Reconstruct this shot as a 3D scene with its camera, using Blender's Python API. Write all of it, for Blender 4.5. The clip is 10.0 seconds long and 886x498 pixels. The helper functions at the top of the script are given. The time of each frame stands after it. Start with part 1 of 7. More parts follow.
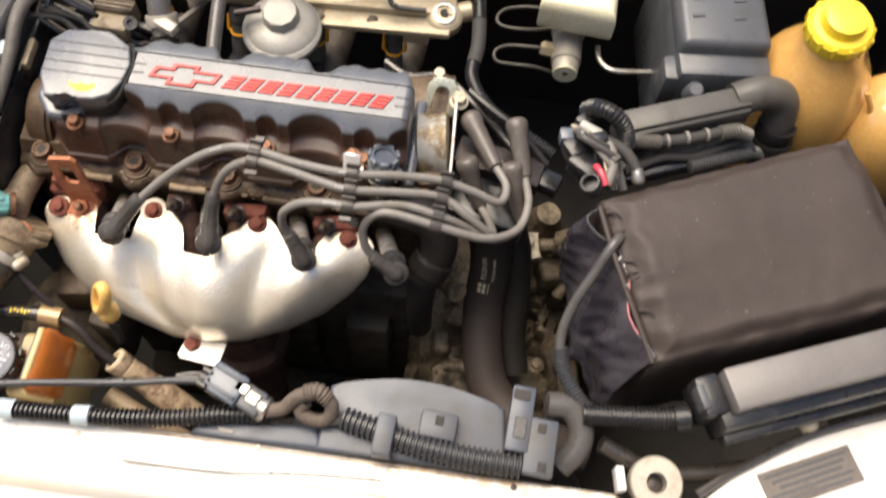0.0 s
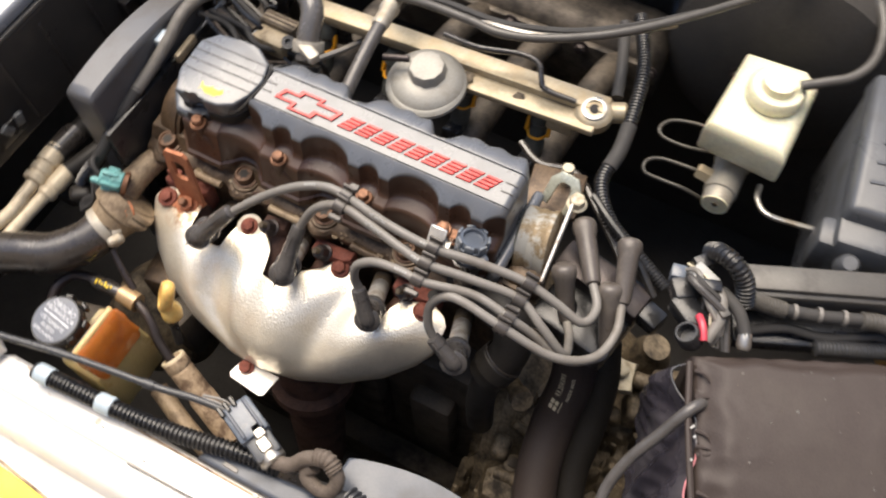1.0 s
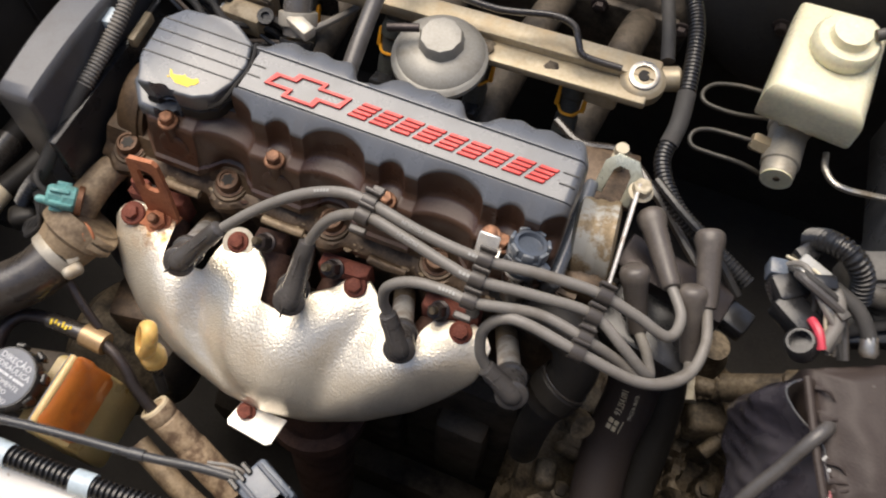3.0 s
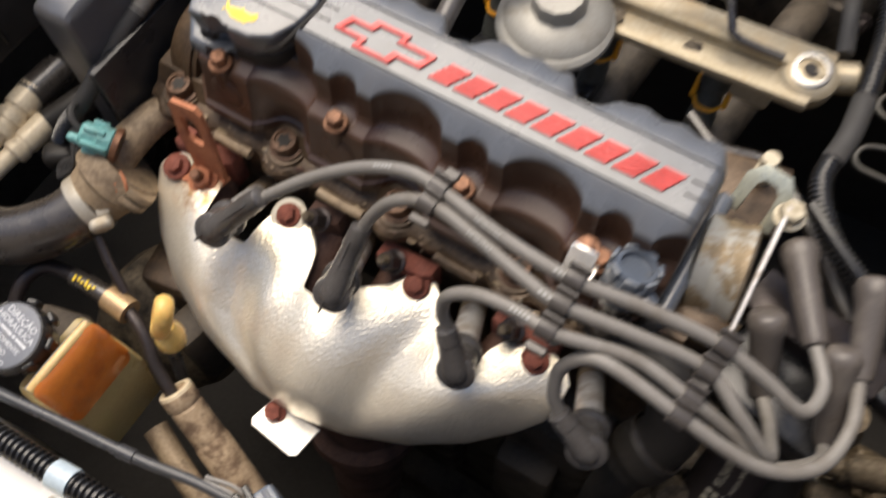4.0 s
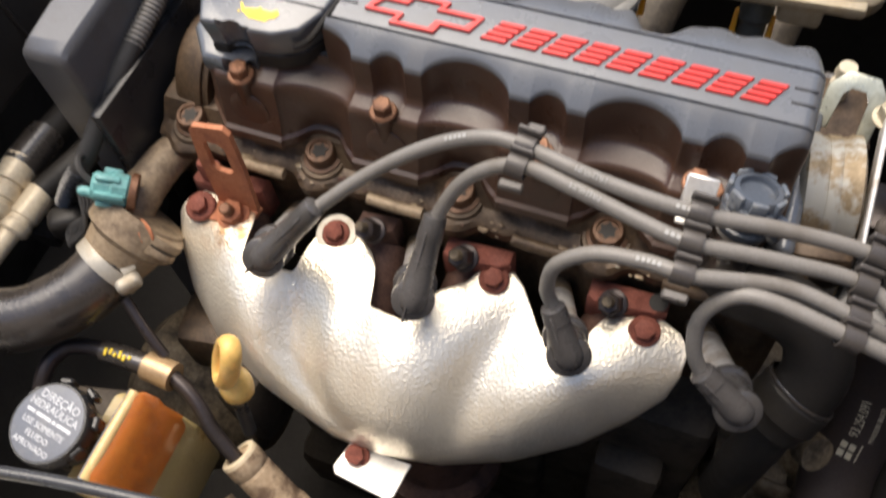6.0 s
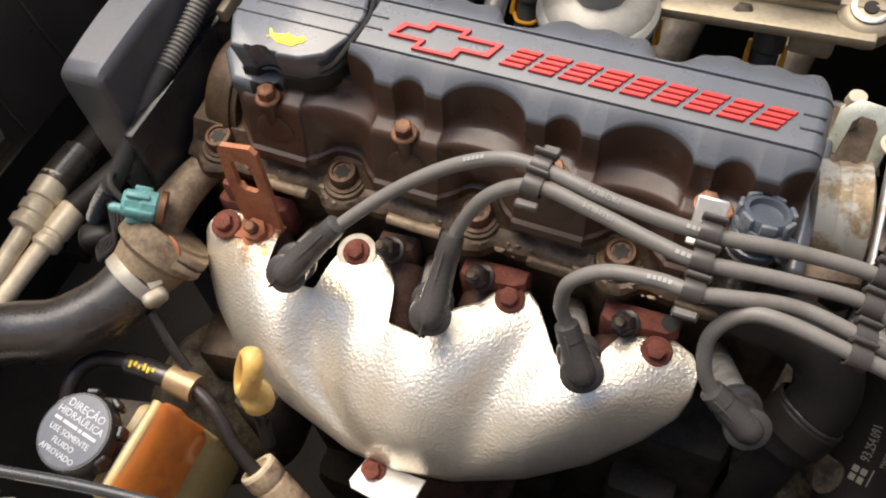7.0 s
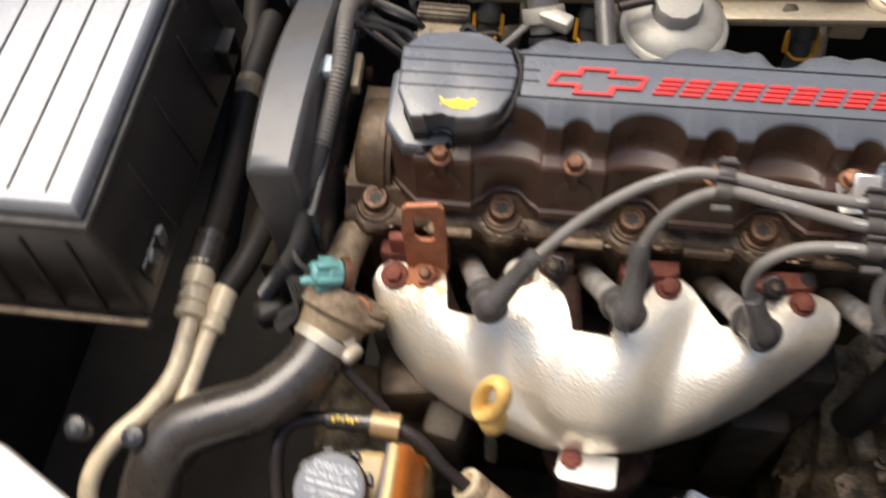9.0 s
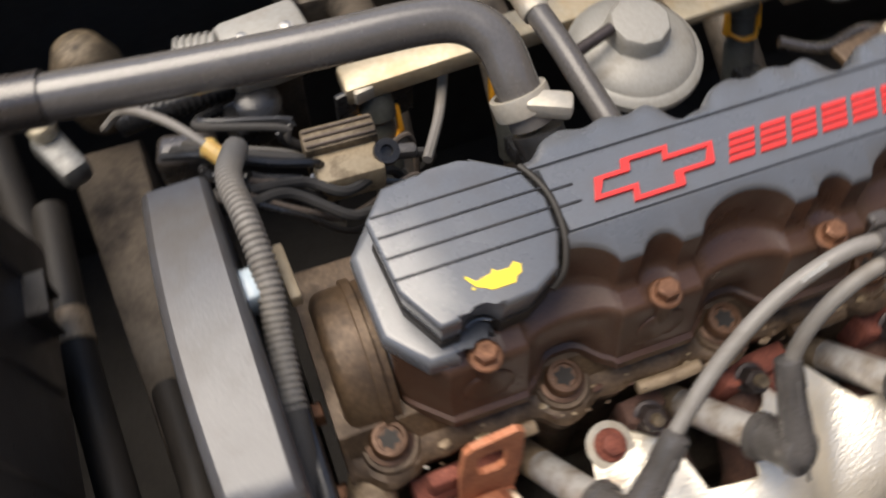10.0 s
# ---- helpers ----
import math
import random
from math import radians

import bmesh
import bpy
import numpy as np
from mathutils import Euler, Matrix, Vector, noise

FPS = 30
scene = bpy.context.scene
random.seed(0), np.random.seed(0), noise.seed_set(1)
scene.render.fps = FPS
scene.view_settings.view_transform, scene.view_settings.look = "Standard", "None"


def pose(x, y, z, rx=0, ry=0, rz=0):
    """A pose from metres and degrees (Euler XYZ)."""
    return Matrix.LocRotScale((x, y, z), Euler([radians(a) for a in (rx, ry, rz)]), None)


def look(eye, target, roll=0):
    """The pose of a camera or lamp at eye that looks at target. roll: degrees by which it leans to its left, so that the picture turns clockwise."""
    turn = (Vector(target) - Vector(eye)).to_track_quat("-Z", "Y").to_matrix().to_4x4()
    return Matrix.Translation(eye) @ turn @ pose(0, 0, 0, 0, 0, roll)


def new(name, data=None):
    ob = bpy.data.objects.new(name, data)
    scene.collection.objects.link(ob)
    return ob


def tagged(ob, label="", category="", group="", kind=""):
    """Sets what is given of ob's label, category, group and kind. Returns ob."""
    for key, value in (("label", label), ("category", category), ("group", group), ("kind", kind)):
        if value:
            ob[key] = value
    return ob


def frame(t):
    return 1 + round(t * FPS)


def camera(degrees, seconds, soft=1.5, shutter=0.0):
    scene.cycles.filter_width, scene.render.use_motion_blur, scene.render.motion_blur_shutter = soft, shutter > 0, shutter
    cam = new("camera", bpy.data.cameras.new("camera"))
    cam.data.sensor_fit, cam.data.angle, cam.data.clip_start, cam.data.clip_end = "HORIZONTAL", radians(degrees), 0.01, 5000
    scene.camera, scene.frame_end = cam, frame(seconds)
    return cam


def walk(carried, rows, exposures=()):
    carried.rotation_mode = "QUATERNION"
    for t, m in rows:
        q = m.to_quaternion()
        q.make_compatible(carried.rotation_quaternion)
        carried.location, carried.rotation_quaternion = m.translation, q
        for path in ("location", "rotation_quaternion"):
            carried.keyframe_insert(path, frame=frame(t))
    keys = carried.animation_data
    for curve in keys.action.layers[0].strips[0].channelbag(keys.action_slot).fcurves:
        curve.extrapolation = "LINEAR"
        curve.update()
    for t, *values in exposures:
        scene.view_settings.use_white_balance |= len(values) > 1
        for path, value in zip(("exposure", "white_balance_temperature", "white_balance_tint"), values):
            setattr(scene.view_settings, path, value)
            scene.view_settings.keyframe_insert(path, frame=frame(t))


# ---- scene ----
cam = camera(54.3, 10.0, 2.0, 0.6)
PATH = [
    (0, (0.402, -0.376, 1.455), (0.356, 0.47, -0.357), 4.9),
    (0.5, (0.417, -0.316, 1.449), (0.269, 0.548, -0.349), 2.5),
    (0.8, (0.432, -0.287, 1.448), (0.103, 0.522, -0.352), -0.7),
    (1, (0.472, -0.304, 1.417), (-0.009, 0.532, -0.335), -2.3),
    (1.2, (0.485, -0.3, 1.393), (-0.053, 0.529, -0.345), -2.5),
    (1.5, (0.505, -0.303, 1.374), (-0.134, 0.458, -0.362), -5.7),
    (2, (0.472, -0.292, 1.346), (-0.189, 0.47, -0.381), -8.9),
    (2.2, (0.449, -0.292, 1.348), (-0.121, 0.524, -0.387), -7.1),
    (3.3, (0.353, -0.233, 1.286), (0.046, 0.59, -0.51), 2.0),
    (3.5, (0.359, -0.211, 1.266), (-0.036, 0.558, -0.537), -1.9),
    (3.8, (0.352, -0.19, 1.245), (-0.136, 0.495, -0.57), -5.7),
    (4, (0.351, -0.197, 1.214), (-0.172, 0.514, -0.581), -4.7),
    (4.2, (0.331, -0.214, 1.176), (-0.227, 0.487, -0.612), -8.6),
    (4.5, (0.289, -0.225, 1.14), (-0.261, 0.452, -0.66), -10.7),
    (4.8, (0.275, -0.229, 1.128), (-0.238, 0.476, -0.672), -13.4),
    (5, (0.281, -0.235, 1.119), (-0.22, 0.52, -0.664), -13.4),
    (5.5, (0.289, -0.246, 1.123), (-0.174, 0.561, -0.648), -9.6),
    (6, (0.293, -0.246, 1.152), (-0.193, 0.643, -0.572), -8.7),
    (6.2, (0.293, -0.249, 1.158), (-0.21, 0.668, -0.547), -8.5),
    (7.3, (0.3, -0.26, 1.161), (-0.255, 0.666, -0.523), -9.0),
    (7.5, (0.299, -0.262, 1.164), (-0.254, 0.613, -0.548), -8.7),
    (8, (0.296, -0.267, 1.195), (-0.272, 0.545, -0.542), -8.4),
    (8.5, (0.219, -0.313, 1.229), (-0.192, 0.574, -0.516), -8.1),
    (8.8, (0.162, -0.333, 1.25), (-0.165, 0.606, -0.485), -8.1),
    (9, (0.116, -0.322, 1.245), (-0.107, 0.672, -0.476), -5.8),
    (9.2, (0.092, -0.284, 1.229), (-0.107, 0.72, -0.49), -6.7),
    (9.5, (0.032, -0.205, 1.189), (0.029, 0.781, -0.551), -2.2),
    (9.8, (-0.001, -0.153, 1.157), (0.242, 0.821, -0.573), 2.3),
    (10, (-0.024, -0.121, 1.139), (0.345, 0.8, -0.597), 1.4),
]
walk(cam, [(t, look(eye, target, roll)) for t, eye, target, roll in PATH],
     [(t, stops, kelvin, 10) for t, stops, kelvin in ((0.0, 0.80, 7000), (0.5, 0.86, 6850), (1.0, 0.74, 6800), (1.5, 0.44, 6750), (2.2, 0.30, 6700), (3.3, 0.38, 6700), (4.5, 0.40, 6800), (5.5, 0.46, 6800), (6.2, 0.70, 6650), (7.3, 0.50, 6800), (8.5, 0.50, 6800), (9.0, 0.60, 6750), (9.5, 0.48, 6650), (10.0, 0.50, 6680))])

# ---- light ----
world = bpy.data.worlds.new("sky")
scene.world = world
world.use_nodes = True
wn = world.node_tree
sky = wn.nodes.new("ShaderNodeTexSky")
sky.sky_type, sky.sun_disc = "NISHITA", False
sky.sun_elevation, sky.sun_rotation = radians(66), radians(308)
sky.air_density, sky.dust_density = 1.0, 1.5
wn.links.new(sky.outputs["Color"], wn.nodes["Background"].inputs["Color"])
wn.nodes["Background"].inputs["Strength"].default_value = 0.15
sun = new("sun", bpy.data.lights.new("sun", "SUN"))
sun.data.energy, sun.data.angle, sun.data.color = 3.5, radians(52), (1.0, 0.90, 0.77)
sun.matrix_world = look((0.16 - 0.52, 0.40, 0.7 + 1.6), (0.16, 0.0, 0.7))


# ---- materials ----
def mat(name, base, alt=None, rough=0.5, metal=0.0, grain=300.0, bump=0.2, stain=None, stain_scale=25.0, stain_at=(0.5, 0.7),
        coat=0.0, rough_var=0.15, per_object=0.0, sss=0.0, trans=0.0, spec=0.5, dist=0.0006, detail=4.0, spots=(), spot_colour=(0.4, 0.16, 0.05)):
    """A surface with fine grain, broad stains and relief, in metres of the thing's own space."""
    m = bpy.data.materials.new(name)
    m.use_nodes = True
    nt = m.node_tree
    b = nt.nodes["Principled BSDF"]
    link = nt.links.new
    tc = nt.nodes.new("ShaderNodeTexCoord")
    fine = nt.nodes.new("ShaderNodeTexNoise")
    fine.inputs["Scale"].default_value, fine.inputs["Detail"].default_value = grain, detail
    link(tc.outputs["Object"], fine.inputs["Vector"])
    wide = nt.nodes.new("ShaderNodeTexNoise")
    wide.inputs["Scale"].default_value, wide.inputs["Detail"].default_value = stain_scale, 5.0
    wide.inputs["Roughness"].default_value = 0.65
    link(tc.outputs["Object"], wide.inputs["Vector"])
    mix = nt.nodes.new("ShaderNodeMix")
    mix.data_type = "RGBA"
    alt = alt or tuple(min(1.0, c * 1.12 + 0.003) for c in base)
    mix.inputs[6].default_value, mix.inputs[7].default_value = (*base, 1), (*alt, 1)
    ramp0 = nt.nodes.new("ShaderNodeMapRange")
    ramp0.inputs[1].default_value, ramp0.inputs[2].default_value = 0.35, 0.65
    link(fine.outputs["Fac"], ramp0.inputs[0])
    link(ramp0.outputs[0], mix.inputs[0])
    colour = mix.outputs[2]
    stain = stain or tuple(c * 0.6 for c in base)
    mix2 = nt.nodes.new("ShaderNodeMix")
    mix2.data_type = "RGBA"
    mix2.inputs[7].default_value = (*stain, 1)
    link(colour, mix2.inputs[6])
    ramp = nt.nodes.new("ShaderNodeMapRange")
    ramp.inputs[1].default_value, ramp.inputs[2].default_value = stain_at
    link(wide.outputs["Fac"], ramp.inputs[0])
    link(ramp.outputs[0], mix2.inputs[0])
    colour = mix2.outputs[2]
    for x, y, z, reach in spots:
        away = nt.nodes.new("ShaderNodeVectorMath")
        away.operation = "DISTANCE"
        away.inputs[1].default_value = (x, y, z)
        link(tc.outputs["Object"], away.inputs[0])
        rim_ = nt.nodes.new("ShaderNodeMapRange")
        rim_.inputs[1].default_value, rim_.inputs[2].default_value = reach, reach * 0.2
        link(away.outputs["Value"], rim_.inputs[0])
        ragged = nt.nodes.new("ShaderNodeMath")
        ragged.operation = "MULTIPLY"
        link(rim_.outputs[0], ragged.inputs[0])
        patch = nt.nodes.new("ShaderNodeTexNoise")
        patch.inputs["Scale"].default_value, patch.inputs["Detail"].default_value = 110.0, 5.0
        link(tc.outputs["Object"], patch.inputs["Vector"])
        cut = nt.nodes.new("ShaderNodeMapRange")
        cut.inputs[1].default_value, cut.inputs[2].default_value = 0.4, 0.62
        link(patch.outputs["Fac"], cut.inputs[0])
        link(cut.outputs[0], ragged.inputs[1])
        mix3 = nt.nodes.new("ShaderNodeMix")
        mix3.data_type = "RGBA"
        mix3.inputs[7].default_value = (*spot_colour, 1)
        link(colour, mix3.inputs[6])
        link(ragged.outputs[0], mix3.inputs[0])
        colour = mix3.outputs[2]
    if per_object:
        info = nt.nodes.new("ShaderNodeObjectInfo")
        hsv = nt.nodes.new("ShaderNodeHueSaturation")
        mr = nt.nodes.new("ShaderNodeMapRange")
        mr.inputs[3].default_value, mr.inputs[4].default_value = 1 - per_object, 1 + per_object
        link(info.outputs["Random"], mr.inputs[0])
        link(mr.outputs[0], hsv.inputs["Value"])
        link(colour, hsv.inputs["Color"])
        colour = hsv.outputs["Color"]
    link(colour, b.inputs["Base Color"])
    rr = nt.nodes.new("ShaderNodeMapRange")
    rr.inputs[1].default_value, rr.inputs[2].default_value = 0.3, 0.7
    rr.inputs[3].default_value, rr.inputs[4].default_value = max(0.03, rough - rough_var), min(1.0, rough + rough_var)
    link(wide.outputs["Fac"], rr.inputs[0])
    link(rr.outputs[0], b.inputs["Roughness"])
    b.inputs["Metallic"].default_value = metal
    b.inputs["Specular IOR Level"].default_value = spec
    b.inputs["Coat Weight"].default_value = coat
    if sss:
        b.inputs["Subsurface Weight"].default_value = sss
        b.inputs["Subsurface Radius"].default_value = (0.02, 0.012, 0.006)
        b.inputs["Subsurface Scale"].default_value = 0.5
    b.inputs["Transmission Weight"].default_value = trans
    if bump:
        bp = nt.nodes.new("ShaderNodeBump")
        bp.inputs["Strength"].default_value, bp.inputs["Distance"].default_value = bump, dist
        link(fine.outputs["Fac"], bp.inputs["Height"])
        link(bp.outputs["Normal"], b.inputs["Normal"])
    return m


M = {
    "cover": mat("grey_cover_paint", (0.096, 0.102, 0.112), rough=0.29, rough_var=0.06, spec=0.85, grain=900, bump=0.15, stain=(0.085, 0.082, 0.08), stain_at=(0.5, 0.8), dist=0.0003),
    # brown holds dust plus the shade and reflection on the cover's front faces
    "dusty": mat("dusty_shaded_brown_cover", (0.060, 0.030, 0.019), (0.078, 0.042, 0.027), rough=0.36, spec=0.5, grain=700, bump=0.2, stain=(0.085, 0.052, 0.034), stain_scale=26, stain_at=(0.52, 0.74), dist=0.0003),
    "head": mat("dirty_cast_head", (0.083, 0.052, 0.029), (0.135, 0.090, 0.053), rough=0.50, metal=0.25, grain=450, bump=0.4, stain=(0.035, 0.022, 0.014), stain_scale=45, stain_at=(0.45, 0.7)),
    "block": mat("dark_oily_casting", (0.055, 0.043, 0.031), (0.072, 0.057, 0.042), rough=0.65, spec=0.3, grain=300, bump=0.5, stain=(0.018, 0.014, 0.012), stain_scale=30),
    "gearbox": mat("oily_aluminium_casting", (0.115, 0.086, 0.053), (0.205, 0.160, 0.104), rough=0.62, metal=0.2, grain=350, bump=0.6, stain=(0.026, 0.019, 0.013), stain_scale=42, stain_at=(0.45, 0.65)),
    "shield": mat("embossed_aluminium_sheet", (0.94, 0.86, 0.712), (0.90, 0.82, 0.668), rough=0.36, metal=0.64, detail=1.0, rough_var=0.04, spots=((-0.124, 0.036, 0.085, 0.024), (-0.112, 0.028, 0.088, 0.022), (-0.10, 0.014, 0.098, 0.018), (-0.06, 0.033, 0.09, 0.012)), spot_colour=(0.5, 0.27, 0.10), grain=560, bump=0.85, stain=(0.70, 0.62, 0.50), stain_scale=14, stain_at=(0.5, 0.8), dist=0.0006),
    "tab": mat("bright_sheet_metal", (0.85, 0.82, 0.76), rough=0.4, metal=0.7, grain=400, bump=0.1, stain=(0.6, 0.4, 0.25), stain_at=(0.6, 0.8)),
    "rust": mat("rusty_iron", (0.16, 0.045, 0.03), (0.24, 0.075, 0.048), rough=0.85, grain=700, bump=0.6, stain=(0.11, 0.035, 0.026), stain_scale=80, per_object=0.15),
    # darker copy of rust for manifold parts in shade; some crumbs reuse it
    "shadedrust": mat("shaded_rusty_iron", (0.065, 0.03, 0.021), (0.10, 0.05, 0.034), rough=0.8, grain=500, bump=0.6, stain=(0.035, 0.018, 0.013), stain_scale=60),
    "hook": mat("orange_rust_steel", (0.42, 0.145, 0.062), (0.50, 0.20, 0.10), rough=0.75, grain=600, bump=0.35, stain=(0.25, 0.08, 0.045), stain_scale=55),
    "bolt": mat("copper_brown_bolt", (0.17, 0.075, 0.04), (0.25, 0.125, 0.068), rough=0.48, metal=0.45, grain=600, bump=0.3, stain=(0.12, 0.055, 0.03), stain_scale=120, per_object=0.2),
    "headbolt": mat("brown_gold_bolt", (0.085, 0.043, 0.024), (0.125, 0.066, 0.036), rough=0.46, metal=0.4, grain=600, bump=0.3, stain=(0.06, 0.034, 0.02), stain_scale=120, per_object=0.2),
    "steel": mat("dull_zinc_steel", (0.42, 0.40, 0.36), (0.5, 0.48, 0.44), rough=0.38, metal=0.85, grain=500, bump=0.15, stain=(0.24, 0.2, 0.15), stain_scale=50),
    "sleeve": mat("plug_sleeve_steel", (0.62, 0.60, 0.57), rough=0.42, metal=0.45, grain=300, bump=0.15, stain=(0.34, 0.27, 0.2), stain_scale=60, stain_at=(0.45, 0.68)),
    "darksteel": mat("black_nut_steel", (0.05, 0.04, 0.038), rough=0.4, metal=0.5, grain=500, bump=0.3, per_object=0.2),
    "rail": mat("yellowed_zinc_rail", (0.40, 0.335, 0.225), (0.46, 0.39, 0.275), rough=0.45, metal=0.4, grain=300, bump=0.1, stain=(0.45, 0.34, 0.2), stain_scale=30),
    "lead": mat("grey_lead_rubber", (0.19, 0.176, 0.157), (0.22, 0.205, 0.184), rough=0.5, grain=900, bump=0.15, stain=(0.15, 0.132, 0.11), stain_scale=30),
    "coilboot": mat("worn_grey_boot_rubber", (0.088, 0.075, 0.065), (0.105, 0.09, 0.079), rough=0.36, grain=700, bump=0.12, stain=(0.15, 0.13, 0.112), stain_scale=45),
    "brass": mat("dirty_brass_plating", (0.21, 0.155, 0.09), (0.27, 0.205, 0.125), rough=0.55, metal=0.3, grain=500, bump=0.15, stain=(0.40, 0.385, 0.34), stain_scale=32, stain_at=(0.5, 0.57)),
    "paleiron": mat("pale_tan_casting", (0.48, 0.42, 0.30), (0.54, 0.48, 0.36), rough=0.6, metal=0.2, grain=400, bump=0.3, stain=(0.24, 0.19, 0.12), stain_scale=60),
    "dustyblack": mat("dust_coated_black_plastic", (0.085, 0.078, 0.068), (0.10, 0.093, 0.082), rough=0.42, grain=700, bump=0.15, stain=(0.05, 0.045, 0.04), stain_scale=30),
    "boot": mat("dark_grey_boot_rubber", (0.078, 0.072, 0.068), (0.095, 0.088, 0.083), rough=0.32, grain=700, bump=0.2, stain=(0.05, 0.045, 0.04)),
    "rubber": mat("black_hose_rubber", (0.034, 0.029, 0.025), (0.044, 0.037, 0.032), rough=0.30, spec=0.9, grain=500, bump=0.2, stain=(0.072, 0.058, 0.046), stain_scale=18, stain_at=(0.45, 0.75)),
    "hosedull": mat("dull_black_hose_rubber", (0.017, 0.015, 0.013), (0.023, 0.020, 0.017), rough=0.55, spec=0.3, grain=500, bump=0.2, stain=(0.03, 0.025, 0.021), stain_scale=18),
    "plastic": mat("black_plastic", (0.018, 0.018, 0.019), rough=0.28, grain=800, bump=0.2, stain=(0.042, 0.038, 0.034), stain_scale=22, stain_at=(0.5, 0.8)),
    "greyplastic": mat("grey_plastic", (0.062, 0.066, 0.072), rough=0.4, grain=800, bump=0.15, stain=(0.12, 0.112, 0.10), stain_scale=25),
    "timing": mat("worn_timing_cover_plastic", (0.072, 0.072, 0.076), rough=0.38, rough_var=0.07, spec=0.75, grain=700, bump=0.2, stain=(0.055, 0.048, 0.042), stain_scale=18),
    "fuse": mat("dusty_black_plastic", (0.044, 0.045, 0.048), rough=0.32, grain=700, bump=0.2, stain=(0.06, 0.057, 0.052), stain_scale=15),
    "vinyl": mat("brown_black_vinyl", (0.045, 0.034, 0.030), (0.054, 0.041, 0.036), rough=0.56, spec=0.32, rough_var=0.05, grain=650, bump=0.35, stain=(0.075, 0.062, 0.052), stain_scale=9, stain_at=(0.5, 0.85)),
    "white": mat("white_car_paint", (0.74, 0.71, 0.66), (0.76, 0.73, 0.68), rough=0.3, grain=60, bump=0.02, stain=(0.66, 0.58, 0.48), stain_scale=12, stain_at=(0.55, 0.85), coat=0.4),
    "panelwhite": mat("dusty_white_panel_paint", (0.74, 0.71, 0.66), (0.76, 0.73, 0.68), rough=0.3, grain=60, bump=0.02, stain=(0.66, 0.58, 0.48), stain_scale=12, stain_at=(0.55, 0.85), coat=0.4, spots=((0.13, 0.122, 0.115, 0.05), (0.19, 0.118, 0.115, 0.07), (0.25, 0.115, 0.11, 0.08), (0.31, 0.110, 0.10, 0.07)), spot_colour=(0.55, 0.41, 0.26)),
    # body paint with the bay's shade put into its dark colour
    "bodyshade": mat("shaded_body_paint", (0.05, 0.046, 0.042), rough=0.5, grain=120, bump=0.1, stain=(0.028, 0.025, 0.022), stain_scale=9),
    "lining": mat("black_sound_lining", (0.038, 0.034, 0.030), rough=0.9, grain=260, bump=0.6, stain=(0.032, 0.03, 0.028), stain_scale=10),
    "red": mat("red_raised_paint", (0.62, 0.035, 0.03), rough=0.35, grain=600, bump=0.05, stain=(0.5, 0.03, 0.025)),
    "redplastic": mat("red_wire", (0.55, 0.05, 0.08), rough=0.4),
    "pink": mat("faded_pink_wire", (0.42, 0.16, 0.17), rough=0.5),
    "yellow": mat("yellow_print", (0.85, 0.60, 0.03), rough=0.5, grain=600, bump=0.05, stain=(0.7, 0.5, 0.04)),
    "sticker": mat("yellow_sticker", (0.85, 0.66, 0.02), rough=0.4, grain=200, bump=0.02, stain=(0.8, 0.6, 0.03)),
    "dip": mat("yellow_aged_plastic", (0.74, 0.47, 0.14), rough=0.35, grain=400, bump=0.1, stain=(0.5, 0.28, 0.08), stain_scale=40, sss=0.2),
    "tankcap": mat("yellow_cap_plastic", (0.85, 0.62, 0.04), rough=0.35, grain=400, bump=0.08, stain=(0.75, 0.5, 0.05)),
    "tank": mat("aged_amber_plastic", (0.66, 0.36, 0.105), (0.70, 0.41, 0.13), rough=0.15, rough_var=0.06, coat=0.4, spec=0.8, grain=300, bump=0.03, stain=(0.46, 0.25, 0.085), stain_scale=9, sss=0.2),
    "reservoir": mat("milky_plastic", (0.74, 0.70, 0.50), rough=0.3, grain=300, bump=0.05, stain=(0.70, 0.66, 0.46), stain_scale=14, sss=0.15),
    "fluid": mat("orange_fluid_behind_plastic", (0.46, 0.135, 0.024), (0.50, 0.165, 0.03), rough=0.22, grain=60, bump=0.02, stain=(0.25, 0.055, 0.014), stain_scale=30, stain_at=(0.5, 0.72), sss=0.3),
    "psplastic": mat("yellowed_reservoir_plastic", (0.36, 0.275, 0.125), (0.40, 0.31, 0.145), rough=0.35, grain=300, bump=0.06, stain=(0.36, 0.3, 0.13), stain_scale=24, sss=0.3),
    "capgrey": mat("worn_grey_cap_face", (0.125, 0.135, 0.16), rough=0.5, grain=700, bump=0.15, stain=(0.18, 0.185, 0.195), stain_scale=60),
    "print": mat("pale_print", (0.36, 0.355, 0.33), rough=0.6, grain=800, bump=0.0, stain=(0.4, 0.4, 0.39), stain_scale=200),
    "capprint": mat("white_cap_print", (0.56, 0.57, 0.59), rough=0.5, grain=800, bump=0.0, stain=(0.46, 0.47, 0.49), stain_scale=200),
    "zincgreen": mat("greenish_zinc_plate", (0.46, 0.47, 0.38), (0.52, 0.53, 0.44), rough=0.35, metal=0.5, grain=400, bump=0.1, stain=(0.24, 0.23, 0.17), stain_scale=60),
    "cream": mat("cream_print", (0.58, 0.52, 0.38), rough=0.6, grain=800, bump=0.0),
    "green": mat("turquoise_connector", (0.115, 0.31, 0.30), (0.17, 0.40, 0.385), rough=0.45, grain=400, bump=0.2, stain=(0.12, 0.20, 0.18), stain_scale=60),
    "alu": mat("dull_aluminium_pipe", (0.68, 0.56, 0.38), (0.74, 0.63, 0.45), rough=0.42, metal=0.1, grain=400, bump=0.15, stain=(0.38, 0.3, 0.2), stain_scale=35),
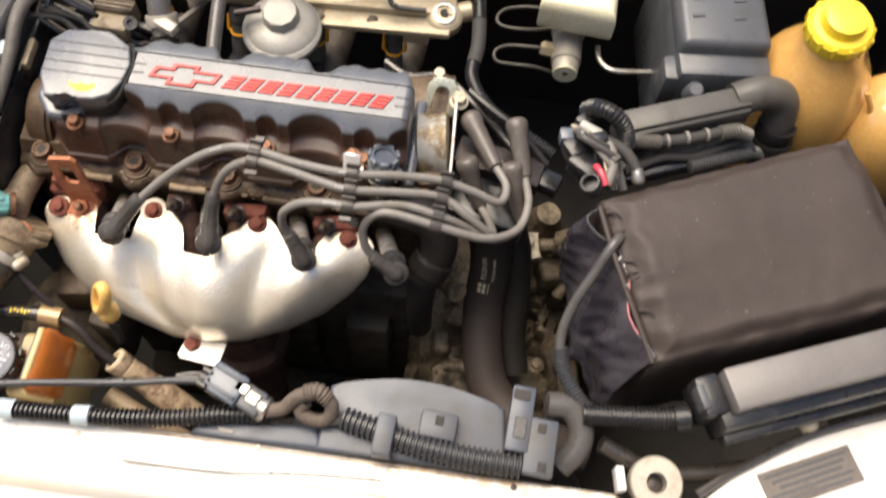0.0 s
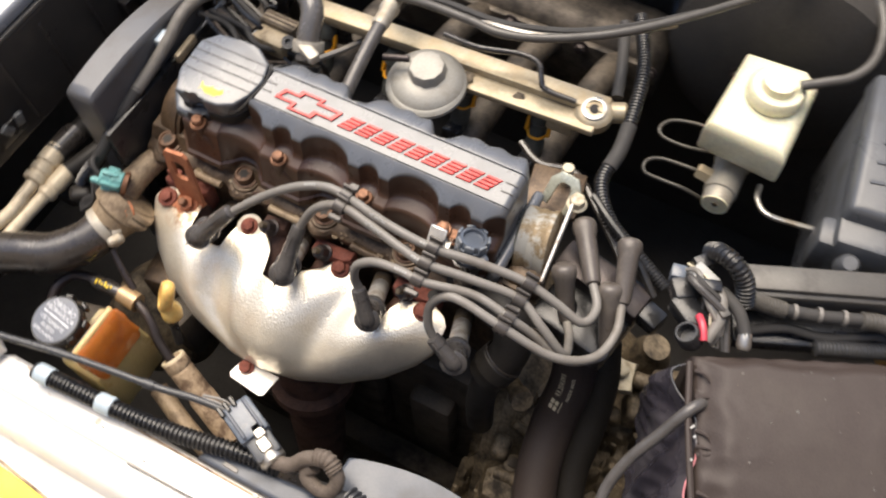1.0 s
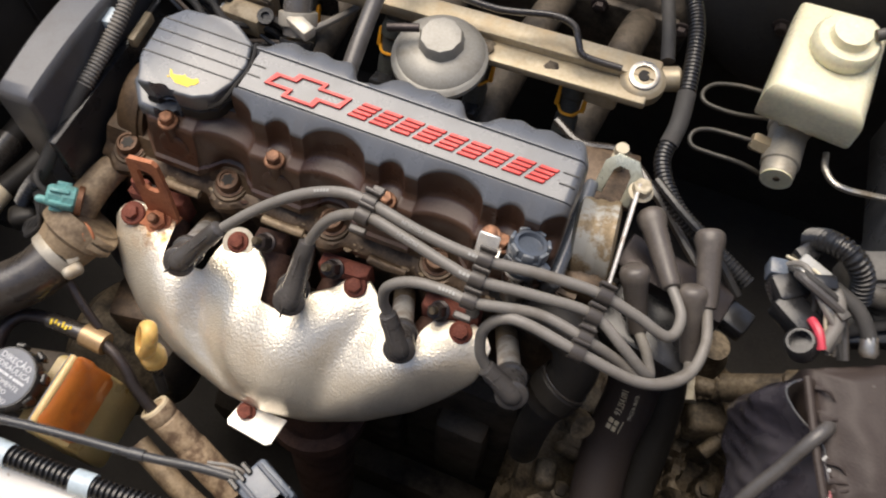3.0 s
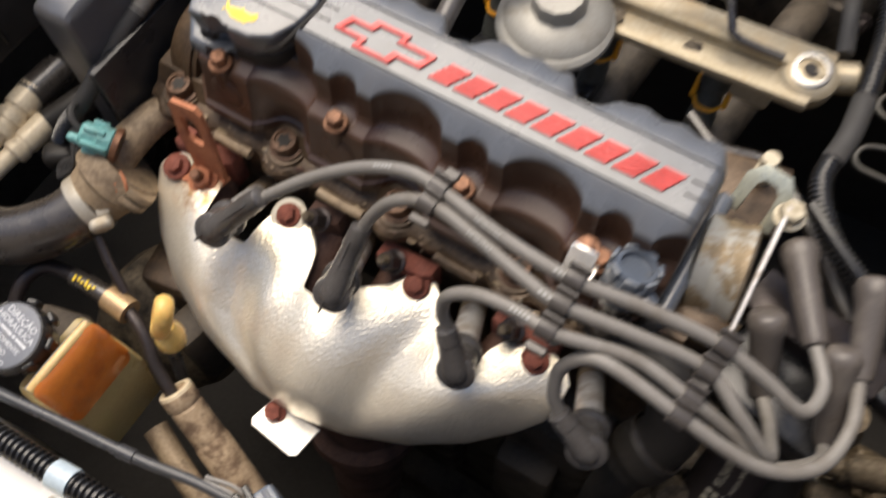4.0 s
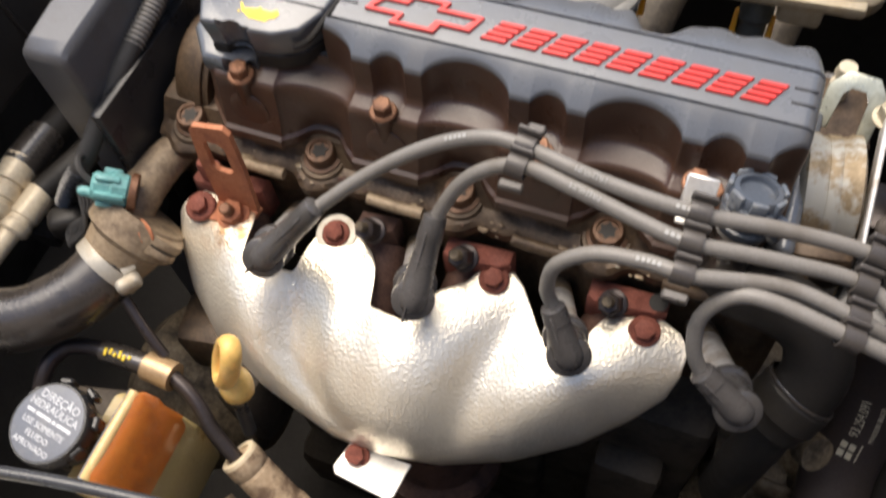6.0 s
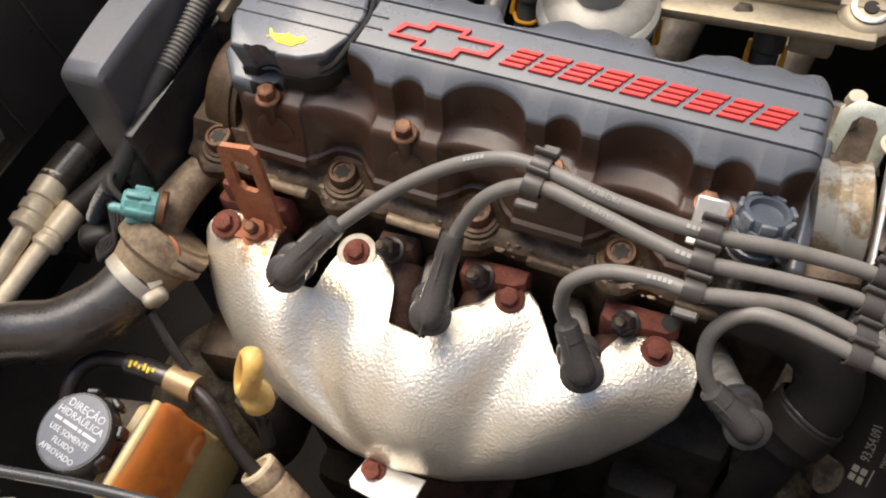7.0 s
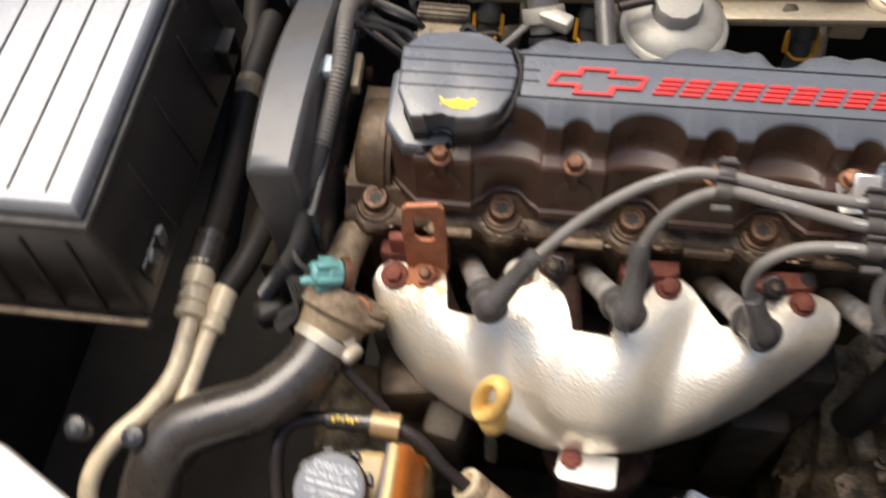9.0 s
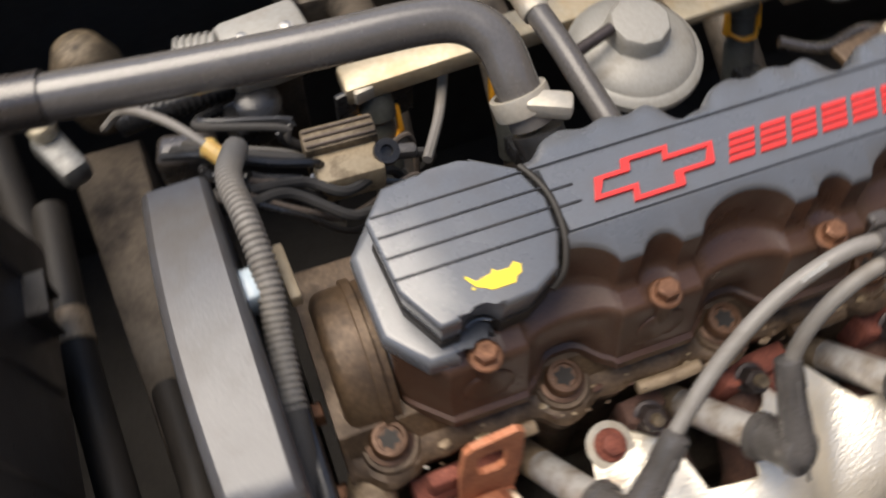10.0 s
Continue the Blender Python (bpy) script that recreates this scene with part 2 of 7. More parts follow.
    "zinc": mat("aged_white_clamp", (0.42, 0.385, 0.32), rough=0.5, metal=0.35, grain=400, bump=0.2, stain=(0.34, 0.28, 0.2), stain_scale=45),
    "zincdull": mat("dull_grey_pressed_steel", (0.285, 0.272, 0.24), (0.32, 0.307, 0.275), rough=0.5, metal=0.15, grain=500, bump=0.15, stain=(0.2, 0.175, 0.14), stain_scale=30),
    "runner": mat("cast_aluminium_runner", (0.085, 0.068, 0.050), (0.12, 0.097, 0.072), rough=0.62, metal=0.3, grain=400, bump=0.5, stain=(0.024, 0.019, 0.014), stain_scale=26, stain_at=(0.42, 0.62)),
    "brakepipe": mat("grey_coated_brake_pipe", (0.075, 0.07, 0.06), rough=0.4, metal=0.4, grain=500, bump=0.1, stain=(0.12, 0.1, 0.08), stain_scale=60),
    "orangeclip": mat("orange_clip_plastic", (0.75, 0.33, 0.02), rough=0.4),
    "tape": mat("blue_grey_tape", (0.42, 0.50, 0.55), rough=0.3, grain=300, bump=0.1),
    "breather": mat("worn_breather_rubber", (0.10, 0.093, 0.086), (0.115, 0.107, 0.10), rough=0.24, spec=0.8, grain=500, bump=0.12, stain=(0.13, 0.118, 0.104), stain_scale=16, stain_at=(0.5, 0.8)),
    "clip": mat("dark_clip_plastic", (0.066, 0.058, 0.052), rough=0.35, grain=700, bump=0.15, stain=(0.08, 0.07, 0.06)),
    "connector": mat("slate_connector_plastic", (0.105, 0.122, 0.148), rough=0.25, grain=600, bump=0.1, stain=(0.22, 0.22, 0.21), stain_scale=40),
    "shroud": mat("slate_fan_shroud_plastic", (0.060, 0.070, 0.089), rough=0.4, spec=0.5, grain=500, bump=0.1, stain=(0.07, 0.066, 0.062), stain_scale=14),
    "relaylid": mat("warm_grey_lid_plastic", (0.14, 0.128, 0.12), rough=0.35, grain=700, bump=0.1, stain=(0.18, 0.165, 0.155), stain_scale=12),
    "knot": mat("brown_cloth_tape", (0.10, 0.078, 0.06), (0.14, 0.11, 0.088), rough=0.8, grain=700, bump=0.4, stain=(0.06, 0.045, 0.035), stain_scale=40),
    "sidefilm": mat("creased_black_film", (0.036, 0.032, 0.040), rough=0.25, grain=200, bump=0.3, stain=(0.07, 0.064, 0.07), stain_scale=16),
    "airlid": mat("grey_filter_lid_plastic", (0.25, 0.26, 0.282), rough=0.28, spec=1.0, grain=700, bump=0.1, stain=(0.29, 0.285, 0.28), stain_scale=12),
    "goldalu": mat("tarnished_gold_pipe", (0.40, 0.265, 0.14), (0.46, 0.32, 0.18), rough=0.4, metal=0.4, grain=400, bump=0.15, stain=(0.3, 0.2, 0.1), stain_scale=40),
    "airbase": mat("black_brown_box_plastic", (0.022, 0.019, 0.017), rough=0.36, grain=700, bump=0.2, stain=(0.045, 0.037, 0.03), stain_scale=16, stain_at=(0.5, 0.75)),
    "glossplug": mat("glossy_blue_black_plastic", (0.075, 0.088, 0.11), rough=0.16, rough_var=0.06, grain=600, bump=0.05, stain=(0.09, 0.09, 0.09), stain_scale=50),
    "thermo": mat("dirty_tan_casting", (0.28, 0.205, 0.128), (0.36, 0.275, 0.18), rough=0.6, metal=0.2, grain=400, bump=0.35, stain=(0.09, 0.06, 0.04), stain_scale=45, stain_at=(0.45, 0.7)),
    "wrap": mat("tan_heat_wrap", (0.40, 0.285, 0.18), (0.50, 0.375, 0.25), rough=0.75, grain=350, bump=0.7, stain=(0.17, 0.11, 0.07), stain_scale=70, stain_at=(0.45, 0.62)),
    "concrete": mat("concrete_floor", (0.32, 0.30, 0.27), rough=0.85, grain=40, bump=0.3, stain=(0.2, 0.19, 0.17), stain_scale=1.5, dist=0.003),
    "plaster": mat("warm_wall_plaster", (0.24, 0.19, 0.145), (0.27, 0.215, 0.165), rough=0.9, grain=30, bump=0.3, stain=(0.17, 0.13, 0.10), stain_scale=1.2, dist=0.003),
    "plugtan": mat("dull_tan_connector", (0.30, 0.235, 0.145), (0.35, 0.28, 0.18), rough=0.55, grain=500, bump=0.2, stain=(0.15, 0.11, 0.065), stain_scale=70),
    "mountalu": mat("dirty_grey_aluminium", (0.15, 0.15, 0.145), (0.19, 0.19, 0.18), rough=0.5, metal=0.3, grain=400, bump=0.3, stain=(0.07, 0.06, 0.05), stain_scale=60),
    "injgrey": mat("dark_green_grey_injector", (0.050, 0.052, 0.046), (0.066, 0.068, 0.06), rough=0.5, grain=500, bump=0.2, stain=(0.03, 0.027, 0.022), stain_scale=60),
    # amber plastic paled to paint the light on the reservoir's ridge
    "litcream": mat("lit_pale_amber_plastic", (0.58, 0.40, 0.17), (0.62, 0.45, 0.21), rough=0.3, grain=300, bump=0.05, stain=(0.50, 0.27, 0.09), stain_scale=40, sss=0.2),
    "fusegrey": mat("dusty_slate_lid_plastic", (0.072, 0.076, 0.083), (0.084, 0.088, 0.095), rough=0.36, grain=700, bump=0.2, stain=(0.05, 0.049, 0.047), stain_scale=15),
    "label": mat("dark_grey_label", (0.14, 0.118, 0.10), rough=0.5, grain=300, bump=0.02),
    "tape_black": mat("black_cloth_tape", (0.035, 0.033, 0.031), rough=0.75, grain=900, bump=0.4, stain=(0.06, 0.055, 0.05), stain_scale=40),
}


# ---- building tools ----
BASE = {}


def thing(name, base, label, category, group="", kind=""):
    ob = new(name)
    ob.location = base
    ob.empty_display_size = 0.02
    BASE[ob] = Vector(base)
    return tagged(ob, label, category, group, kind)


def mesh_of(name, bm, material, smooth=38):
    me = bpy.data.meshes.new(name)
    bmesh.ops.recalc_face_normals(bm, faces=bm.faces)
    bm.to_mesh(me)
    bm.free()
    me.materials.append(M[material])
    if smooth:
        for p in me.polygons:
            p.use_smooth = True
        me.set_sharp_from_angle(angle=radians(smooth))
    return me


def part(name, bm, material, parent, label="", smooth=38):
    """One mesh, given in the place's own metres, as a part of a thing or of another part."""
    base = BASE[parent]
    bmesh.ops.translate(bm, verts=bm.verts, vec=-base)
    ob = new(name, mesh_of(name, bm, material, smooth))
    ob.parent = parent
    BASE[ob] = base
    return tagged(ob, label)


def solo(name, bm, material, label, category, group="", kind="", smooth=38):
    """A thing that is one single mesh, its origin at its lowest middle."""
    lo = [min(v.co[i] for v in bm.verts) for i in range(3)]
    hi = [max(v.co[i] for v in bm.verts) for i in range(3)]
    base = Vector(((lo[0] + hi[0]) / 2, (lo[1] + hi[1]) / 2, lo[2]))
    bmesh.ops.translate(bm, verts=bm.verts, vec=-base)
    ob = new(name, mesh_of(name, bm, material, smooth))
    ob.location = base
    BASE[ob] = base
    return tagged(ob, label, category, group, kind)


def axes(way, up=(0, 0, 1)):
    """A turn whose z runs along way."""
    w = Vector(way).normalized()
    u = Vector(up)
    if abs(w.dot(u)) > 0.98:
        u = Vector((0, 1, 0))
    x = u.cross(w).normalized()
    y = w.cross(x)
    return Matrix((x, y, w)).transposed().to_4x4()


def box(centre, size, turn=None, bevel=0.002, seg=2, taper=1.0):
    """A rounded box. turn: degrees about z, or a matrix. taper: how much narrower its top is."""
    bm = bmesh.new()
    bmesh.ops.create_cube(bm, size=1)
    for v in bm.verts:
        k = taper if v.co.z > 0 else 1.0
        v.co = Vector((v.co.x * size[0] * k, v.co.y * size[1] * k, v.co.z * size[2]))
    if bevel:
        bmesh.ops.bevel(bm, geom=bm.edges[:], offset=min(bevel, 0.49 * min(size)), segments=seg, profile=0.5, affect="EDGES")
    turn = Matrix.Rotation(radians(turn or 0), 4, "Z") if not isinstance(turn, Matrix) else turn
    bmesh.ops.transform(bm, matrix=Matrix.Translation(centre) @ turn, verts=bm.verts)
    return bm


def prism(outline, z0, z1, bevel=0.0015, seg=2, m=None):
    """An outline in x and y, raised from z0 to z1, with rounded edges."""
    bm = bmesh.new()
    low = [bm.verts.new((x, y, z0)) for x, y in outline]
    high = [bm.verts.new((x, y, z1)) for x, y in outline]
    n = len(outline)
    top = bm.faces.new(high)
    bot = bm.faces.new(low[::-1])
    for i in range(n):
        bm.faces.new((low[i], low[(i + 1) % n], high[(i + 1) % n], high[i]))
    if bevel:
        bmesh.ops.bevel(bm, geom=list({*top.edges, *bot.edges}), offset=bevel, segments=seg, profile=0.5, affect="EDGES")
    if m:
        bmesh.ops.transform(bm, matrix=m, verts=bm.verts)
    return bm


def turned(profile, p0, way, seg=24):
    """A turned body: profile of (distance along the axis, radius)."""
    bm = bmesh.new()
    rings = []
    for d, r in profile:
        rings.append([bm.verts.new((r * math.cos(a), r * math.sin(a), d)) for a in (2 * math.pi * k / seg for k in range(seg))])
    for a, b in zip(rings, rings[1:]):
        for k in range(seg):
            bm.faces.new((a[k], a[(k + 1) % seg], b[(k + 1) % seg], b[k]))
    bm.faces.new(rings[0][::-1])
    bm.faces.new(rings[-1])
    bmesh.ops.transform(bm, matrix=Matrix.Translation(p0) @ axes(way), verts=bm.verts)
    return bm


def spline(pts, step=0.003):
    """Evenly spaced places on a smooth curve through pts."""
    p = [Vector(q) for q in pts]
    p = [2 * p[0] - p[1], *p, 2 * p[-1] - p[-2]]
    dense = []
    for a, b, c, d in zip(p, p[1:], p[2:], p[3:]):
        for k in range(24):
            t = k / 24
            dense.append(0.5 * (2 * b + (c - a) * t + (2 * a - 5 * b + 4 * c - d) * t * t + (3 * b - a - 3 * c + d) * t ** 3))
    dense.append(p[-2])
    run = [0.0]
    for a, b in zip(dense, dense[1:]):
        run.append(run[-1] + (b - a).length)
    n = max(2, int(run[-1] / step))
    out, j = [], 0
    for k in range(n + 1):
        s = run[-1] * k / n
        while j < len(run) - 2 and run[j + 1] < s:
            j += 1
        f = (s - run[j]) / max(1e-9, run[j + 1] - run[j])
        out.append(dense[j].lerp(dense[j + 1], min(1, f)))
    return out


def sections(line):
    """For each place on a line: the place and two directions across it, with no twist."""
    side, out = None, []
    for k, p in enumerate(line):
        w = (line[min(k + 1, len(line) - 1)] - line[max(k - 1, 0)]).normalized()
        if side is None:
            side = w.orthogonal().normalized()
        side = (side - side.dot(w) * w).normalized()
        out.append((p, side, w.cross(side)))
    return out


def tube(pts, r, seg=12, step=0.003, ribs=0.0, pitch=0.0026, flat=1.0, ends=None):
    """A pipe along a smooth curve; ribs: the height of a conduit's rings; ends: the radius at each end."""
    line = spline(pts, min(step, pitch / 4) if ribs else step)
    bm = bmesh.new()
    rings = []
    n = len(line) - 1
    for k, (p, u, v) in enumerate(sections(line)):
        rr = r if not ends else ends[0] + (ends[1] - ends[0]) * k / n
        if ribs:
            rr += ribs * (1 if k % 4 in (1, 2) else 0)
        rings.append([bm.verts.new(p + rr * (math.cos(a) * u + flat * math.sin(a) * v)) for a in (2 * math.pi * i / seg for i in range(seg))])
    for a, b in zip(rings, rings[1:]):
        for i in range(seg):
            bm.faces.new((a[i], a[(i + 1) % seg], b[(i + 1) % seg], b[i]))
    bm.faces.new(rings[0][::-1])
    bm.faces.new(rings[-1])
    return bm


def ring(centre, way, r, thick, width, seg=32):
    """A band or washer with a hole: outer radius r."""
    bm = bmesh.new()
    prof = [(0, r - thick), (0, r - 0.1 * thick), (0.1 * width, r), (0.9 * width, r), (width, r - 0.1 * thick), (width, r - thick)]
    rings = [[bm.verts.new((q * math.cos(a), q * math.sin(a), d)) for a in (2 * math.pi * k / seg for k in range(seg))] for d, q in prof]
    for a, b in zip(rings, rings[1:] + rings[:1]):
        for k in range(seg):
            bm.faces.new((a[k], a[(k + 1) % seg], b[(k + 1) % seg], b[k]))
    bmesh.ops.transform(bm, matrix=Matrix.Translation(centre) @ axes(way), verts=bm.verts)
    return bm


def hexhead(p, way, r, h, washer=0.0, dome=0.3, flange=0.0015):
    """A hexagon bolt head that rises from p along way, with its round flange."""
    bm = bmesh.new()
    rows = []
    for d, q in ((0, r), (h * (1 - dome * 0.4), r), (h, r * 0.8)):
        rows.append([bm.verts.new((q * math.cos(a), q * math.sin(a), d + flange)) for a in (math.pi / 3 * k for k in range(6))])
    for a, b in zip(rows, rows[1:]):
        for k in range(6):
            bm.faces.new((a[k], a[(k + 1) % 6], b[(k + 1) % 6], b[k]))
    bm.faces.new(rows[-1])
    if washer:
        rg = [[bm.verts.new((q * math.cos(a), q * math.sin(a), d)) for a in (2 * math.pi * k / 20 for k in range(20))] for d, q in ((0, washer), (flange * 0.6, washer), (flange, washer * 0.9), (flange, r * 0.5))]
        for a, b in zip(rg, rg[1:]):
            for k in range(20):
                bm.faces.new((a[k], a[(k + 1) % 20], b[(k + 1) % 20], b[k]))
    bmesh.ops.transform(bm, matrix=Matrix.Translation(p) @ axes(way), verts=bm.verts)
    return bm


def join(*bms):
    out = bmesh.new()
    for b in bms:
        me = bpy.data.meshes.new("t")
        b.to_mesh(me)
        b.free()
        out.from_mesh(me)
        bpy.data.meshes.remove(me)
    return out


def lettering(text, size, depth=0.0002, m=None):
    """Raised letters in the built-in font, centred on the origin in x and y."""
    cu = bpy.data.curves.new("text", "FONT")
    cu.body, cu.size, cu.extrude, cu.resolution_u = text, size, depth, 2
    cu.align_x, cu.align_y = "CENTER", "CENTER"
    ob = bpy.data.objects.new("text", cu)
    me = bpy.data.meshes.new_from_object(ob)
    bm = bmesh.new()
    bm.from_mesh(me)
    bpy.data.objects.remove(ob)
    bpy.data.meshes.remove(me)
    if m:
        bmesh.ops.transform(bm, matrix=m, verts=bm.verts)
    return bm


def smoothstep(a, b, x):
    t = max(0.0, min(1.0, (x - a) / (b - a)))
    return t * t * (3 - 2 * t)


def table(x, xs, ys):
    return float(np.interp(x, xs, ys))


# ---- the setting: floor and the walls of the engine bay ----
def slab(name, corners, thick, material, label, bevel=0.002):
    """A panel through four corners, given a thickness away from its face."""
    c = [Vector(p) for p in corners]
    n = (c[1] - c[0]).cross(c[3] - c[0]).normalized() * thick
    bm = bmesh.new()
    a = [bm.verts.new(p) for p in c]
    b = [bm.verts.new(p - n) for p in c]
    bm.faces.new(a)
    bm.faces.new(b[::-1])
    for i in range(4):
        bm.faces.new((a[i], b[i], b[(i + 1) % 4], a[(i + 1) % 4]))
    return solo(name, bm, material, label, "car body", kind="structure", smooth=0)


slab("ground", ((-30, -30, 0), (30, -30, 0), (30, 30, 0), (-30, 30, 0)), 0.2, "concrete", "worn grey concrete floor under the car")
slab("wall_firewall", ((-0.75, 0.52, 0.2), (1.15, 0.52, 0.2), (1.15, 0.52, 0.92), (-0.75, 0.52, 0.92)), 0.02, "lining", "black sound-lined firewall behind the engine")
# fender panels and cowl wear the shade-darkened body paint
slab("wall_fender_left", ((-0.48, -0.6, 0.15), (-0.48, 0.52, 0.15), (-0.42, 0.52, 0.86), (-0.42, -0.6, 0.86)), 0.02, "bodyshade", "inner fender panel beside the air filter, darkened as in shade")
slab("wall_fender_right", ((0.98, 0.52, 0.15), (0.98, -0.6, 0.15), (0.92, -0.6, 0.86), (0.92, 0.52, 0.86)), 0.02, "bodyshade", "inner fender panel beside the battery, darkened as in shade")
slab("wall_radiator", ((0.97, -0.30, 0.2), (-0.52, -0.30, 0.2), (-0.52, -0.262, 0.70), (0.97, -0.262, 0.70)), 0.035, "lining", "black radiator core behind the front panel")
# added walls, all out of view; they bound the sky and bounce warm light
slab("wall_yard_front", ((-3.4, -2.3, 0), (-3.4, -2.3, 3.0), (3.0, -2.3, 3.0), (3.0, -2.3, 0)), 0.15, "plaster", "plain warm plaster wall added out of view in front of the car")
slab("wall_yard_right", ((3.0, -2.3, 0), (3.0, -2.3, 3.0), (3.0, 3.6, 3.0), (3.0, 3.6, 0)), 0.15, "plaster", "plain warm plaster wall added out of view beside the car")
slab("wall_yard_back", ((3.0, 3.6, 0), (3.0, 3.6, 2.4), (-3.4, 3.6, 2.4), (-3.4, 3.6, 0)), 0.15, "plaster", "plain warm plaster wall added out of view behind the car")
slab("wall_yard_left", ((-3.4, 3.6, 0), (-3.4, 3.6, 1.7), (-3.4, -2.3, 1.7), (-3.4, -2.3, 0)), 0.15, "plaster", "plain low plaster wall added out of view beside the car")
slab("cowl", ((-0.75, 0.40, 0.80), (1.15, 0.40, 0.80), (1.15, 0.62, 0.95), (-0.75, 0.62, 0.95)), 0.02, "bodyshade", "cowl panel below the windscreen, darkened as in shade")
slab("undertray", ((-0.50, -0.4, 0.2), (1.0, -0.4, 0.2), (1.0, 0.55, 0.2), (-0.50, 0.55, 0.2)), 0.01, "lining", "black tray under the engine")

# the white front panel: a pressed sheet with a step and a lower shelf
prof = [(-0.236, 0.60), (-0.236, 0.722), (-0.239, 0.726), (-0.250, 0.7272), (-0.264, 0.7262), (-0.2665, 0.7232), (-0.2695, 0.7230), (-0.272, 0.7245), (-0.285, 0.7215), (-0.291, 0.718), (-0.296, 0.706), (-0.302, 0.703), (-0.345, 0.700), (-0.42, 0.690), (-0.47, 0.66), (-0.49, 0.60)]
bm = bmesh.new()
rows = []
for x in (-0.42, -0.12, -0.07, 0.0, 0.15, 0.30, 0.45, 0.555, 0.60, 0.92):
    drop = 0.0 if -0.06 < x < 0.56 else -0.05
    fwd = 0.0 if -0.06 < x < 0.56 else -0.012
    rows.append([bm.verts.new((x, y + fwd, z + (drop if z > 0.61 else 0))) for y, z in prof])
for a, b in zip(rows, rows[1:]):
    for k in range(len(prof) - 1):
        bm.faces.new((a[k], a[k + 1], b[k + 1], b[k]))
ob = solo("front_panel", bm, "panelwhite", "white painted front panel over the radiator, dusty", "car body", kind="structure")
sol = ob.modifiers.new("thick", "SOLIDIFY")
sol.thickness, sol.offset = 0.0015, -1

panel_left = thing("headlamp_panel", (-0.25, -0.30, 0.70), "white painted panel beside the headlamp", "car body", kind="structure")
part("sheet", prism([(-0.40, -0.15), (-0.20, -0.197), (-0.075, -0.262), (-0.06, -0.40), (-0.40, -0.40)], 0.725, 0.742, 0.004), "white", panel_left)
panel_right = thing("headlamp_panel", (0.75, -0.27, 0.70), "white painted panel beside the headlamp with a dark label", "car body", kind="structure")
part("sheet", prism([(0.625, -0.235), (0.655, -0.207), (0.72, -0.165), (0.80, -0.132), (0.92, -0.11), (0.92, -0.40), (0.62, -0.40)], 0.700, 0.716, 0.004), "white", panel_right)
part("seal", tube([(0.625, -0.226, 0.716), (0.66, -0.20, 0.718), (0.72, -0.163, 0.719), (0.80, -0.131, 0.72), (0.92, -0.109, 0.72)], 0.004, 8), "rubber", panel_right, "black rubber edge strip")
label_right = thing("warning_label", (0.72, -0.2, 0.7165), "dark grey label with unreadable lines on white paint", "label")
c, a = Vector((0.722, -0.198, 0.7165)), 25
part("backing", box(c, (0.088, 0.032, 0.0006), a, 0), "label", label_right)
for k in range(5):
    part("line", box(c + Matrix.Rotation(radians(a), 3, "Z") @ Vector((0, 0.011 - 0.0055 * k, 0.0005)), (0.078 - 0.009 * (k % 3), 0.002, 0.0003), a, 0), "greyplastic", label_right)
sticker = thing("sticker", (0.04, -0.33, 0.7026), "bright yellow sticker on the white front panel", "sticker")
part("backing", prism([(-0.05, -0.309), (0.112, -0.321), (0.108, -0.385), (-0.05, -0.38)], 0.7005, 0.7012, 0, m=Matrix.Translation((0, 0, 0.0016))), "sticker", sticker)
solo("panel_crack", tube([(0.148, -0.2665, 0.7270), (0.20, -0.2650, 0.7272), (0.25, -0.2620, 0.7272), (0.30, -0.2560, 0.7276), (0.36, -0.2525, 0.7277)], 0.0008, 6), "rubber", "thin dark crack along the front panel", "crack", kind="structure")
solo("panel_rust_line", tube([(0.02, -0.2398, 0.7258), (0.15, -0.2400, 0.7261), (0.30, -0.2402, 0.7261), (0.47, -0.2400, 0.7259)], 0.0010, 6), "wrap", "tan dirt line along the front panel's back edge", "dirt line", kind="structure")
for k in range(16):
    x, y = random.uniform(0.02, 0.5), random.uniform(-0.262, -0.244)
    solo("dirt_fleck", box((x, y, 0.7272), (random.uniform(0.002, 0.007), random.uniform(0.0006, 0.0014), 0.0006), random.uniform(-25, 25), 0.0001, 1), random.choice(("wrap", "dustyblack", "thermo")), "small dirt fleck on white paint", "dirt", "dirt flecks on the panel")
solo("panel_edge", tube([(-0.05, -0.3035, 0.7034), (0.015, -0.3105, 0.7028), (0.10, -0.3200, 0.7022), (0.167, -0.3290, 0.7016)], 0.0013, 6), "wrap", "tan dirt line beside the yellow sticker", "dirt line", kind="structure")
solo("panel_slot", box((0.175, -0.338, 0.701), (0.03, 0.022, 0.004), -8, 0.001), "rubber", "dark square hole in the front panel", "opening", kind="structure")


# ---- cylinder head, block and gearbox ----
head = thing("cylinder_head", (0.17, 0.04, 0.60), "dirty brown cast cylinder head with rust stains", "cylinder head")
bm = bmesh.new()
rows = []
N = 190
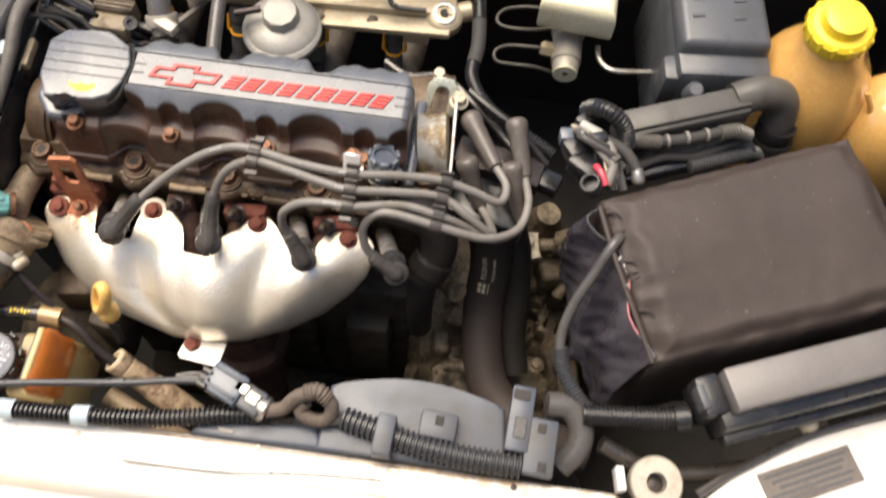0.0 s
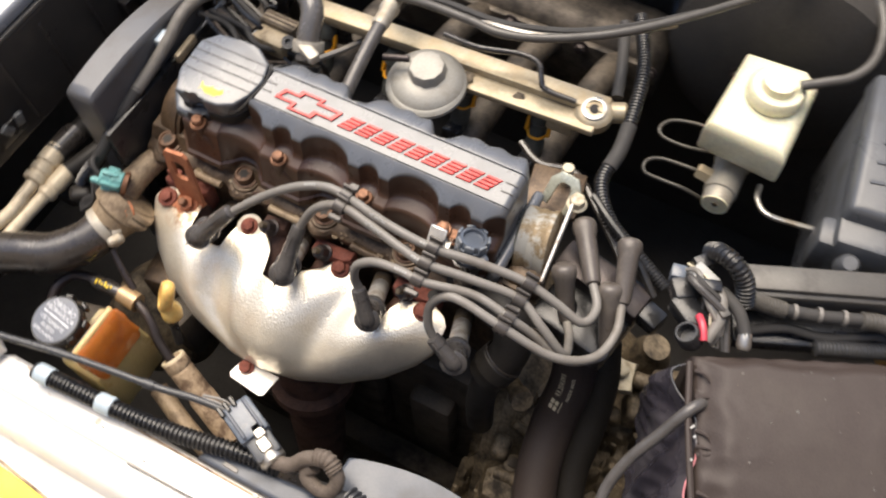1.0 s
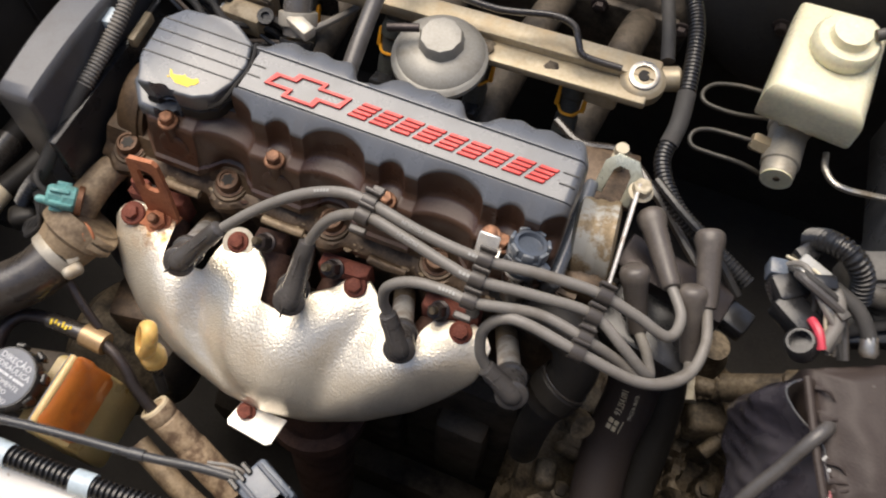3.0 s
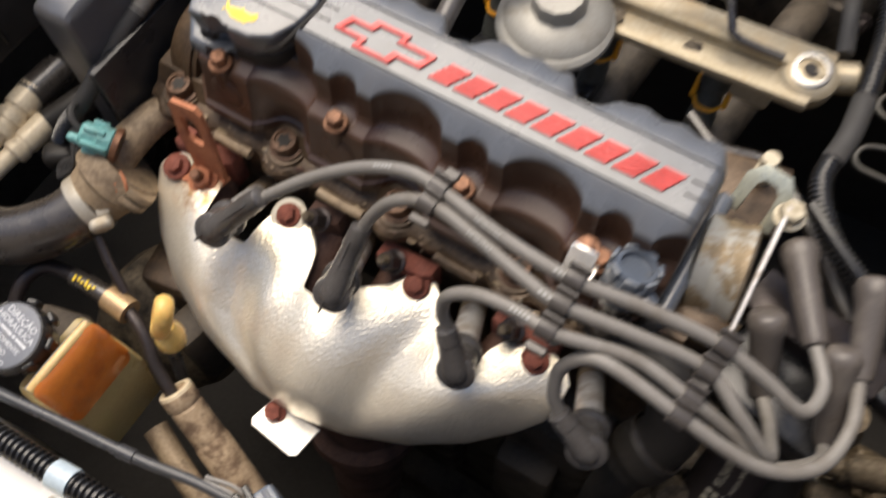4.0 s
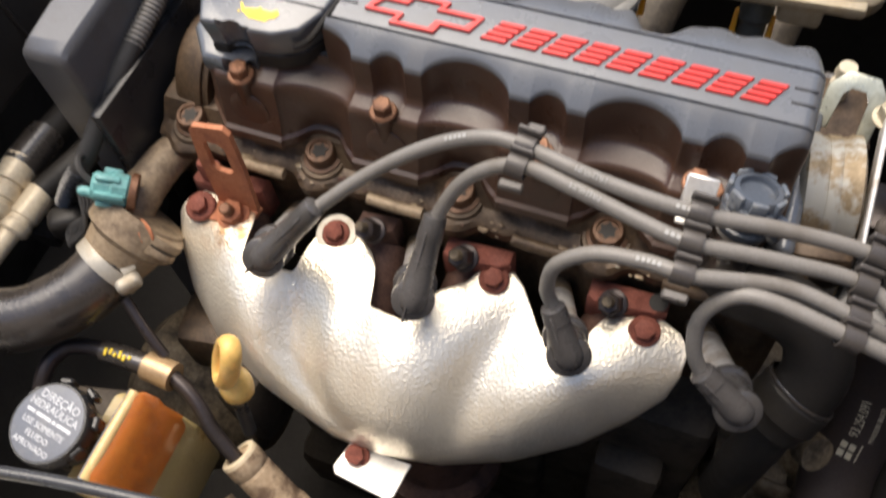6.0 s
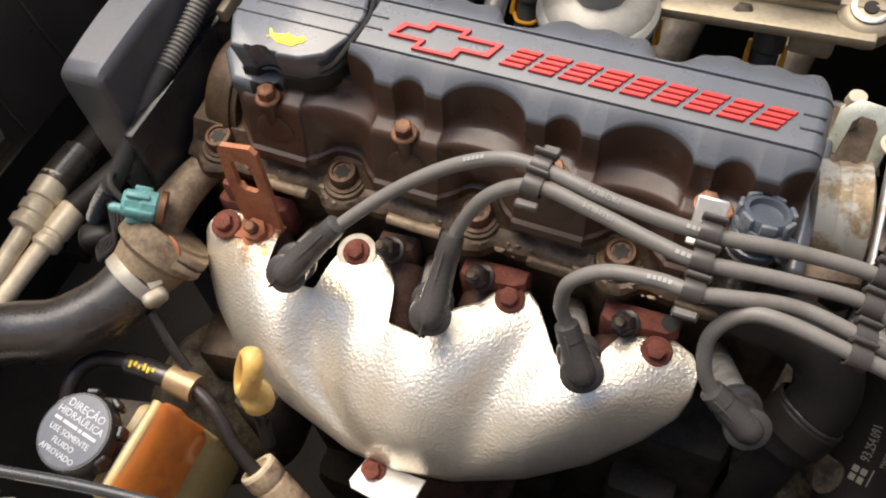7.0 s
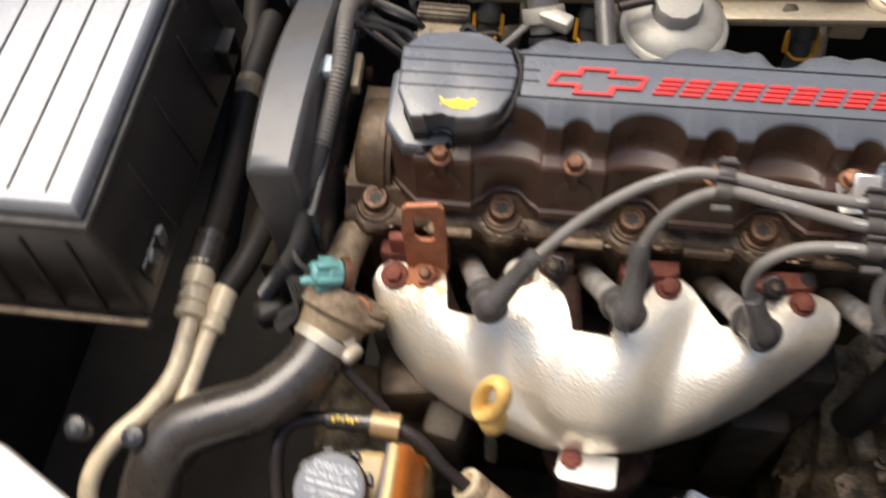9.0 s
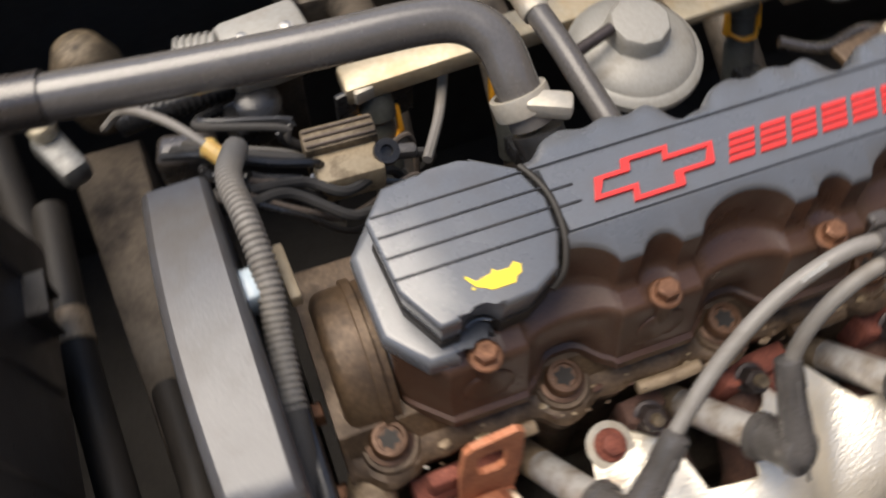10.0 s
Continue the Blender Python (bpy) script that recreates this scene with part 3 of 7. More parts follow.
for k in range(N + 1):
    x = -0.022 + 0.385 * k / N
    lobe = max(math.exp(-((x - xb) / 0.012) ** 4) for xb in (0.0, 0.088, 0.175, 0.26, 0.346))
    yf = -0.012 - 0.007 * lobe + 0.0012 * math.sin(x * 210)
    rows.append([bm.verts.new(p) for p in ((x, 0.095, 0.60), (x, 0.095, 0.755), (x, 0.02, 0.7555), (x, 0.006, 0.754), (x, -0.002, 0.742), (x, yf + 0.003, 0.740), (x, yf, 0.737), (x, yf + 0.001, 0.729), (x, yf + 0.006, 0.726), (x, yf + 0.005, 0.70), (x, yf + 0.002, 0.66), (x, -0.005, 0.60))])
for a, b in zip(rows, rows[1:]):
    for k in range(len(a)):
        bm.faces.new((a[k], a[(k + 1) % len(a)], b[(k + 1) % len(a)], b[k]))
bm.faces.new(rows[0][::-1])
bm.faces.new(rows[-1])
part("casting", bm, "head", head)
for x in (0.0, 0.088, 0.175, 0.26, 0.346):
    part("bolt_seat", turned([(0, 0.0145), (0.004, 0.0142), (0.006, 0.0132), (0.006, 0.005)], (x, 0.0, 0.738), (0, -0.12, 1)), "head", head)
for x, z in ((0.0, 0.744), (0.088, 0.744), (0.175, 0.744), (0.26, 0.744), (0.346, 0.744)):
    b = part("head_bolt", turned([(0, 0.0115), (0.0016, 0.0115), (0.0022, 0.0092), (0.0085, 0.0088), (0.0094, 0.0080), (0.0095, 0.0062), (0.0082, 0.0058), (0.0081, 0.001)], (x, 0.0, z), (0, -0.12, 1)), "headbolt", head, "rusty star-socket head bolt")
    star = [((0.0054 if i % 2 else 0.0036) * math.cos(math.pi * i / 6), (0.0054 if i % 2 else 0.0036) * math.sin(math.pi * i / 6)) for i in range(12)]
    part("socket", prism(star, 0, 0.0005, 0, m=Matrix.Translation((x, -0.0010, z + 0.0080)) @ axes((0, -0.12, 1))), "hosedull", b)
for x, w in ((0.053, 0.03), (0.140, 0.034), (0.226, 0.03), (0.31, 0.03)):
    part("ledge", tube([(x - w / 2, -0.0150, 0.7385), (x, -0.0156, 0.7390), (x + w / 2, -0.0150, 0.7385)], 0.0036, 10), "thermo" if x < 0.2 else "head", head, "pale bare edge of the casting")
for k in range(64):
    bm = bmesh.new()
    bmesh.ops.create_icosphere(bm, subdivisions=1, radius=1.0)
    at = Vector((0.012 + 0.325 * random.random(), -0.0175 + 0.0135 * random.random() ** 1.5, 0.7412))
    r = 0.0007 + 0.0019 * random.random() ** 2.5
    for v in bm.verts:
        v.co = at + Vector((v.co.x * r * 1.7, v.co.y * r, v.co.z * r * 0.55)) * random.uniform(0.6, 1.3)
    part("crumb", bm, random.choice(("thermo", "head", "brass", "head", "shadedrust")), head, "crumb of dirt on the casting", smooth=0)

block = thing("engine_block", (0.17, 0.03, 0.21), "black oily engine block", "engine block")
part("casting", box((0.17, 0.04, 0.41), (0.37, 0.17, 0.40), 0, 0.012), "block", block)
for k in range(4):
    part("rib", box((0.05 + 0.086 * k, -0.05, 0.47), (0.05, 0.03, 0.16), 0, 0.008), "block", block)
part("oil_pan", box((0.17, 0.02, 0.25), (0.36, 0.2, 0.08), 0, 0.02), "block", block)

gearbox = thing("gearbox", (0.47, 0.04, 0.21), "brown-grey oily gearbox casting with ribs and bolts", "gearbox")
part("bell_housing", turned([(0, 0.15), (0.012, 0.155), (0.03, 0.15), (0.10, 0.12), (0.16, 0.085), (0.20, 0.075), (0.24, 0.07)], (0.355, 0.05, 0.40), (1, 0.12, 0), 40), "gearbox", gearbox)
bm = bmesh.new()
grid = []
for i in range(89):
    x = 0.352 + 0.0026 * i
    row = []
    for j in range(97):
        y = -0.135 + 0.0026 * j
        n1 = noise.noise((x * 24, y * 20, 5.0)) + 0.5 * noise.noise((x * 55, y * 48, 1.0))
        step = 0.016 * smoothstep(0.02, 0.10, n1) + 0.012 * smoothstep(0.28, 0.36, n1) - 0.03 * smoothstep(0.10, 0.18, -n1)
        web = 0.008 * (1 - smoothstep(0.0016, 0.0030, abs((x * 0.94 + y * 0.34) % 0.026 - 0.013))) * smoothstep(0.0, 0.3, noise.noise((x * 9, y * 9, 8.0)) + 0.1)
        dome = -1.6 * max(0.0, abs(x - 0.46) - 0.06) ** 1.2 - 0.9 * max(0.0, -0.03 - y)
        row.append(bm.verts.new((x, y, 0.512 + step + web + dome + 0.0015 * noise.noise((x * 160, y * 160, 2.0)))))
    grid.append(row)
for a, b in zip(grid, grid[1:]):
    for k in range(96):
        bm.faces.new((a[k], b[k], b[k + 1], a[k + 1]))
part("case", bm, "gearbox", gearbox, "stepped and webbed casting", smooth=32)
part("selector_tower", turned([(0, 0.024), (0.035, 0.022), (0.045, 0.016), (0.06, 0.014)], (0.487, 0.09, 0.53), (0.1, 0, 1)), "gearbox", gearbox)
for x, y in ((0.41, -0.07), (0.50, -0.07), (0.53, -0.02), (0.40, 0.0), (0.50, 0.03), (0.44, 0.11)):
    part("bolt", hexhead((x, y, 0.528), (0, 0, 1), 0.006, 0.006, 0.009), "gearbox", gearbox)
solenoid = thing("reverse_switch", (0.462, 0.04, 0.55), "pale tan switch bracket on the oily gearbox", "switch")
part("body", turned([(0, 0.012), (0.03, 0.012), (0.034, 0.015), (0.05, 0.015), (0.056, 0.011)], (0.462, 0.05, 0.542), (-0.1, -0.1, 1)), "paleiron", solenoid)
part("nut", hexhead((0.470, 0.045, 0.599), (0, 0, 1), 0.009, 0.008, 0.0), "paleiron", solenoid)
part("stem", turned([(0, 0.005), (0.022, 0.005), (0.024, 0.003)], (0.443, 0.045, 0.575), (-0.5, -0.9, 0.1)), "paleiron", solenoid)
part("bracket", prism([(0.448, 0.03), (0.456, 0.062), (0.470, 0.055), (0.484, 0.060), (0.482, 0.040), (0.490, 0.028), (0.472, 0.026), (0.464, 0.016)], 0.592, 0.600, 0.002), "paleiron", solenoid, "pale star-shaped bracket")
part("breather_pipe", turned([(0, 0.012), (0.05, 0.012), (0.053, 0.015), (0.062, 0.015)], (0.505, 0.045, 0.61), (0.8, 0.15, 0.5)), "gearbox", gearbox)
part("stub", turned([(0, 0.008), (0.022, 0.008), (0.024, 0.0105), (0.034, 0.0105)], (0.383, -0.030, 0.640), (0.5, -0.5, 0.5)), "gearbox", gearbox)
part("lower_case", box((0.46, 0.0, 0.42), (0.18, 0.20, 0.14), 8, 0.02), "gearbox", gearbox)
for p, s_, t_ in (((0.392, -0.062, 0.535), (0.022, 0.030, 0.020), 8), ((0.405, -0.036, 0.540), (0.030, 0.012, 0.016), -6), ((0.505, 0.030, 0.565), (0.040, 0.036, 0.030), 20), ((0.478, 0.012, 0.560), (0.026, 0.020, 0.022), 12)):
    part("lug", box(p, s_, t_, 0.006, 4, 0.8), "gearbox", gearbox)
for p, w_, l_, r_ in (((0.484, 0.046, 0.592), (0.9, 0.1, 0.0), 0.040, 0.0085), ((0.512, 0.000, 0.560), (0.5, 0.8, 0.2), 0.050, 0.007), ((0.398, -0.090, 0.540), (1, 0.1, 0.1), 0.045, 0.006)):
    part("stub_shaft", turned([(0, r_ * 0.8), (0.002, r_), (l_ * 0.4, r_), (l_ * 0.42, r_ * 1.25), (l_ * 0.6, r_ * 1.25), (l_ * 0.62, r_ * 0.9), (l_, r_ * 0.9), (l_ + 0.002, r_ * 0.6)], p, w_, 20), "gearbox", gearbox)


# ---- valve cover ----
BOLTS = (0.047, 0.133, 0.219, 0.305)
DIPS = (0.006, 0.088, 0.175, 0.258, 0.348)
cover = thing("valve_cover", (0.175, 0.04, 0.752), "grey valve cover with sides browned by dust and painted shade, red emblem", "valve cover")


def zf(y):
    return 0.8286 - (0.0316 - y) * 0.50


def cover_row(x):
    near = min(abs(x - b) for b in BOLTS)
    off = min(abs(x - xm) for xm in (0.0895, 0.1755, 0.2615, 0.349))
    arch = max(0.0, 1 - (off / 0.0232) ** 2) ** 0.62
    hollow = max(0.0, 1 - (off / 0.0225) ** 2) ** 0.55
    corner = max(0.0, 0.030 - x)
    ye = 0.0165 + 0.0112 * arch + 0.55 * corner
    if near < 0.0106:
        ye = max(ye, 0.0118 + math.sqrt(0.0106 ** 2 - near ** 2))
    yb = 0.086 - 0.0115 * max(math.exp(-((x - d) / 0.0125) ** 4) for d in DIPS) + 0.0012 * math.sin(x * 290)
    low = 0.0022 + 0.0072 * hollow + 0.95 * corner
    foot = low - 0.0055 + 0.0085 * math.exp(-(off / 0.0135) ** 4)
    zs = 0.7965 - 0.0012 * arch
    zt = zf(ye)
    row = [(yb + 0.003, 0.752), (yb + 0.003, 0.757), (yb + 0.001, 0.760), (yb, 0.815), (yb - 0.0006, 0.8225), (yb - 0.0022, 0.8258), (yb - 0.0040, 0.8270), (0.0695, 0.8288),
            (0.0684, 0.8288), (0.0680, 0.8272), (0.0668, 0.8272), (0.0664, 0.8288), (0.050, 0.8291), (0.0336, 0.8288), (0.0332, 0.8272), (0.0320, 0.8272), (0.0316, 0.8288),
            (ye + 0.0014, zf(ye + 0.0014)), (ye + 0.0003, zt - 0.0004), (ye - 0.0002, zt - 0.0022), (ye - 0.0006, zt - 0.008), (ye - 0.0014, zs + 0.0060), (ye - 0.0028, zs + 0.0026), (ye - 0.0052, zs + 0.0008), (low + 0.0030, zs - 0.0006), (low + 0.0010, zs - 0.0018), (low, zs - 0.0042), (low - 0.0006, zs - 0.009), (low - 0.0022, 0.776), (foot, 0.7625), (foot - 0.0006, 0.7600), (foot - 0.0032, 0.7588), (foot - 0.0036, 0.753)]
    return [(y, min(z, 0.8025) if x < table(y, (0.010, 0.0135, 0.019, 0.027, 0.034, 0.044, 0.052, 0.062, 0.071, 0.083), (0.068, 0.0765, 0.0862, 0.0912, 0.0932, 0.0945, 0.0947, 0.0925, 0.0890, 0.0745)) else z) for y, z in row]


bm = bmesh.new()
rows = []
xs = [0.0105 + 0.3305 * k / 440 for k in range(441)]
for x in xs:
    e = min(x - 0.0105, 0.341 - x)
    k = 1 - math.sqrt(max(0.0, 1 - (1 - min(1.0, e / 0.007)) ** 2))
    rows.append([bm.verts.new((x, y + (0.045 - y) * 0.10 * k, z - (z - 0.752) * 0.10 * k)) for y, z in cover_row(x)])
for a, b in zip(rows, rows[1:]):
    for k in range(len(a) - 1):
        f = bm.faces.new((a[k], a[k + 1], b[k + 1], b[k]))
        # front faces take the dusty brown that also carries their shade
        f.material_index = 1 if k >= 19 else 0
bm.faces.new(rows[0][::-1])
bm.faces.new(rows[-1]).material_index = 0
body = part("body", bm, "cover", cover)
body.data.materials.append(M["dusty"])
for x in BOLTS:
    part("boss", turned([(0, 0.0046), (0.002, 0.0052), (0.016, 0.0056), (0.019, 0.0066), (0.0218, 0.0066), (0.022, 0.004)], (x, 0.0040, 0.7755), (0, 0, 1), 20), "dusty", cover)
    part("pad", turned([(0, 0.0125), (0.0006, 0.0122), (0.0011, 0.0108), (0.0012, 0.006)], (x + 0.001, -0.0004, 0.774), (0, -1, 0.12), 24), "dusty", cover, "faint round moulded pad")
    b = part("cover_bolt", hexhead((x, 0.0045, 0.7975), (0, 0, 1), 0.0053, 0.0062, 0.0076, flange=0.0018), "bolt", cover, "rusty cover bolt")
for y in (0.0455, 0.0545):
    for x0, x1 in ((0.094, 0.106), (0.327, 0.338)):
        part("groove", box(((x0 + x1) / 2, y, 0.8292), (x1 - x0, 0.0014, 0.0007), 0, 0.0003, 1), "plastic", cover, "short dark groove")
part("end_lip", box((0.3435, 0.045, 0.7665), (0.010, 0.094, 0.024), Matrix.Rotation(radians(14), 4, "Y"), 0.004, 3), "cover", cover, "flared lower edge of the cover's end")
# raised red emblem and wordmark, as plain shapes
bow = [(0.111, 0.0425), (0.1155, 0.0535), (0.1285, 0.0535), (0.1305, 0.0585), (0.1535, 0.0585), (0.1515, 0.0535), (0.1735, 0.0535), (0.169, 0.0425), (0.1535, 0.0425), (0.1515, 0.0365), (0.127, 0.0365), (0.129, 0.0425)]
cx, cy = 0.142, 0.0475
bm = bmesh.new()
z0, z1 = 0.8286, 0.8306
out_lo = [bm.verts.new((x, y, z0)) for x, y in bow]
out_hi = [bm.verts.new((x, y, z1)) for x, y in bow]
inn = [(x + (0.0034 if x < cx else -0.0034), y + (0.0021 if y < cy else -0.0021)) for x, y in bow]
in_hi = [bm.verts.new((x, y, z1)) for x, y in inn]
in_lo = [bm.verts.new((x, y, z0)) for x, y in inn]
n = len(bow)
for i in range(n):
    j = (i + 1) % n
    bm.faces.new((out_lo[i], out_lo[j], out_hi[j], out_hi[i]))
    bm.faces.new((out_hi[i], out_hi[j], in_hi[j], in_hi[i]))
    bm.faces.new((in_hi[i], in_hi[j], in_lo[j], in_lo[i]))
part("emblem", bm, "red", cover, "raised red outlined emblem", smooth=0)
for k in range(9):
    x0 = 0.1755 + 0.0161 * k
    w = 0.0128
    for y in (0.0418, 0.0455, 0.0492, 0.0529):
        s = 0.55 * (y - 0.0418)
        part("letter_bar", prism([(x0 + s, y - 0.0013), (x0 + s + w, y - 0.0013), (x0 + s + w + 0.0014, y + 0.0013), (x0 + s + 0.0014, y + 0.0013)], 0.8284, 0.8304, 0.0003, 1), "red", cover)

# oil filler cap: a stepped octagonal lid with ridges
cap = thing("oil_filler_cap", (0.053, 0.046, 0.80), "grey ribbed oil filler cap with a yellow oil can mark", "oil cap")
rim = [(0.0065, 0.067), (0.0075, 0.025), (0.0225, 0.0062), (0.0362, 0.0052), (0.0385, 0.0100), (0.0425, 0.0135), (0.047, 0.0147), (0.0515, 0.0135), (0.0540, 0.0118), (0.0545, 0.0865), (0.022, 0.0865)]
lid = [(0.0155, 0.067), (0.018, 0.031), (0.0285, 0.010), (0.0375, 0.0105), (0.0398, 0.0140), (0.0433, 0.0162), (0.047, 0.0168), (0.0507, 0.0162), (0.0542, 0.0140), (0.0565, 0.0105), (0.071, 0.012), (0.0835, 0.019), (0.0905, 0.034), (0.0925, 0.052), (0.0865, 0.071), (0.0685, 0.083), (0.064, 0.0805), (0.048, 0.0805), (0.044, 0.083), (0.027, 0.081)]
part("skirt", prism(rim, 0.7900, 0.8045, 0.0042, 4), "cover", cover, "shiny grey moulding under the oil cap")
part("collar", prism([(0.052 + (x - 0.052) * 0.955, 0.046 + (y - 0.046) * 0.955) for x, y in lid], 0.8000, 0.810, 0.0008, 1), "hosedull", cap, "dark gap under the lid")
bm = prism(lid, 0.8085, 0.8295, 0.0022, 3)
for v in bm.verts:
    k = 0.07 * smoothstep(0.824, 0.8085, v.co.z) if v.co.z < 0.824 else 0.0
    v.co.x, v.co.y = v.co.x + (0.052 - v.co.x) * k, v.co.y + (0.046 - v.co.y) * k
part("lid", bm, "cover", cap)
for y in (0.036, 0.0465, 0.057, 0.0675):
    x0, x1 = 0.018, (0.0908 if y < 0.04 else 0.092 if y < 0.06 else 0.0875)
    part("ridge_groove", box(((x0 + x1) / 2, y, 0.8297), (x1 - x0, 0.0013, 0.0006), 0, 0.0003, 1), "plastic", cap, "dark groove")
can = [(0.0450, 0.0262), (0.0462, 0.0260), (0.0490, 0.0228), (0.0525, 0.0235), (0.0560, 0.0243), (0.0572, 0.0260), (0.0588, 0.0243), (0.0640, 0.0240), (0.0668, 0.0262), (0.0692, 0.0240), (0.0680, 0.0205), (0.0655, 0.0195), (0.0640, 0.0170), (0.0540, 0.0170), (0.0515, 0.0188), (0.0480, 0.0205), (0.0455, 0.0248)]
part("oil_can_mark", prism(can, 0.8290, 0.8299, 0, m=Matrix.Translation((0, 0.0015, 0))), "yellow", cap, "yellow oil can mark")
part("drop_mark", turned([(0, 0.0007), (0.0005, 0.0007)], (0.0468, 0.0215, 0.8294), (0, 0, 1), 10), "yellow", cap)
part("seam", tube([(0.0885, 0.0722, 0.8272), (0.0922, 0.0630, 0.8280), (0.0944, 0.0530, 0.8282), (0.0943, 0.0440, 0.8282), (0.0928, 0.0335, 0.8278), (0.0900, 0.0250, 0.8245), (0.0862, 0.0190, 0.8212), (0.0800, 0.0150, 0.8190)], 0.0017, 8), "hosedull", cap, "dark gap round the cap")

# the round cast end of the head beside the cap
camshaft = thing("camshaft_housing", (-0.007, 0.044, 0.70), "round cast camshaft housing, brown with dirt", "engine casting")
part("barrel", turned([(0, 0.032), (0.002, 0.036), (0.005, 0.0378), (0.016, 0.0385), (0.026, 0.0385)], (-0.0165, 0.044, 0.744), (1, 0, 0), 40), "head", camshaft)
part("rim", ring((0.0005, 0.044, 0.744), (1, 0, 0), 0.0405, 0.004, 0.005, 40), "head", camshaft)


# ---- exhaust manifold, heat shield, lifting hook ----
manifold = thing("exhaust_manifold", (0.16, -0.06, 0.50), "rusty cast iron exhaust manifold with flanges", "exhaust manifold")
for x0, x1 in ((0.004, 0.052), (0.116, 0.140), (0.172, 0.212), (0.258, 0.302)):
    # the flange at 0.116 has its recess shade painted in as darker rust
    part("flange", prism([(x0, -0.026), (x0 + 0.004, -0.0285), (x1 - 0.006, -0.026), (x1, -0.022), (x1, -0.012), (x0, -0.014)], 0.692, 0.7225, 0.003), "shadedrust" if x0 == 0.116 else "rust", manifold)
    xc = (x0 + x1) / 2
    part("runner", tube([(xc, -0.02, 0.695), (xc + (0.16 - xc) * 0.2, -0.065, 0.675), (xc + (0.16 - xc) * 0.6, -0.085, 0.64), (0.16, -0.08, 0.59)], 0.019, 14, 0.006), "shadedrust", manifold)
for x, y in ((0.128, -0.0255), (0.186, -0.0255), (0.273, -0.0265)):
    n = part("nut", hexhead((x, y, 0.7215), (-0.15, -0.5, 0.85), 0.0066, 0.0115, 0.0082), "darksteel", manifold, "dark flange nut")
    part("stud", turned([(0, 0.0032), (0.0165, 0.0032), (0.0175, 0.0025)], (x, y, 0.7235), (-0.15, -0.5, 0.85), 12), "gearbox", n, "bare thread end")
for x, y, z in ((0.296, -0.0185, 0.7226), (0.022, -0.020, 0.7226)):
    part("hole", turned([(0, 0.0052), (0.0012, 0.0052), (0.0013, 0.002)], (x, y, z - 0.0004), (0, -0.2, 1), 20), "hosedull", manifold, "dark bolt hole")
# collector coloured dark for the shade under the shield
part("collector", turned([(0, 0.034), (0.01, 0.036), (0.03, 0.036), (0.034, 0.046), (0.046, 0.046), (0.05, 0.034), (0.2, 0.028)], (0.176, -0.078, 0.570), (0.05, -0.22, -1), 32), "shadedrust", manifold)

shield = thing("heat_shield", (0.16, -0.08, 0.63), "silver embossed aluminium heat shield over the exhaust manifold", "heat shield")
BX = (0.000, 0.006, 0.018, 0.04, 0.08, 0.13, 0.165, 0.20, 0.24, 0.275, 0.300, 0.314, 0.318)
BY = (-0.046, -0.062, -0.080, -0.099, -0.116, -0.129, -0.130, -0.123, -0.107, -0.087, -0.069, -0.058, -0.050)
BZ = (0.700, 0.683, 0.662, 0.646, 0.637, 0.632, 0.631, 0.632, 0.635, 0.645, 0.664, 0.684, 0.700)
TX = (0.000, 0.004, 0.012, 0.03, 0.052, 0.0535, 0.056, 0.072, 0.089, 0.091, 0.095, 0.102, 0.112, 0.130, 0.1355, 0.139, 0.142, 0.168, 0.170, 0.174, 0.19, 0.197, 0.214, 0.222, 0.234, 0.240, 0.262, 0.266, 0.272, 0.285, 0.300, 0.312, 0.318)
TY = (-0.044, -0.034, -0.027, -0.029, -0.033, -0.040, -0.058, -0.061, -0.060, -0.045, -0.030, -0.0215, -0.0215, -0.035, -0.042, -0.052, -0.065, -0.066, -0.058, -0.047, -0.036, -0.023, -0.021, -0.028, -0.045, -0.052, -0.053, -0.040, -0.030, -0.026, -0.023, -0.028, -0.036)


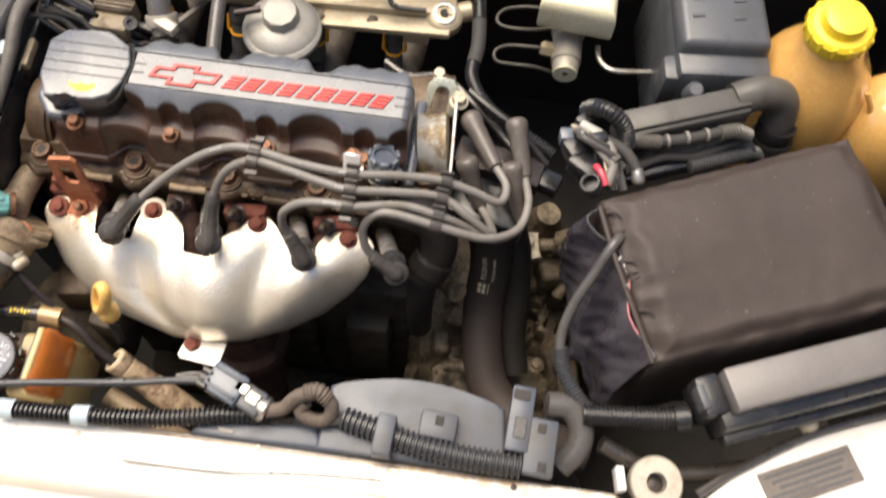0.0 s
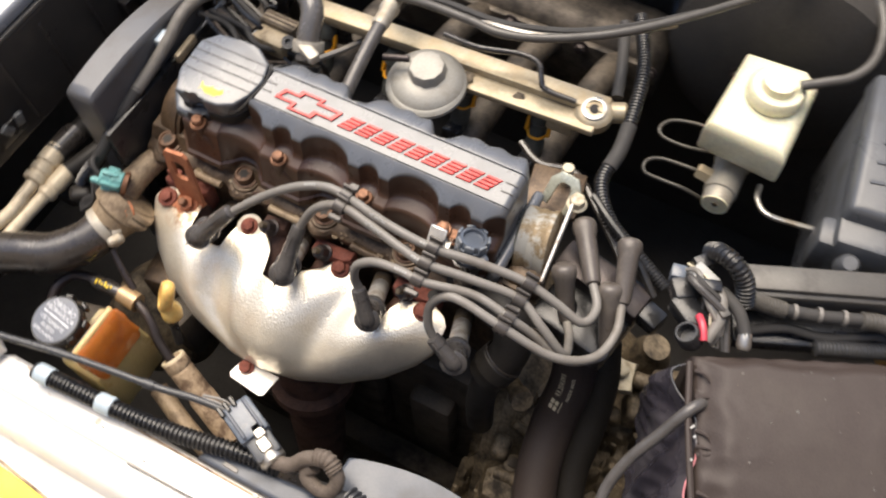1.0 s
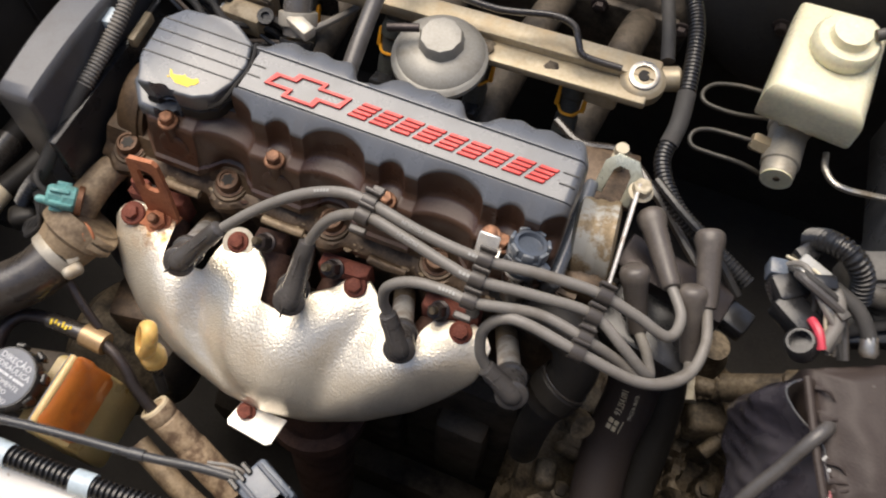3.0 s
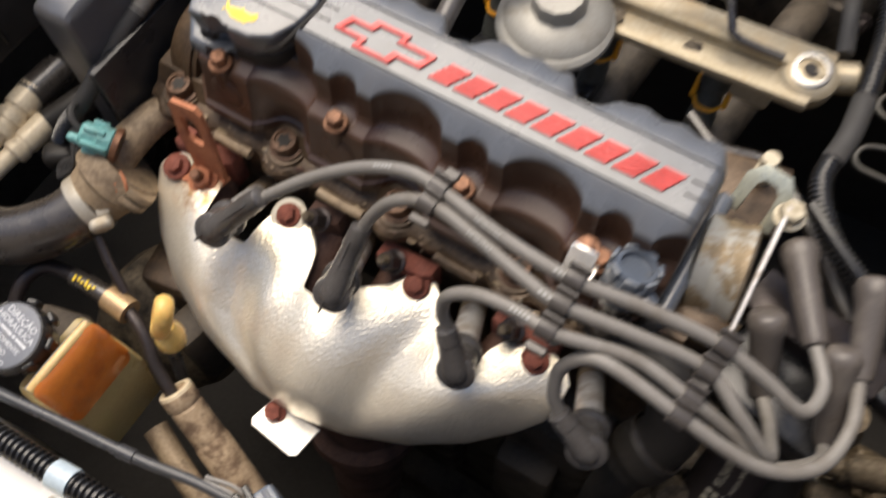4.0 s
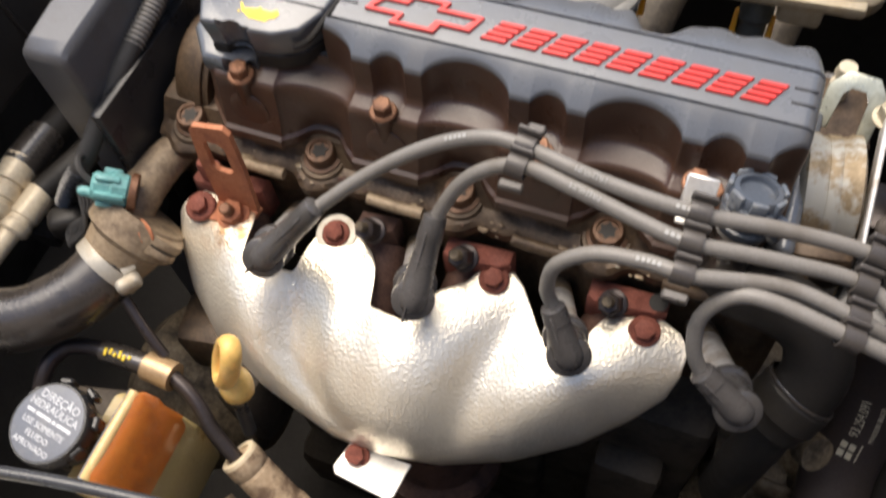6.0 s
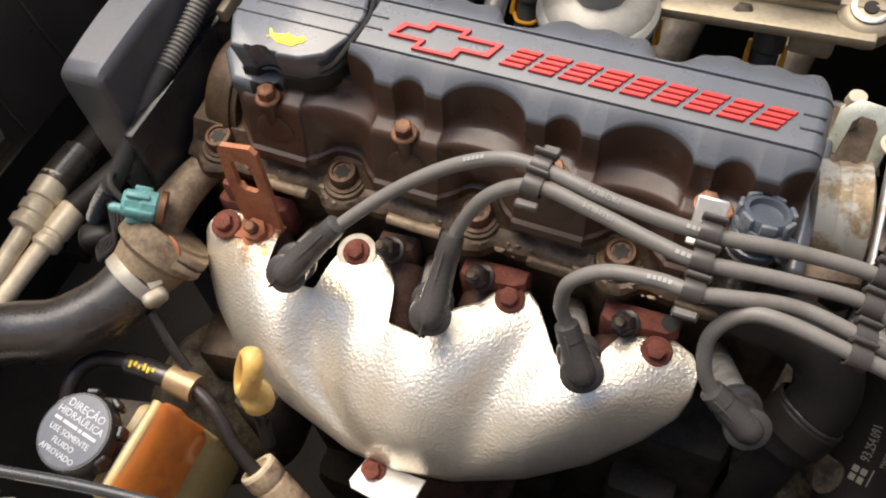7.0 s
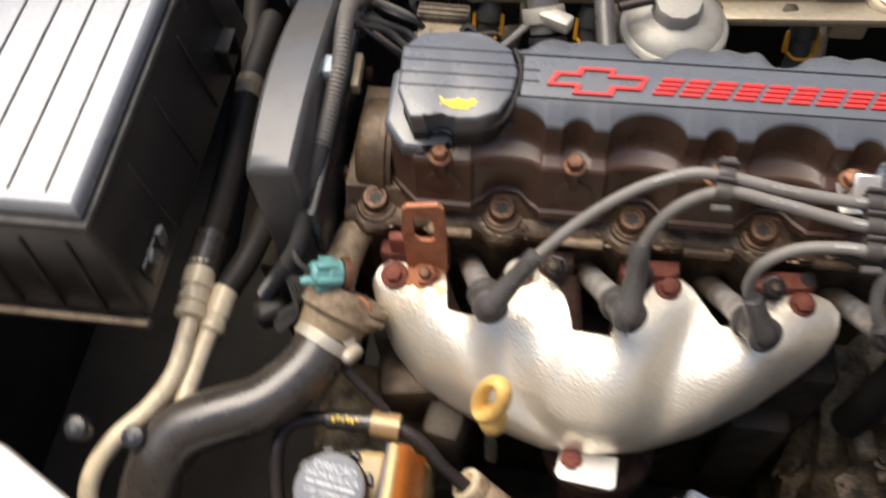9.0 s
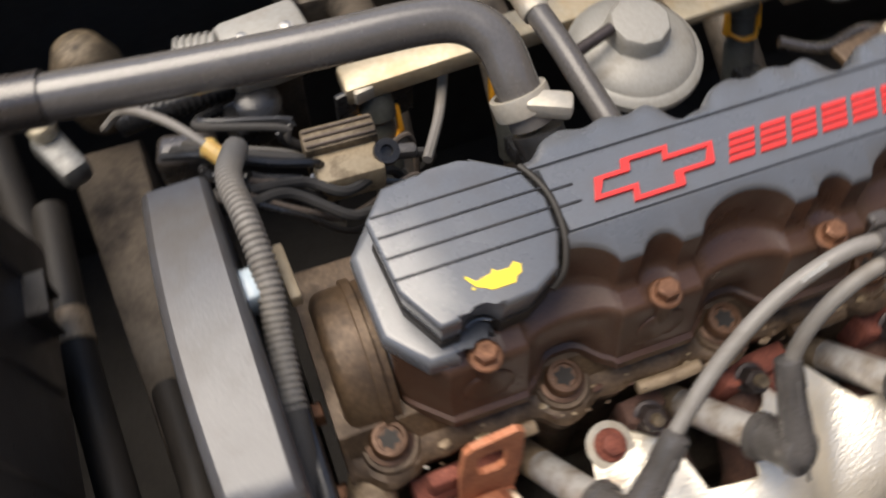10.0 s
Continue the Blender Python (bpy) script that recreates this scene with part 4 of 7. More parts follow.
def shield_at(x, w):
    """The shield's sheet at x, from its upper edge (w = 0) to its lower (1)."""
    yb, zb, yt = table(x, BX, BY), table(x, BX, BZ), table(x, TX, TY)
    top = -0.021
    s0 = max(0.0, min(0.98, (top - yt) / max(0.004, top - yb)))
    a0 = math.asin(s0)
    a = a0 + (math.pi / 2 - a0) * w
    h = 0.7135 - zb
    y = top + (yb - top) * math.sin(a)
    z = zb + h * math.cos(a) ** 0.85 if math.cos(a) > 1e-6 else zb
    v = a / (math.pi / 2)
    swell = math.sin(math.pi * min(1.0, v)) ** 1.2
    xl = table(v, (0.2, 0.45, 0.6, 0.7, 0.85, 1.0), (0.093, 0.097, 0.103, 0.115, 0.143, 0.165))
    xm = table(v, (0.2, 0.5, 0.8), (0.136, 0.140, 0.156))
    xr = table(v, (0.15, 0.33, 0.5, 0.75, 1.0), (0.226, 0.217, 0.211, 0.208, 0.200))
    lump = 0.012 * math.exp(-((x - 0.170) / 0.032) ** 2) + 0.010 * math.exp(-((x - 0.045 - 0.05 * v) / 0.030) ** 2) + 0.011 * math.exp(-((x - 0.285 + 0.05 * v) / 0.034) ** 2) + 0.004 * math.exp(-((x - 0.116 - 0.02 * v) / 0.014) ** 2) * (1 - smoothstep(0.35, 0.75, v))
    dent = 0.0085 * math.exp(-((x - xl) / 0.0165) ** 2) * smoothstep(0.10, 0.5, v) + 0.0015 * math.exp(-((x - xm) / 0.011) ** 2) * (1 - smoothstep(0.4, 0.8, v)) + 0.0075 * math.exp(-((x - xr) / 0.0155) ** 2)
    dent += 0.0025 * math.exp(-((x - 0.276) / 0.018) ** 2) * math.exp(-((v - 0.26) / 0.12) ** 2)
    ripple = 0.0007 * noise.noise((x * 30, v * 3, 2.0))
    out = (lump - dent) * swell + ripple * swell
    edge = 0.006 * math.exp(-((1 - v) / 0.05) ** 2)
    return Vector((x, y - 0.55 * out + edge * 0.4, z + 0.85 * out))


bm = bmesh.new()
rows = []
for i in range(261):
    x = 0.318 * i / 260
    rows.append([bm.verts.new(shield_at(x, j / 70)) for j in range(71)])
for a, b in zip(rows, rows[1:]):
    for k in range(70):
        bm.faces.new((a[k], a[k + 1], b[k + 1], b[k]))
sh = part("sheet", bm, "shield", shield, smooth=80)
sol = sh.modifiers.new("thick", "SOLIDIFY")
sol.thickness, sol.offset = 0.0008, -1
part("mounting_tab", prism([(0.143, -0.128), (0.140, -0.146), (0.143, -0.150), (0.178, -0.154), (0.182, -0.151), (0.184, -0.128)], 0, 0.0016, 0.0005, 1, m=Matrix.Translation((0, -0.002, 0.6105)) @ Matrix.Rotation(radians(-11), 4, "X")), "tab", shield, "bright flat fixing tab")
for (x, y, z), r in (((0.016, -0.040, 0.7145), 0.0098), ((0.105, -0.031, 0.7145), 0.0086), ((0.205, -0.030, 0.7145), 0.0090), ((0.293, -0.034, 0.7145), 0.0090), ((0.151, -0.134, 0.6375), 0.0080)):
    b = part("shield_bolt", hexhead((x, y, z), (0, -0.25, 1), 0.0058, 0.0055, r, flange=0.0022), "rust", shield, "red-brown rusty bolt with washer")
part("washer", ring((0.105, -0.031, 0.7138), (0, -0.25, 1), 0.0125, 0.005, 0.0012), "zinc", shield, "pale washer")

hook = thing("lifting_hook", (0.04, -0.03, 0.715), "orange rusted steel lifting eye bolted to the engine", "lifting eye")
eye_out = [(0.0245, 0.712), (0.052, 0.712), (0.0535, 0.755), (0.0525, 0.785), (0.049, 0.789), (0.0285, 0.785), (0.0255, 0.781), (0.0235, 0.755)]
eye_in = [(0.0355, 0.748), (0.0425, 0.748), (0.0455, 0.751), (0.0455, 0.771), (0.0425, 0.774), (0.0345, 0.774), (0.0315, 0.771), (0.0315, 0.751)]
bm = bmesh.new()
loops = [[bm.verts.new((x, y + (0.0006 * (z - 0.712) / 0.01), z)) for x, z in pts] for y in (-0.0325, -0.0292) for pts in (eye_out, eye_in)]
fo, fi, bo, bi = loops
match = [(0, 1), (1, 2), (2, 3), (3, 4), (4, 5), (5, 6), (6, 7), (7, 0)]
for i, j in match:
    for o, n_ in ((fo, fi), (bo, bi)):
        bm.faces.new((o[i], o[j], n_[j], n_[i]))
    bm.faces.new((fo[i], fo[j], bo[j], bo[i]))
    bm.faces.new((fi[i], fi[j], bi[j], bi[i]))
part("plate", bm, "hook", hook, smooth=20)
part("foot", prism([(0.0245, -0.046), (0.05, -0.046), (0.053, -0.028), (0.0235, -0.028)], 0.711, 0.7145, 0.001), "hook", hook)
part("bolt", hexhead((0.0385, -0.039, 0.7145), (0, -0.2, 1), 0.0078, 0.0065, 0.0105), "hook", hook)
part("stud", turned([(0, 0.004), (0.011, 0.004), (0.012, 0.003)], (0.0385, -0.0395, 0.717), (0, -0.3, 1), 12), "bolt", hook)
part("lug", box((0.019, -0.022, 0.726), (0.016, 0.008, 0.026), 0, 0.003), "rust", hook)


# ---- ignition leads, their plug boots and clips ----
def wrapped(bm, line, r, at, flip=False, up=(0, -0.35, 1)):
    """Lays flat print round a lead or hose: at is how far along it the print's middle lies."""
    run = [0.0]
    for a, b in zip(line, line[1:]):
        run.append(run[-1] + (b - a).length)
    for v in bm.verts:
        x, y = (-v.co.x, -v.co.y) if flip else (v.co.x, v.co.y)
        s = max(0.0, min(run[-1] - 1e-4, at + x))
        k = int(np.searchsorted(run, s)) or 1
        f = (s - run[k - 1]) / (run[k] - run[k - 1])
        p = line[k - 1].lerp(line[k], f)
        w = (line[k] - line[k - 1]).normalized()
        u = Vector(up)
        u = (u - u.dot(w) * w).normalized()
        side = u.cross(w)
        a = y / r
        v.co = p + (r + 0.00012 + v.co.z) * (math.cos(a) * u + math.sin(a) * side)
    return bm


LEADS = [
    ((0.087, -0.0725, 0.747), (0.063, -0.003, 0.680), [(0.097, -0.064, 0.758), (0.106, -0.056, 0.768), (0.137, -0.034, 0.792), (0.168, -0.020, 0.812), (0.197, -0.015, 0.826), (0.219, -0.016, 0.828), (0.257, -0.022, 0.826), (0.299, -0.023, 0.822), (0.338, -0.015, 0.815), (0.375, -0.009, 0.806), (0.404, -0.010, 0.796), (0.428, -0.011, 0.785), (0.433, 0.009, 0.779), (0.421, 0.030, 0.777)], (0.396, 0.072, 0.777)),
    ((0.1745, -0.0695, 0.747), (0.144, 0.002, 0.680), [(0.175, -0.058, 0.757), (0.176, -0.047, 0.768), (0.181, -0.035, 0.787), (0.195, -0.027, 0.810), (0.218, -0.024, 0.824), (0.247, -0.028, 0.823), (0.280, -0.034, 0.820), (0.302, -0.036, 0.818), (0.341, -0.028, 0.810), (0.377, -0.022, 0.800), (0.403, -0.032, 0.790), (0.425, -0.036, 0.770), (0.422, -0.014, 0.752), (0.412, 0.006, 0.742)], (0.397, 0.028, 0.771)),
    ((0.2597, -0.0692, 0.7375), (0.233, 0.000, 0.680), [(0.252, -0.063, 0.750), (0.247, -0.058, 0.762), (0.243, -0.056, 0.775), (0.246, -0.053, 0.795), (0.262, -0.049, 0.808), (0.285, -0.048, 0.812), (0.306, -0.049, 0.813), (0.345, -0.038, 0.806), (0.377, -0.040, 0.800), (0.400, -0.039, 0.785), (0.428, -0.038, 0.765), (0.450, -0.018, 0.752), (0.452, -0.002, 0.742)], (0.438, 0.028, 0.771)),
    ((0.3445, -0.0715, 0.742), (0.319, 0.000, 0.680), [(0.331, -0.0695, 0.751), (0.323, -0.067, 0.760), (0.3165, -0.063, 0.773), (0.315, -0.055, 0.790), (0.325, -0.049, 0.805), (0.342, -0.048, 0.808), (0.378, -0.051, 0.802), (0.420, -0.048, 0.785), (0.447, -0.029, 0.772), (0.455, 0.000, 0.768), (0.449, 0.028, 0.770)], (0.437, 0.068, 0.782)),
]
PRINTS = [((0.115, 0), (0.188, 1), (0.228, 0)), ((0.128, 1), (0.168, 0)), ((0.09, 0),), ()]
for (tip, base, pts, coil_end), marks, reach in zip(LEADS, PRINTS, (1.0, 1.0, 0.66, 0.62)):
    tip, base = Vector(tip), Vector(base)
    lead = thing("ignition_lead", base, "grey rubber ignition lead with dark plug boot", "ignition lead", "ignition leads of the engine")
    line = spline(pts, 0.0025)
    cable = part("cable", tube(pts, 0.0038, 12, 0.0025), "lead", lead)
    up = (Vector(pts[1]) - tip).normalized()
    plug = part("plug_boot", turned([(-0.0078, 0.0008), (-0.0074, 0.0036), (-0.0056, 0.0062), (-0.0028, 0.0078), (0.001, 0.0084)] + [(d * reach, r) for d, r in ((0.0055, 0.0083), (0.012, 0.0078), (0.032, 0.0064), (0.0330, 0.0070), (0.046, 0.0062), (0.0475, 0.0042))], tip - (base - tip).normalized() * 0.0022, up, 24), "boot", lead, "dark grey moulded elbow boot")
    part("seam", box(tip + up * 0.014 * reach + Vector((0, -0.007, 0.0055)), (0.0012, 0.002, 0.05 * reach), axes(up), 0.0004, 1), "boot", plug)
    way = (base - tip).normalized()
    part("end_cap", turned([(0, 0.003), (0.0003, 0.0104), (0.0012, 0.0115), (0.0046, 0.0117), (0.0062, 0.0110), (0.0120, 0.0098)], tip - way * 0.0060, way, 28), "boot", plug)
    part("collar", turned([(0.004, 0.0105), (0.0155, 0.0102), (0.0165, 0.0122), (0.0205, 0.0122), (0.0215, 0.010)], tip, way, 20), "boot", plug)
    reach_ = (base - tip).length
    part("metal_sleeve", turned([(0.018, 0.0086), (reach_ * 0.66, 0.0086), (reach_ * 0.68, 0.0080)], tip, way, 20), "sleeve", lead, "dull steel sleeve over the spark plug")
    part("sleeve_end", turned([(reach_ * 0.66, 0.0080), (reach_ * 0.665, 0.0088), (reach_ - 0.004, 0.0088), (reach_, 0.0076), (reach_ + 0.001, 0.004)], tip, way, 20), "thermo", lead, "rust-tan far end of the sleeve")
    end = Vector(coil_end)
    last = Vector(pts[-1])
    w2 = (end - last).normalized()
    part("coil_boot", turned([(-0.002, 0.0045), (-0.001, 0.0062), (0.003, 0.0072), ((end - last).length - 0.004, 0.0090), ((end - last).length, 0.0104), ((end - last).length + 0.005, 0.0108), ((end - last).length + 0.0085, 0.0098), ((end - last).length + 0.0105, 0.0075), ((end - last).length + 0.0110, 0.004)], last, w2, 24), "coilboot", lead, "grey boot pushed on the ignition coil")
    for at, word in marks:
        if word:
            part("printed_word", wrapped(lettering("PREMIUM", 0.0038, 0.00008), line, 0.00405, at, True), "print", lead, "pale printed word")
        else:
            for k in range(5):
                part("print_bar", wrapped(box((0, 0, 0), (0.0017, 0.0020, 0.0001), 0, 0), line, 0.00405, at + 0.0025 * k, True), "print", lead, "unreadable pale print")


def lead_clip(places, way, label):
    clip = thing("lead_clip", places[0], label, "cable clip", "clips on the ignition leads")
    for k, p in enumerate(places):
        p = Vector(p)
        t = axes(way)
        part("saddle", ring(p - Vector(way).normalized() * 0.0055, way, 0.0058, 0.0016, 0.0095, 18), "clip", clip)
        part("tongue", box(p + Vector((0, 0.0045, 0.0055)), (0.012, 0.006, 0.0025), t @ Matrix.Rotation(radians(90), 4, "Y"), 0.0008, 1), "clip", clip)
    for a, b in zip(places, places[1:]):
        m = (Vector(a) + Vector(b)) / 2
        part("bridge", box(m - Vector((0, 0, 0.003)), (0.010, (Vector(a) - Vector(b)).length, 0.003), 0, 0.001, 1), "clip", clip)
    return clip


c1 = lead_clip([(0.219, -0.0155, 0.828), (0.218, -0.0245, 0.824)], (1, -0.1, -0.05), "grey plastic clip holding two ignition leads")
part("tab", box((0.2205, -0.0065, 0.830), (0.009, 0.006, 0.0035), 0, 0.001, 1), "clip", c1)
part("end_tab", box((0.217, -0.0335, 0.820), (0.012, 0.005, 0.004), 0, 0.001, 1), "clip", c1)
c2 = lead_clip([(0.302, -0.0225, 0.822), (0.302, -0.0355, 0.818), (0.302, -0.0490, 0.813)], (1, 0, -0.08), "grey plastic clip holding three ignition leads")
part("end_tab", box((0.301, -0.0595, 0.809), (0.012, 0.005, 0.004), 0, 0.001, 1), "clip", c2)
lead_clip([(0.380, -0.0085, 0.805), (0.378, -0.0225, 0.800), (0.377, -0.0395, 0.800), (0.376, -0.051, 0.802)], (1, 0, -0.25), "grey plastic comb clip holding four ignition leads")
white = thing("lead_bracket", (0.297, -0.008, 0.80), "pale metal strip bracket for the ignition lead clip", "bracket")
part("strip", box((0.2990, -0.0125, 0.8220), (0.0145, 0.0022, 0.0165), Matrix.Rotation(radians(-42), 4, "X"), 0.0008, 1), "tab", white)
part("stem", box((0.2990, -0.0080, 0.8095), (0.010, 0.0022, 0.024), 0, 0.0008, 1), "tab", white)
part("foot", box((0.299, -0.004, 0.7985), (0.015, 0.022, 0.002), 0, 0.0006, 1), "tab", white)
solo("bracket_bolt", hexhead((0.2965, 0.0030, 0.8075), (0, -0.2, 1), 0.0054, 0.0060, 0.0070), "bolt", "rusty bolt head beside the pale bracket", "bolt")
sensor = thing("temperature_sensor_plug", (0.322, -0.002, 0.76), "slate blue connector on a short pipe beside the cover", "connector")
part("hose_end", turned([(0, 0.011), (0.035, 0.011), (0.038, 0.0122), (0.046, 0.0122)], (0.321, -0.004, 0.75), (0, 0.0, 1)), "rubber", sensor)
lean = Vector((0.08, 0.30, 1)).normalized()
foot_ = Vector((0.322, -0.003, 0.790))
part("plug", turned([(0, 0.0120), (0.003, 0.0136), (0.006, 0.0136), (0.0068, 0.0124), (0.0095, 0.0124), (0.0103, 0.0138), (0.0150, 0.0138), (0.0158, 0.0126), (0.0235, 0.0126), (0.0255, 0.0112), (0.0255, 0.0090), (0.0225, 0.0084), (0.0220, 0.002)], foot_, lean, 28), "glossplug", sensor)
part("band", ring(foot_ + lean * 0.0165, lean, 0.0140, 0.0018, 0.0034), "connector", sensor)
for k in range(7):
    a = 2 * math.pi * k / 7 + 0.2
    turn_ = axes(lean) @ Matrix.Rotation(a, 4, "Z")
    part("latch", box(foot_ + lean * 0.0215 + turn_.to_3x3() @ Vector((0.0126, 0, 0)), (0.0026, 0.0078, 0.0095), turn_, 0.0010, 2), "connector", sensor)
part("spout", box(foot_ + lean * 0.012 + Vector((0.012, -0.006, 0)), (0.012, 0.010, 0.012), -30, 0.002), "glossplug", sensor)

coil = thing("ignition_coil", (0.42, 0.03, 0.70), "black ignition coil pack with four lead towers", "ignition coil")
part("body", box((0.425, 0.035, 0.722), (0.075, 0.085, 0.03), -12, 0.005), "plastic", coil)
part("core", box((0.425, 0.052, 0.741), (0.085, 0.03, 0.022), -12, 0.002), "darksteel", coil)
for p in ((0.409, 0.016, 0.728), (0.448, 0.010, 0.728)):
    part("tower", turned([(0, 0.011), (0.012, 0.0095), (0.016, 0.007)], p, (-0.35, 0.55, 0.8)), "plastic", coil)
part("plug", box((0.466, 0.045, 0.738), (0.04, 0.02, 0.018), -20, 0.003), "plastic", coil)

egr = thing("metal_end_housing", (0.365, 0.07, 0.72), "dull metal cylinder housing with a loop bracket", "engine fitting")
part("cylinder", turned([(0, 0.02), (0.0005, 0.026), (0.003, 0.031), (0.008, 0.031), (0.010, 0.0295), (0.023, 0.0295), (0.025, 0.031), (0.029, 0.031), (0.031, 0.025)], (0.346, 0.052, 0.757), (1, 0.12, 0.1), 32), "brass", egr)
part("band", ring((0.359, 0.0535, 0.758), (1, 0.12, 0.1), 0.0305, 0.002, 0.006), "brass", egr)
part("rough_casting", box((0.364, 0.03, 0.745), (0.035, 0.04, 0.035), 8, 0.008), "head", egr)
loop_plate = [(-0.015, -0.020), (-0.015, 0.003), (-0.008, 0.012), (0.008, 0.012), (0.015, 0.003), (0.015, -0.022), (0.0075, -0.022), (0.0075, 0.0), (0.004, 0.0045), (-0.004, 0.0045), (-0.0075, 0.0), (-0.0075, -0.020)]
part("lifting_eye", prism(loop_plate, 0, 0.0032, 0.0008, 2, m=Matrix.Translation((0.3635, 0.104, 0.779)) @ Matrix.Rotation(radians(-8), 4, "Z") @ Matrix.Rotation(radians(42), 4, "X")), "zincgreen", egr, "greenish zinc lifting loop")
sw = Vector((0.004, -0.074, -0.027))
part("strap", box(Vector((0.3795, 0.053, 0.7785)), (0.0030, 0.010, sw.length), axes(sw, (1, 0, 0)) @ Matrix.Rotation(radians(90), 4, "Z"), 0.0008, 1), "sleeve", egr, "pale flat strap plate")
part("nut", hexhead((0.380, 0.088, 0.786), (0, 0, 1), 0.007, 0.008, 0.009), "paleiron", egr)
part("post", turned([(0, 0.006), (0.02, 0.006), (0.021, 0.004), (0.027, 0.004), (0.028, 0.006), (0.033, 0.005)], (0.357, 0.125, 0.745), (0, 0, 1)), "paleiron", egr)
part("mount_plate", box((0.352, 0.112, 0.752), (0.05, 0.05, 0.006), 10, 0.002), "head", egr)

# coolant hoses at the gearbox end
big = thing("coolant_hose", (0.42, -0.05, 0.50), "thick black coolant hose with pale printing", "hose")
hose_line = [(0.410, 0.040, 0.70), (0.425, 0.022, 0.665), (0.433, 0.003, 0.625), (0.432, -0.030, 0.585), (0.438, -0.075, 0.56), (0.455, -0.115, 0.545), (0.50, -0.150, 0.54), (0.56, -0.16, 0.53)]
part("hose", tube(hose_line, 0.0220, 22, 0.006), "vinyl", big)


hl = spline(hose_line, 0.002)
outw = (-0.10, -0.62, 0.75)
part("number_print", wrapped(lettering("93.254.091", 0.0078, 0.0001, Matrix.Translation((0.010, 0.004, 0))), hl, 0.0221, 0.089, True, outw), "cream", big, "cream part number")
part("origin_print", wrapped(lettering("MADE IN BRAZIL", 0.0042, 0.0001, Matrix.Translation((0.008, -0.0060, 0))), hl, 0.0221, 0.089, True, outw), "cream", big, "cream printing")
for x in (-0.0225, -0.0155):
    part("brand_bar", wrapped(box((x, 0.004, 0), (0.0052, 0.0085, 0.0002), 0, 0), hl, 0.0221, 0.089, True, outw), "cream", big, "cream printed block")
part("rule", wrapped(box((-0.018, -0.0030, 0), (0.014, 0.0007, 0.0002), 0, 0), hl, 0.0221, 0.089, True, outw), "cream", big)
elbow = thing("elbow_hose", (0.37, -0.03, 0.65), "black rubber elbow hose with a clamp", "hose")
part("hose", tube([(0.312, 0.004, 0.730), (0.336, -0.006, 0.741), (0.358, -0.013, 0.746), (0.374, -0.021, 0.741), (0.380, -0.033, 0.727), (0.376, -0.044, 0.713)], 0.0172, 24, 0.004), "hosedull", elbow)
part("socket", turned([(0, 0.0188), (0.0015, 0.0200), (0.014, 0.0200), (0.0155, 0.0188), (0.024, 0.0175)], (0.3765, -0.0420, 0.7155), (-0.42, -0.62, -0.75), 28), "hosedull", elbow, "wider black socket at the hose end")
part("rim", ring((0.3772, -0.0405, 0.7172), (-0.42, -0.62, -0.75), 0.0196, 0.0012, 0.0022), "rubber", elbow, "pale worn rim")
part("lower_hose", tube([(0.371, -0.053, 0.703), (0.368, -0.060, 0.680), (0.366, -0.062, 0.640), (0.366, -0.060, 0.58)], 0.0135, 18, 0.005), "hosedull", elbow)
side = thing("side_hose", (0.47, -0.02, 0.54), "black rubber hose beside the printed coolant hose", "hose")
part("hose", tube([(0.447, 0.040, 0.660), (0.460, 0.014, 0.628), (0.466, -0.020, 0.590), (0.468, -0.055, 0.560), (0.476, -0.085, 0.54)], 0.0150, 18, 0.005), "hosedull", side)


# ---- battery corner ----
battery = thing("battery_cover", (0.645, -0.02, 0.55), "dark brown vinyl battery cover, creased and dusty", "battery cover")
bm = bmesh.new()
pts_top = [(0.517, -0.002), (0.735, 0.094), (0.80, -0.045), (0.572, -0.136)]
n = 88


def quad(u, v, q):
    a, b, c_, d = [Vector((*p, 0)) for p in q]
    return a.lerp(b, u).lerp(d.lerp(c_, u), v)


def top_height(p, u, v):
    """The sagging, wrinkled top of the vinyl cover."""
    e = min(u, v, 1 - u, 1 - v)
    rim = 1 - smoothstep(0, 0.10, e + 0.02 * noise.noise((p.x * 30, p.y * 30, 2.0)))
    edge = 1 - smoothstep(0.0, 0.16, u)
    crease = 1 - abs(noise.noise((p.x * 26 + 3 * p.y, p.y * 40, 6.0)))
    sag = 0.0020 * noise.noise((p.x * 12, p.y * 12, 0.3)) + 0.00025 * noise.noise((p.x * 60, p.y * 60, 1.0)) + 0.0032 * rim * noise.noise((p.x * 45, p.y * 45, 4.0)) + 0.0035 * edge * noise.noise((p.x * 55, p.y * 75, 9.0)) + 0.0002 * crease ** 6
    return 0.807 - 0.010 * rim ** 1.6 + sag - 0.014 * smoothstep(0.3, 1.0, v)


grid = []
for i in range(n + 1):
    row = []
    for j in range(n + 1):
        p = quad(i / n, j / n, pts_top)
        row.append(bm.verts.new((p.x, p.y, top_height(p, i / n, j / n))))
    grid.append(row)
for i in range(n):
    for j in range(n):
        bm.faces.new((grid[i][j], grid[i + 1][j], grid[i + 1][j + 1], grid[i][j + 1]))
border = [grid[i][0] for i in range(n)] + [grid[n][j] for j in range(n)] + [grid[i][n] for i in range(n, 0, -1)] + [grid[0][j] for j in range(n, 0, -1)]
cen = Vector((0.655, -0.02, 0))
prev = border
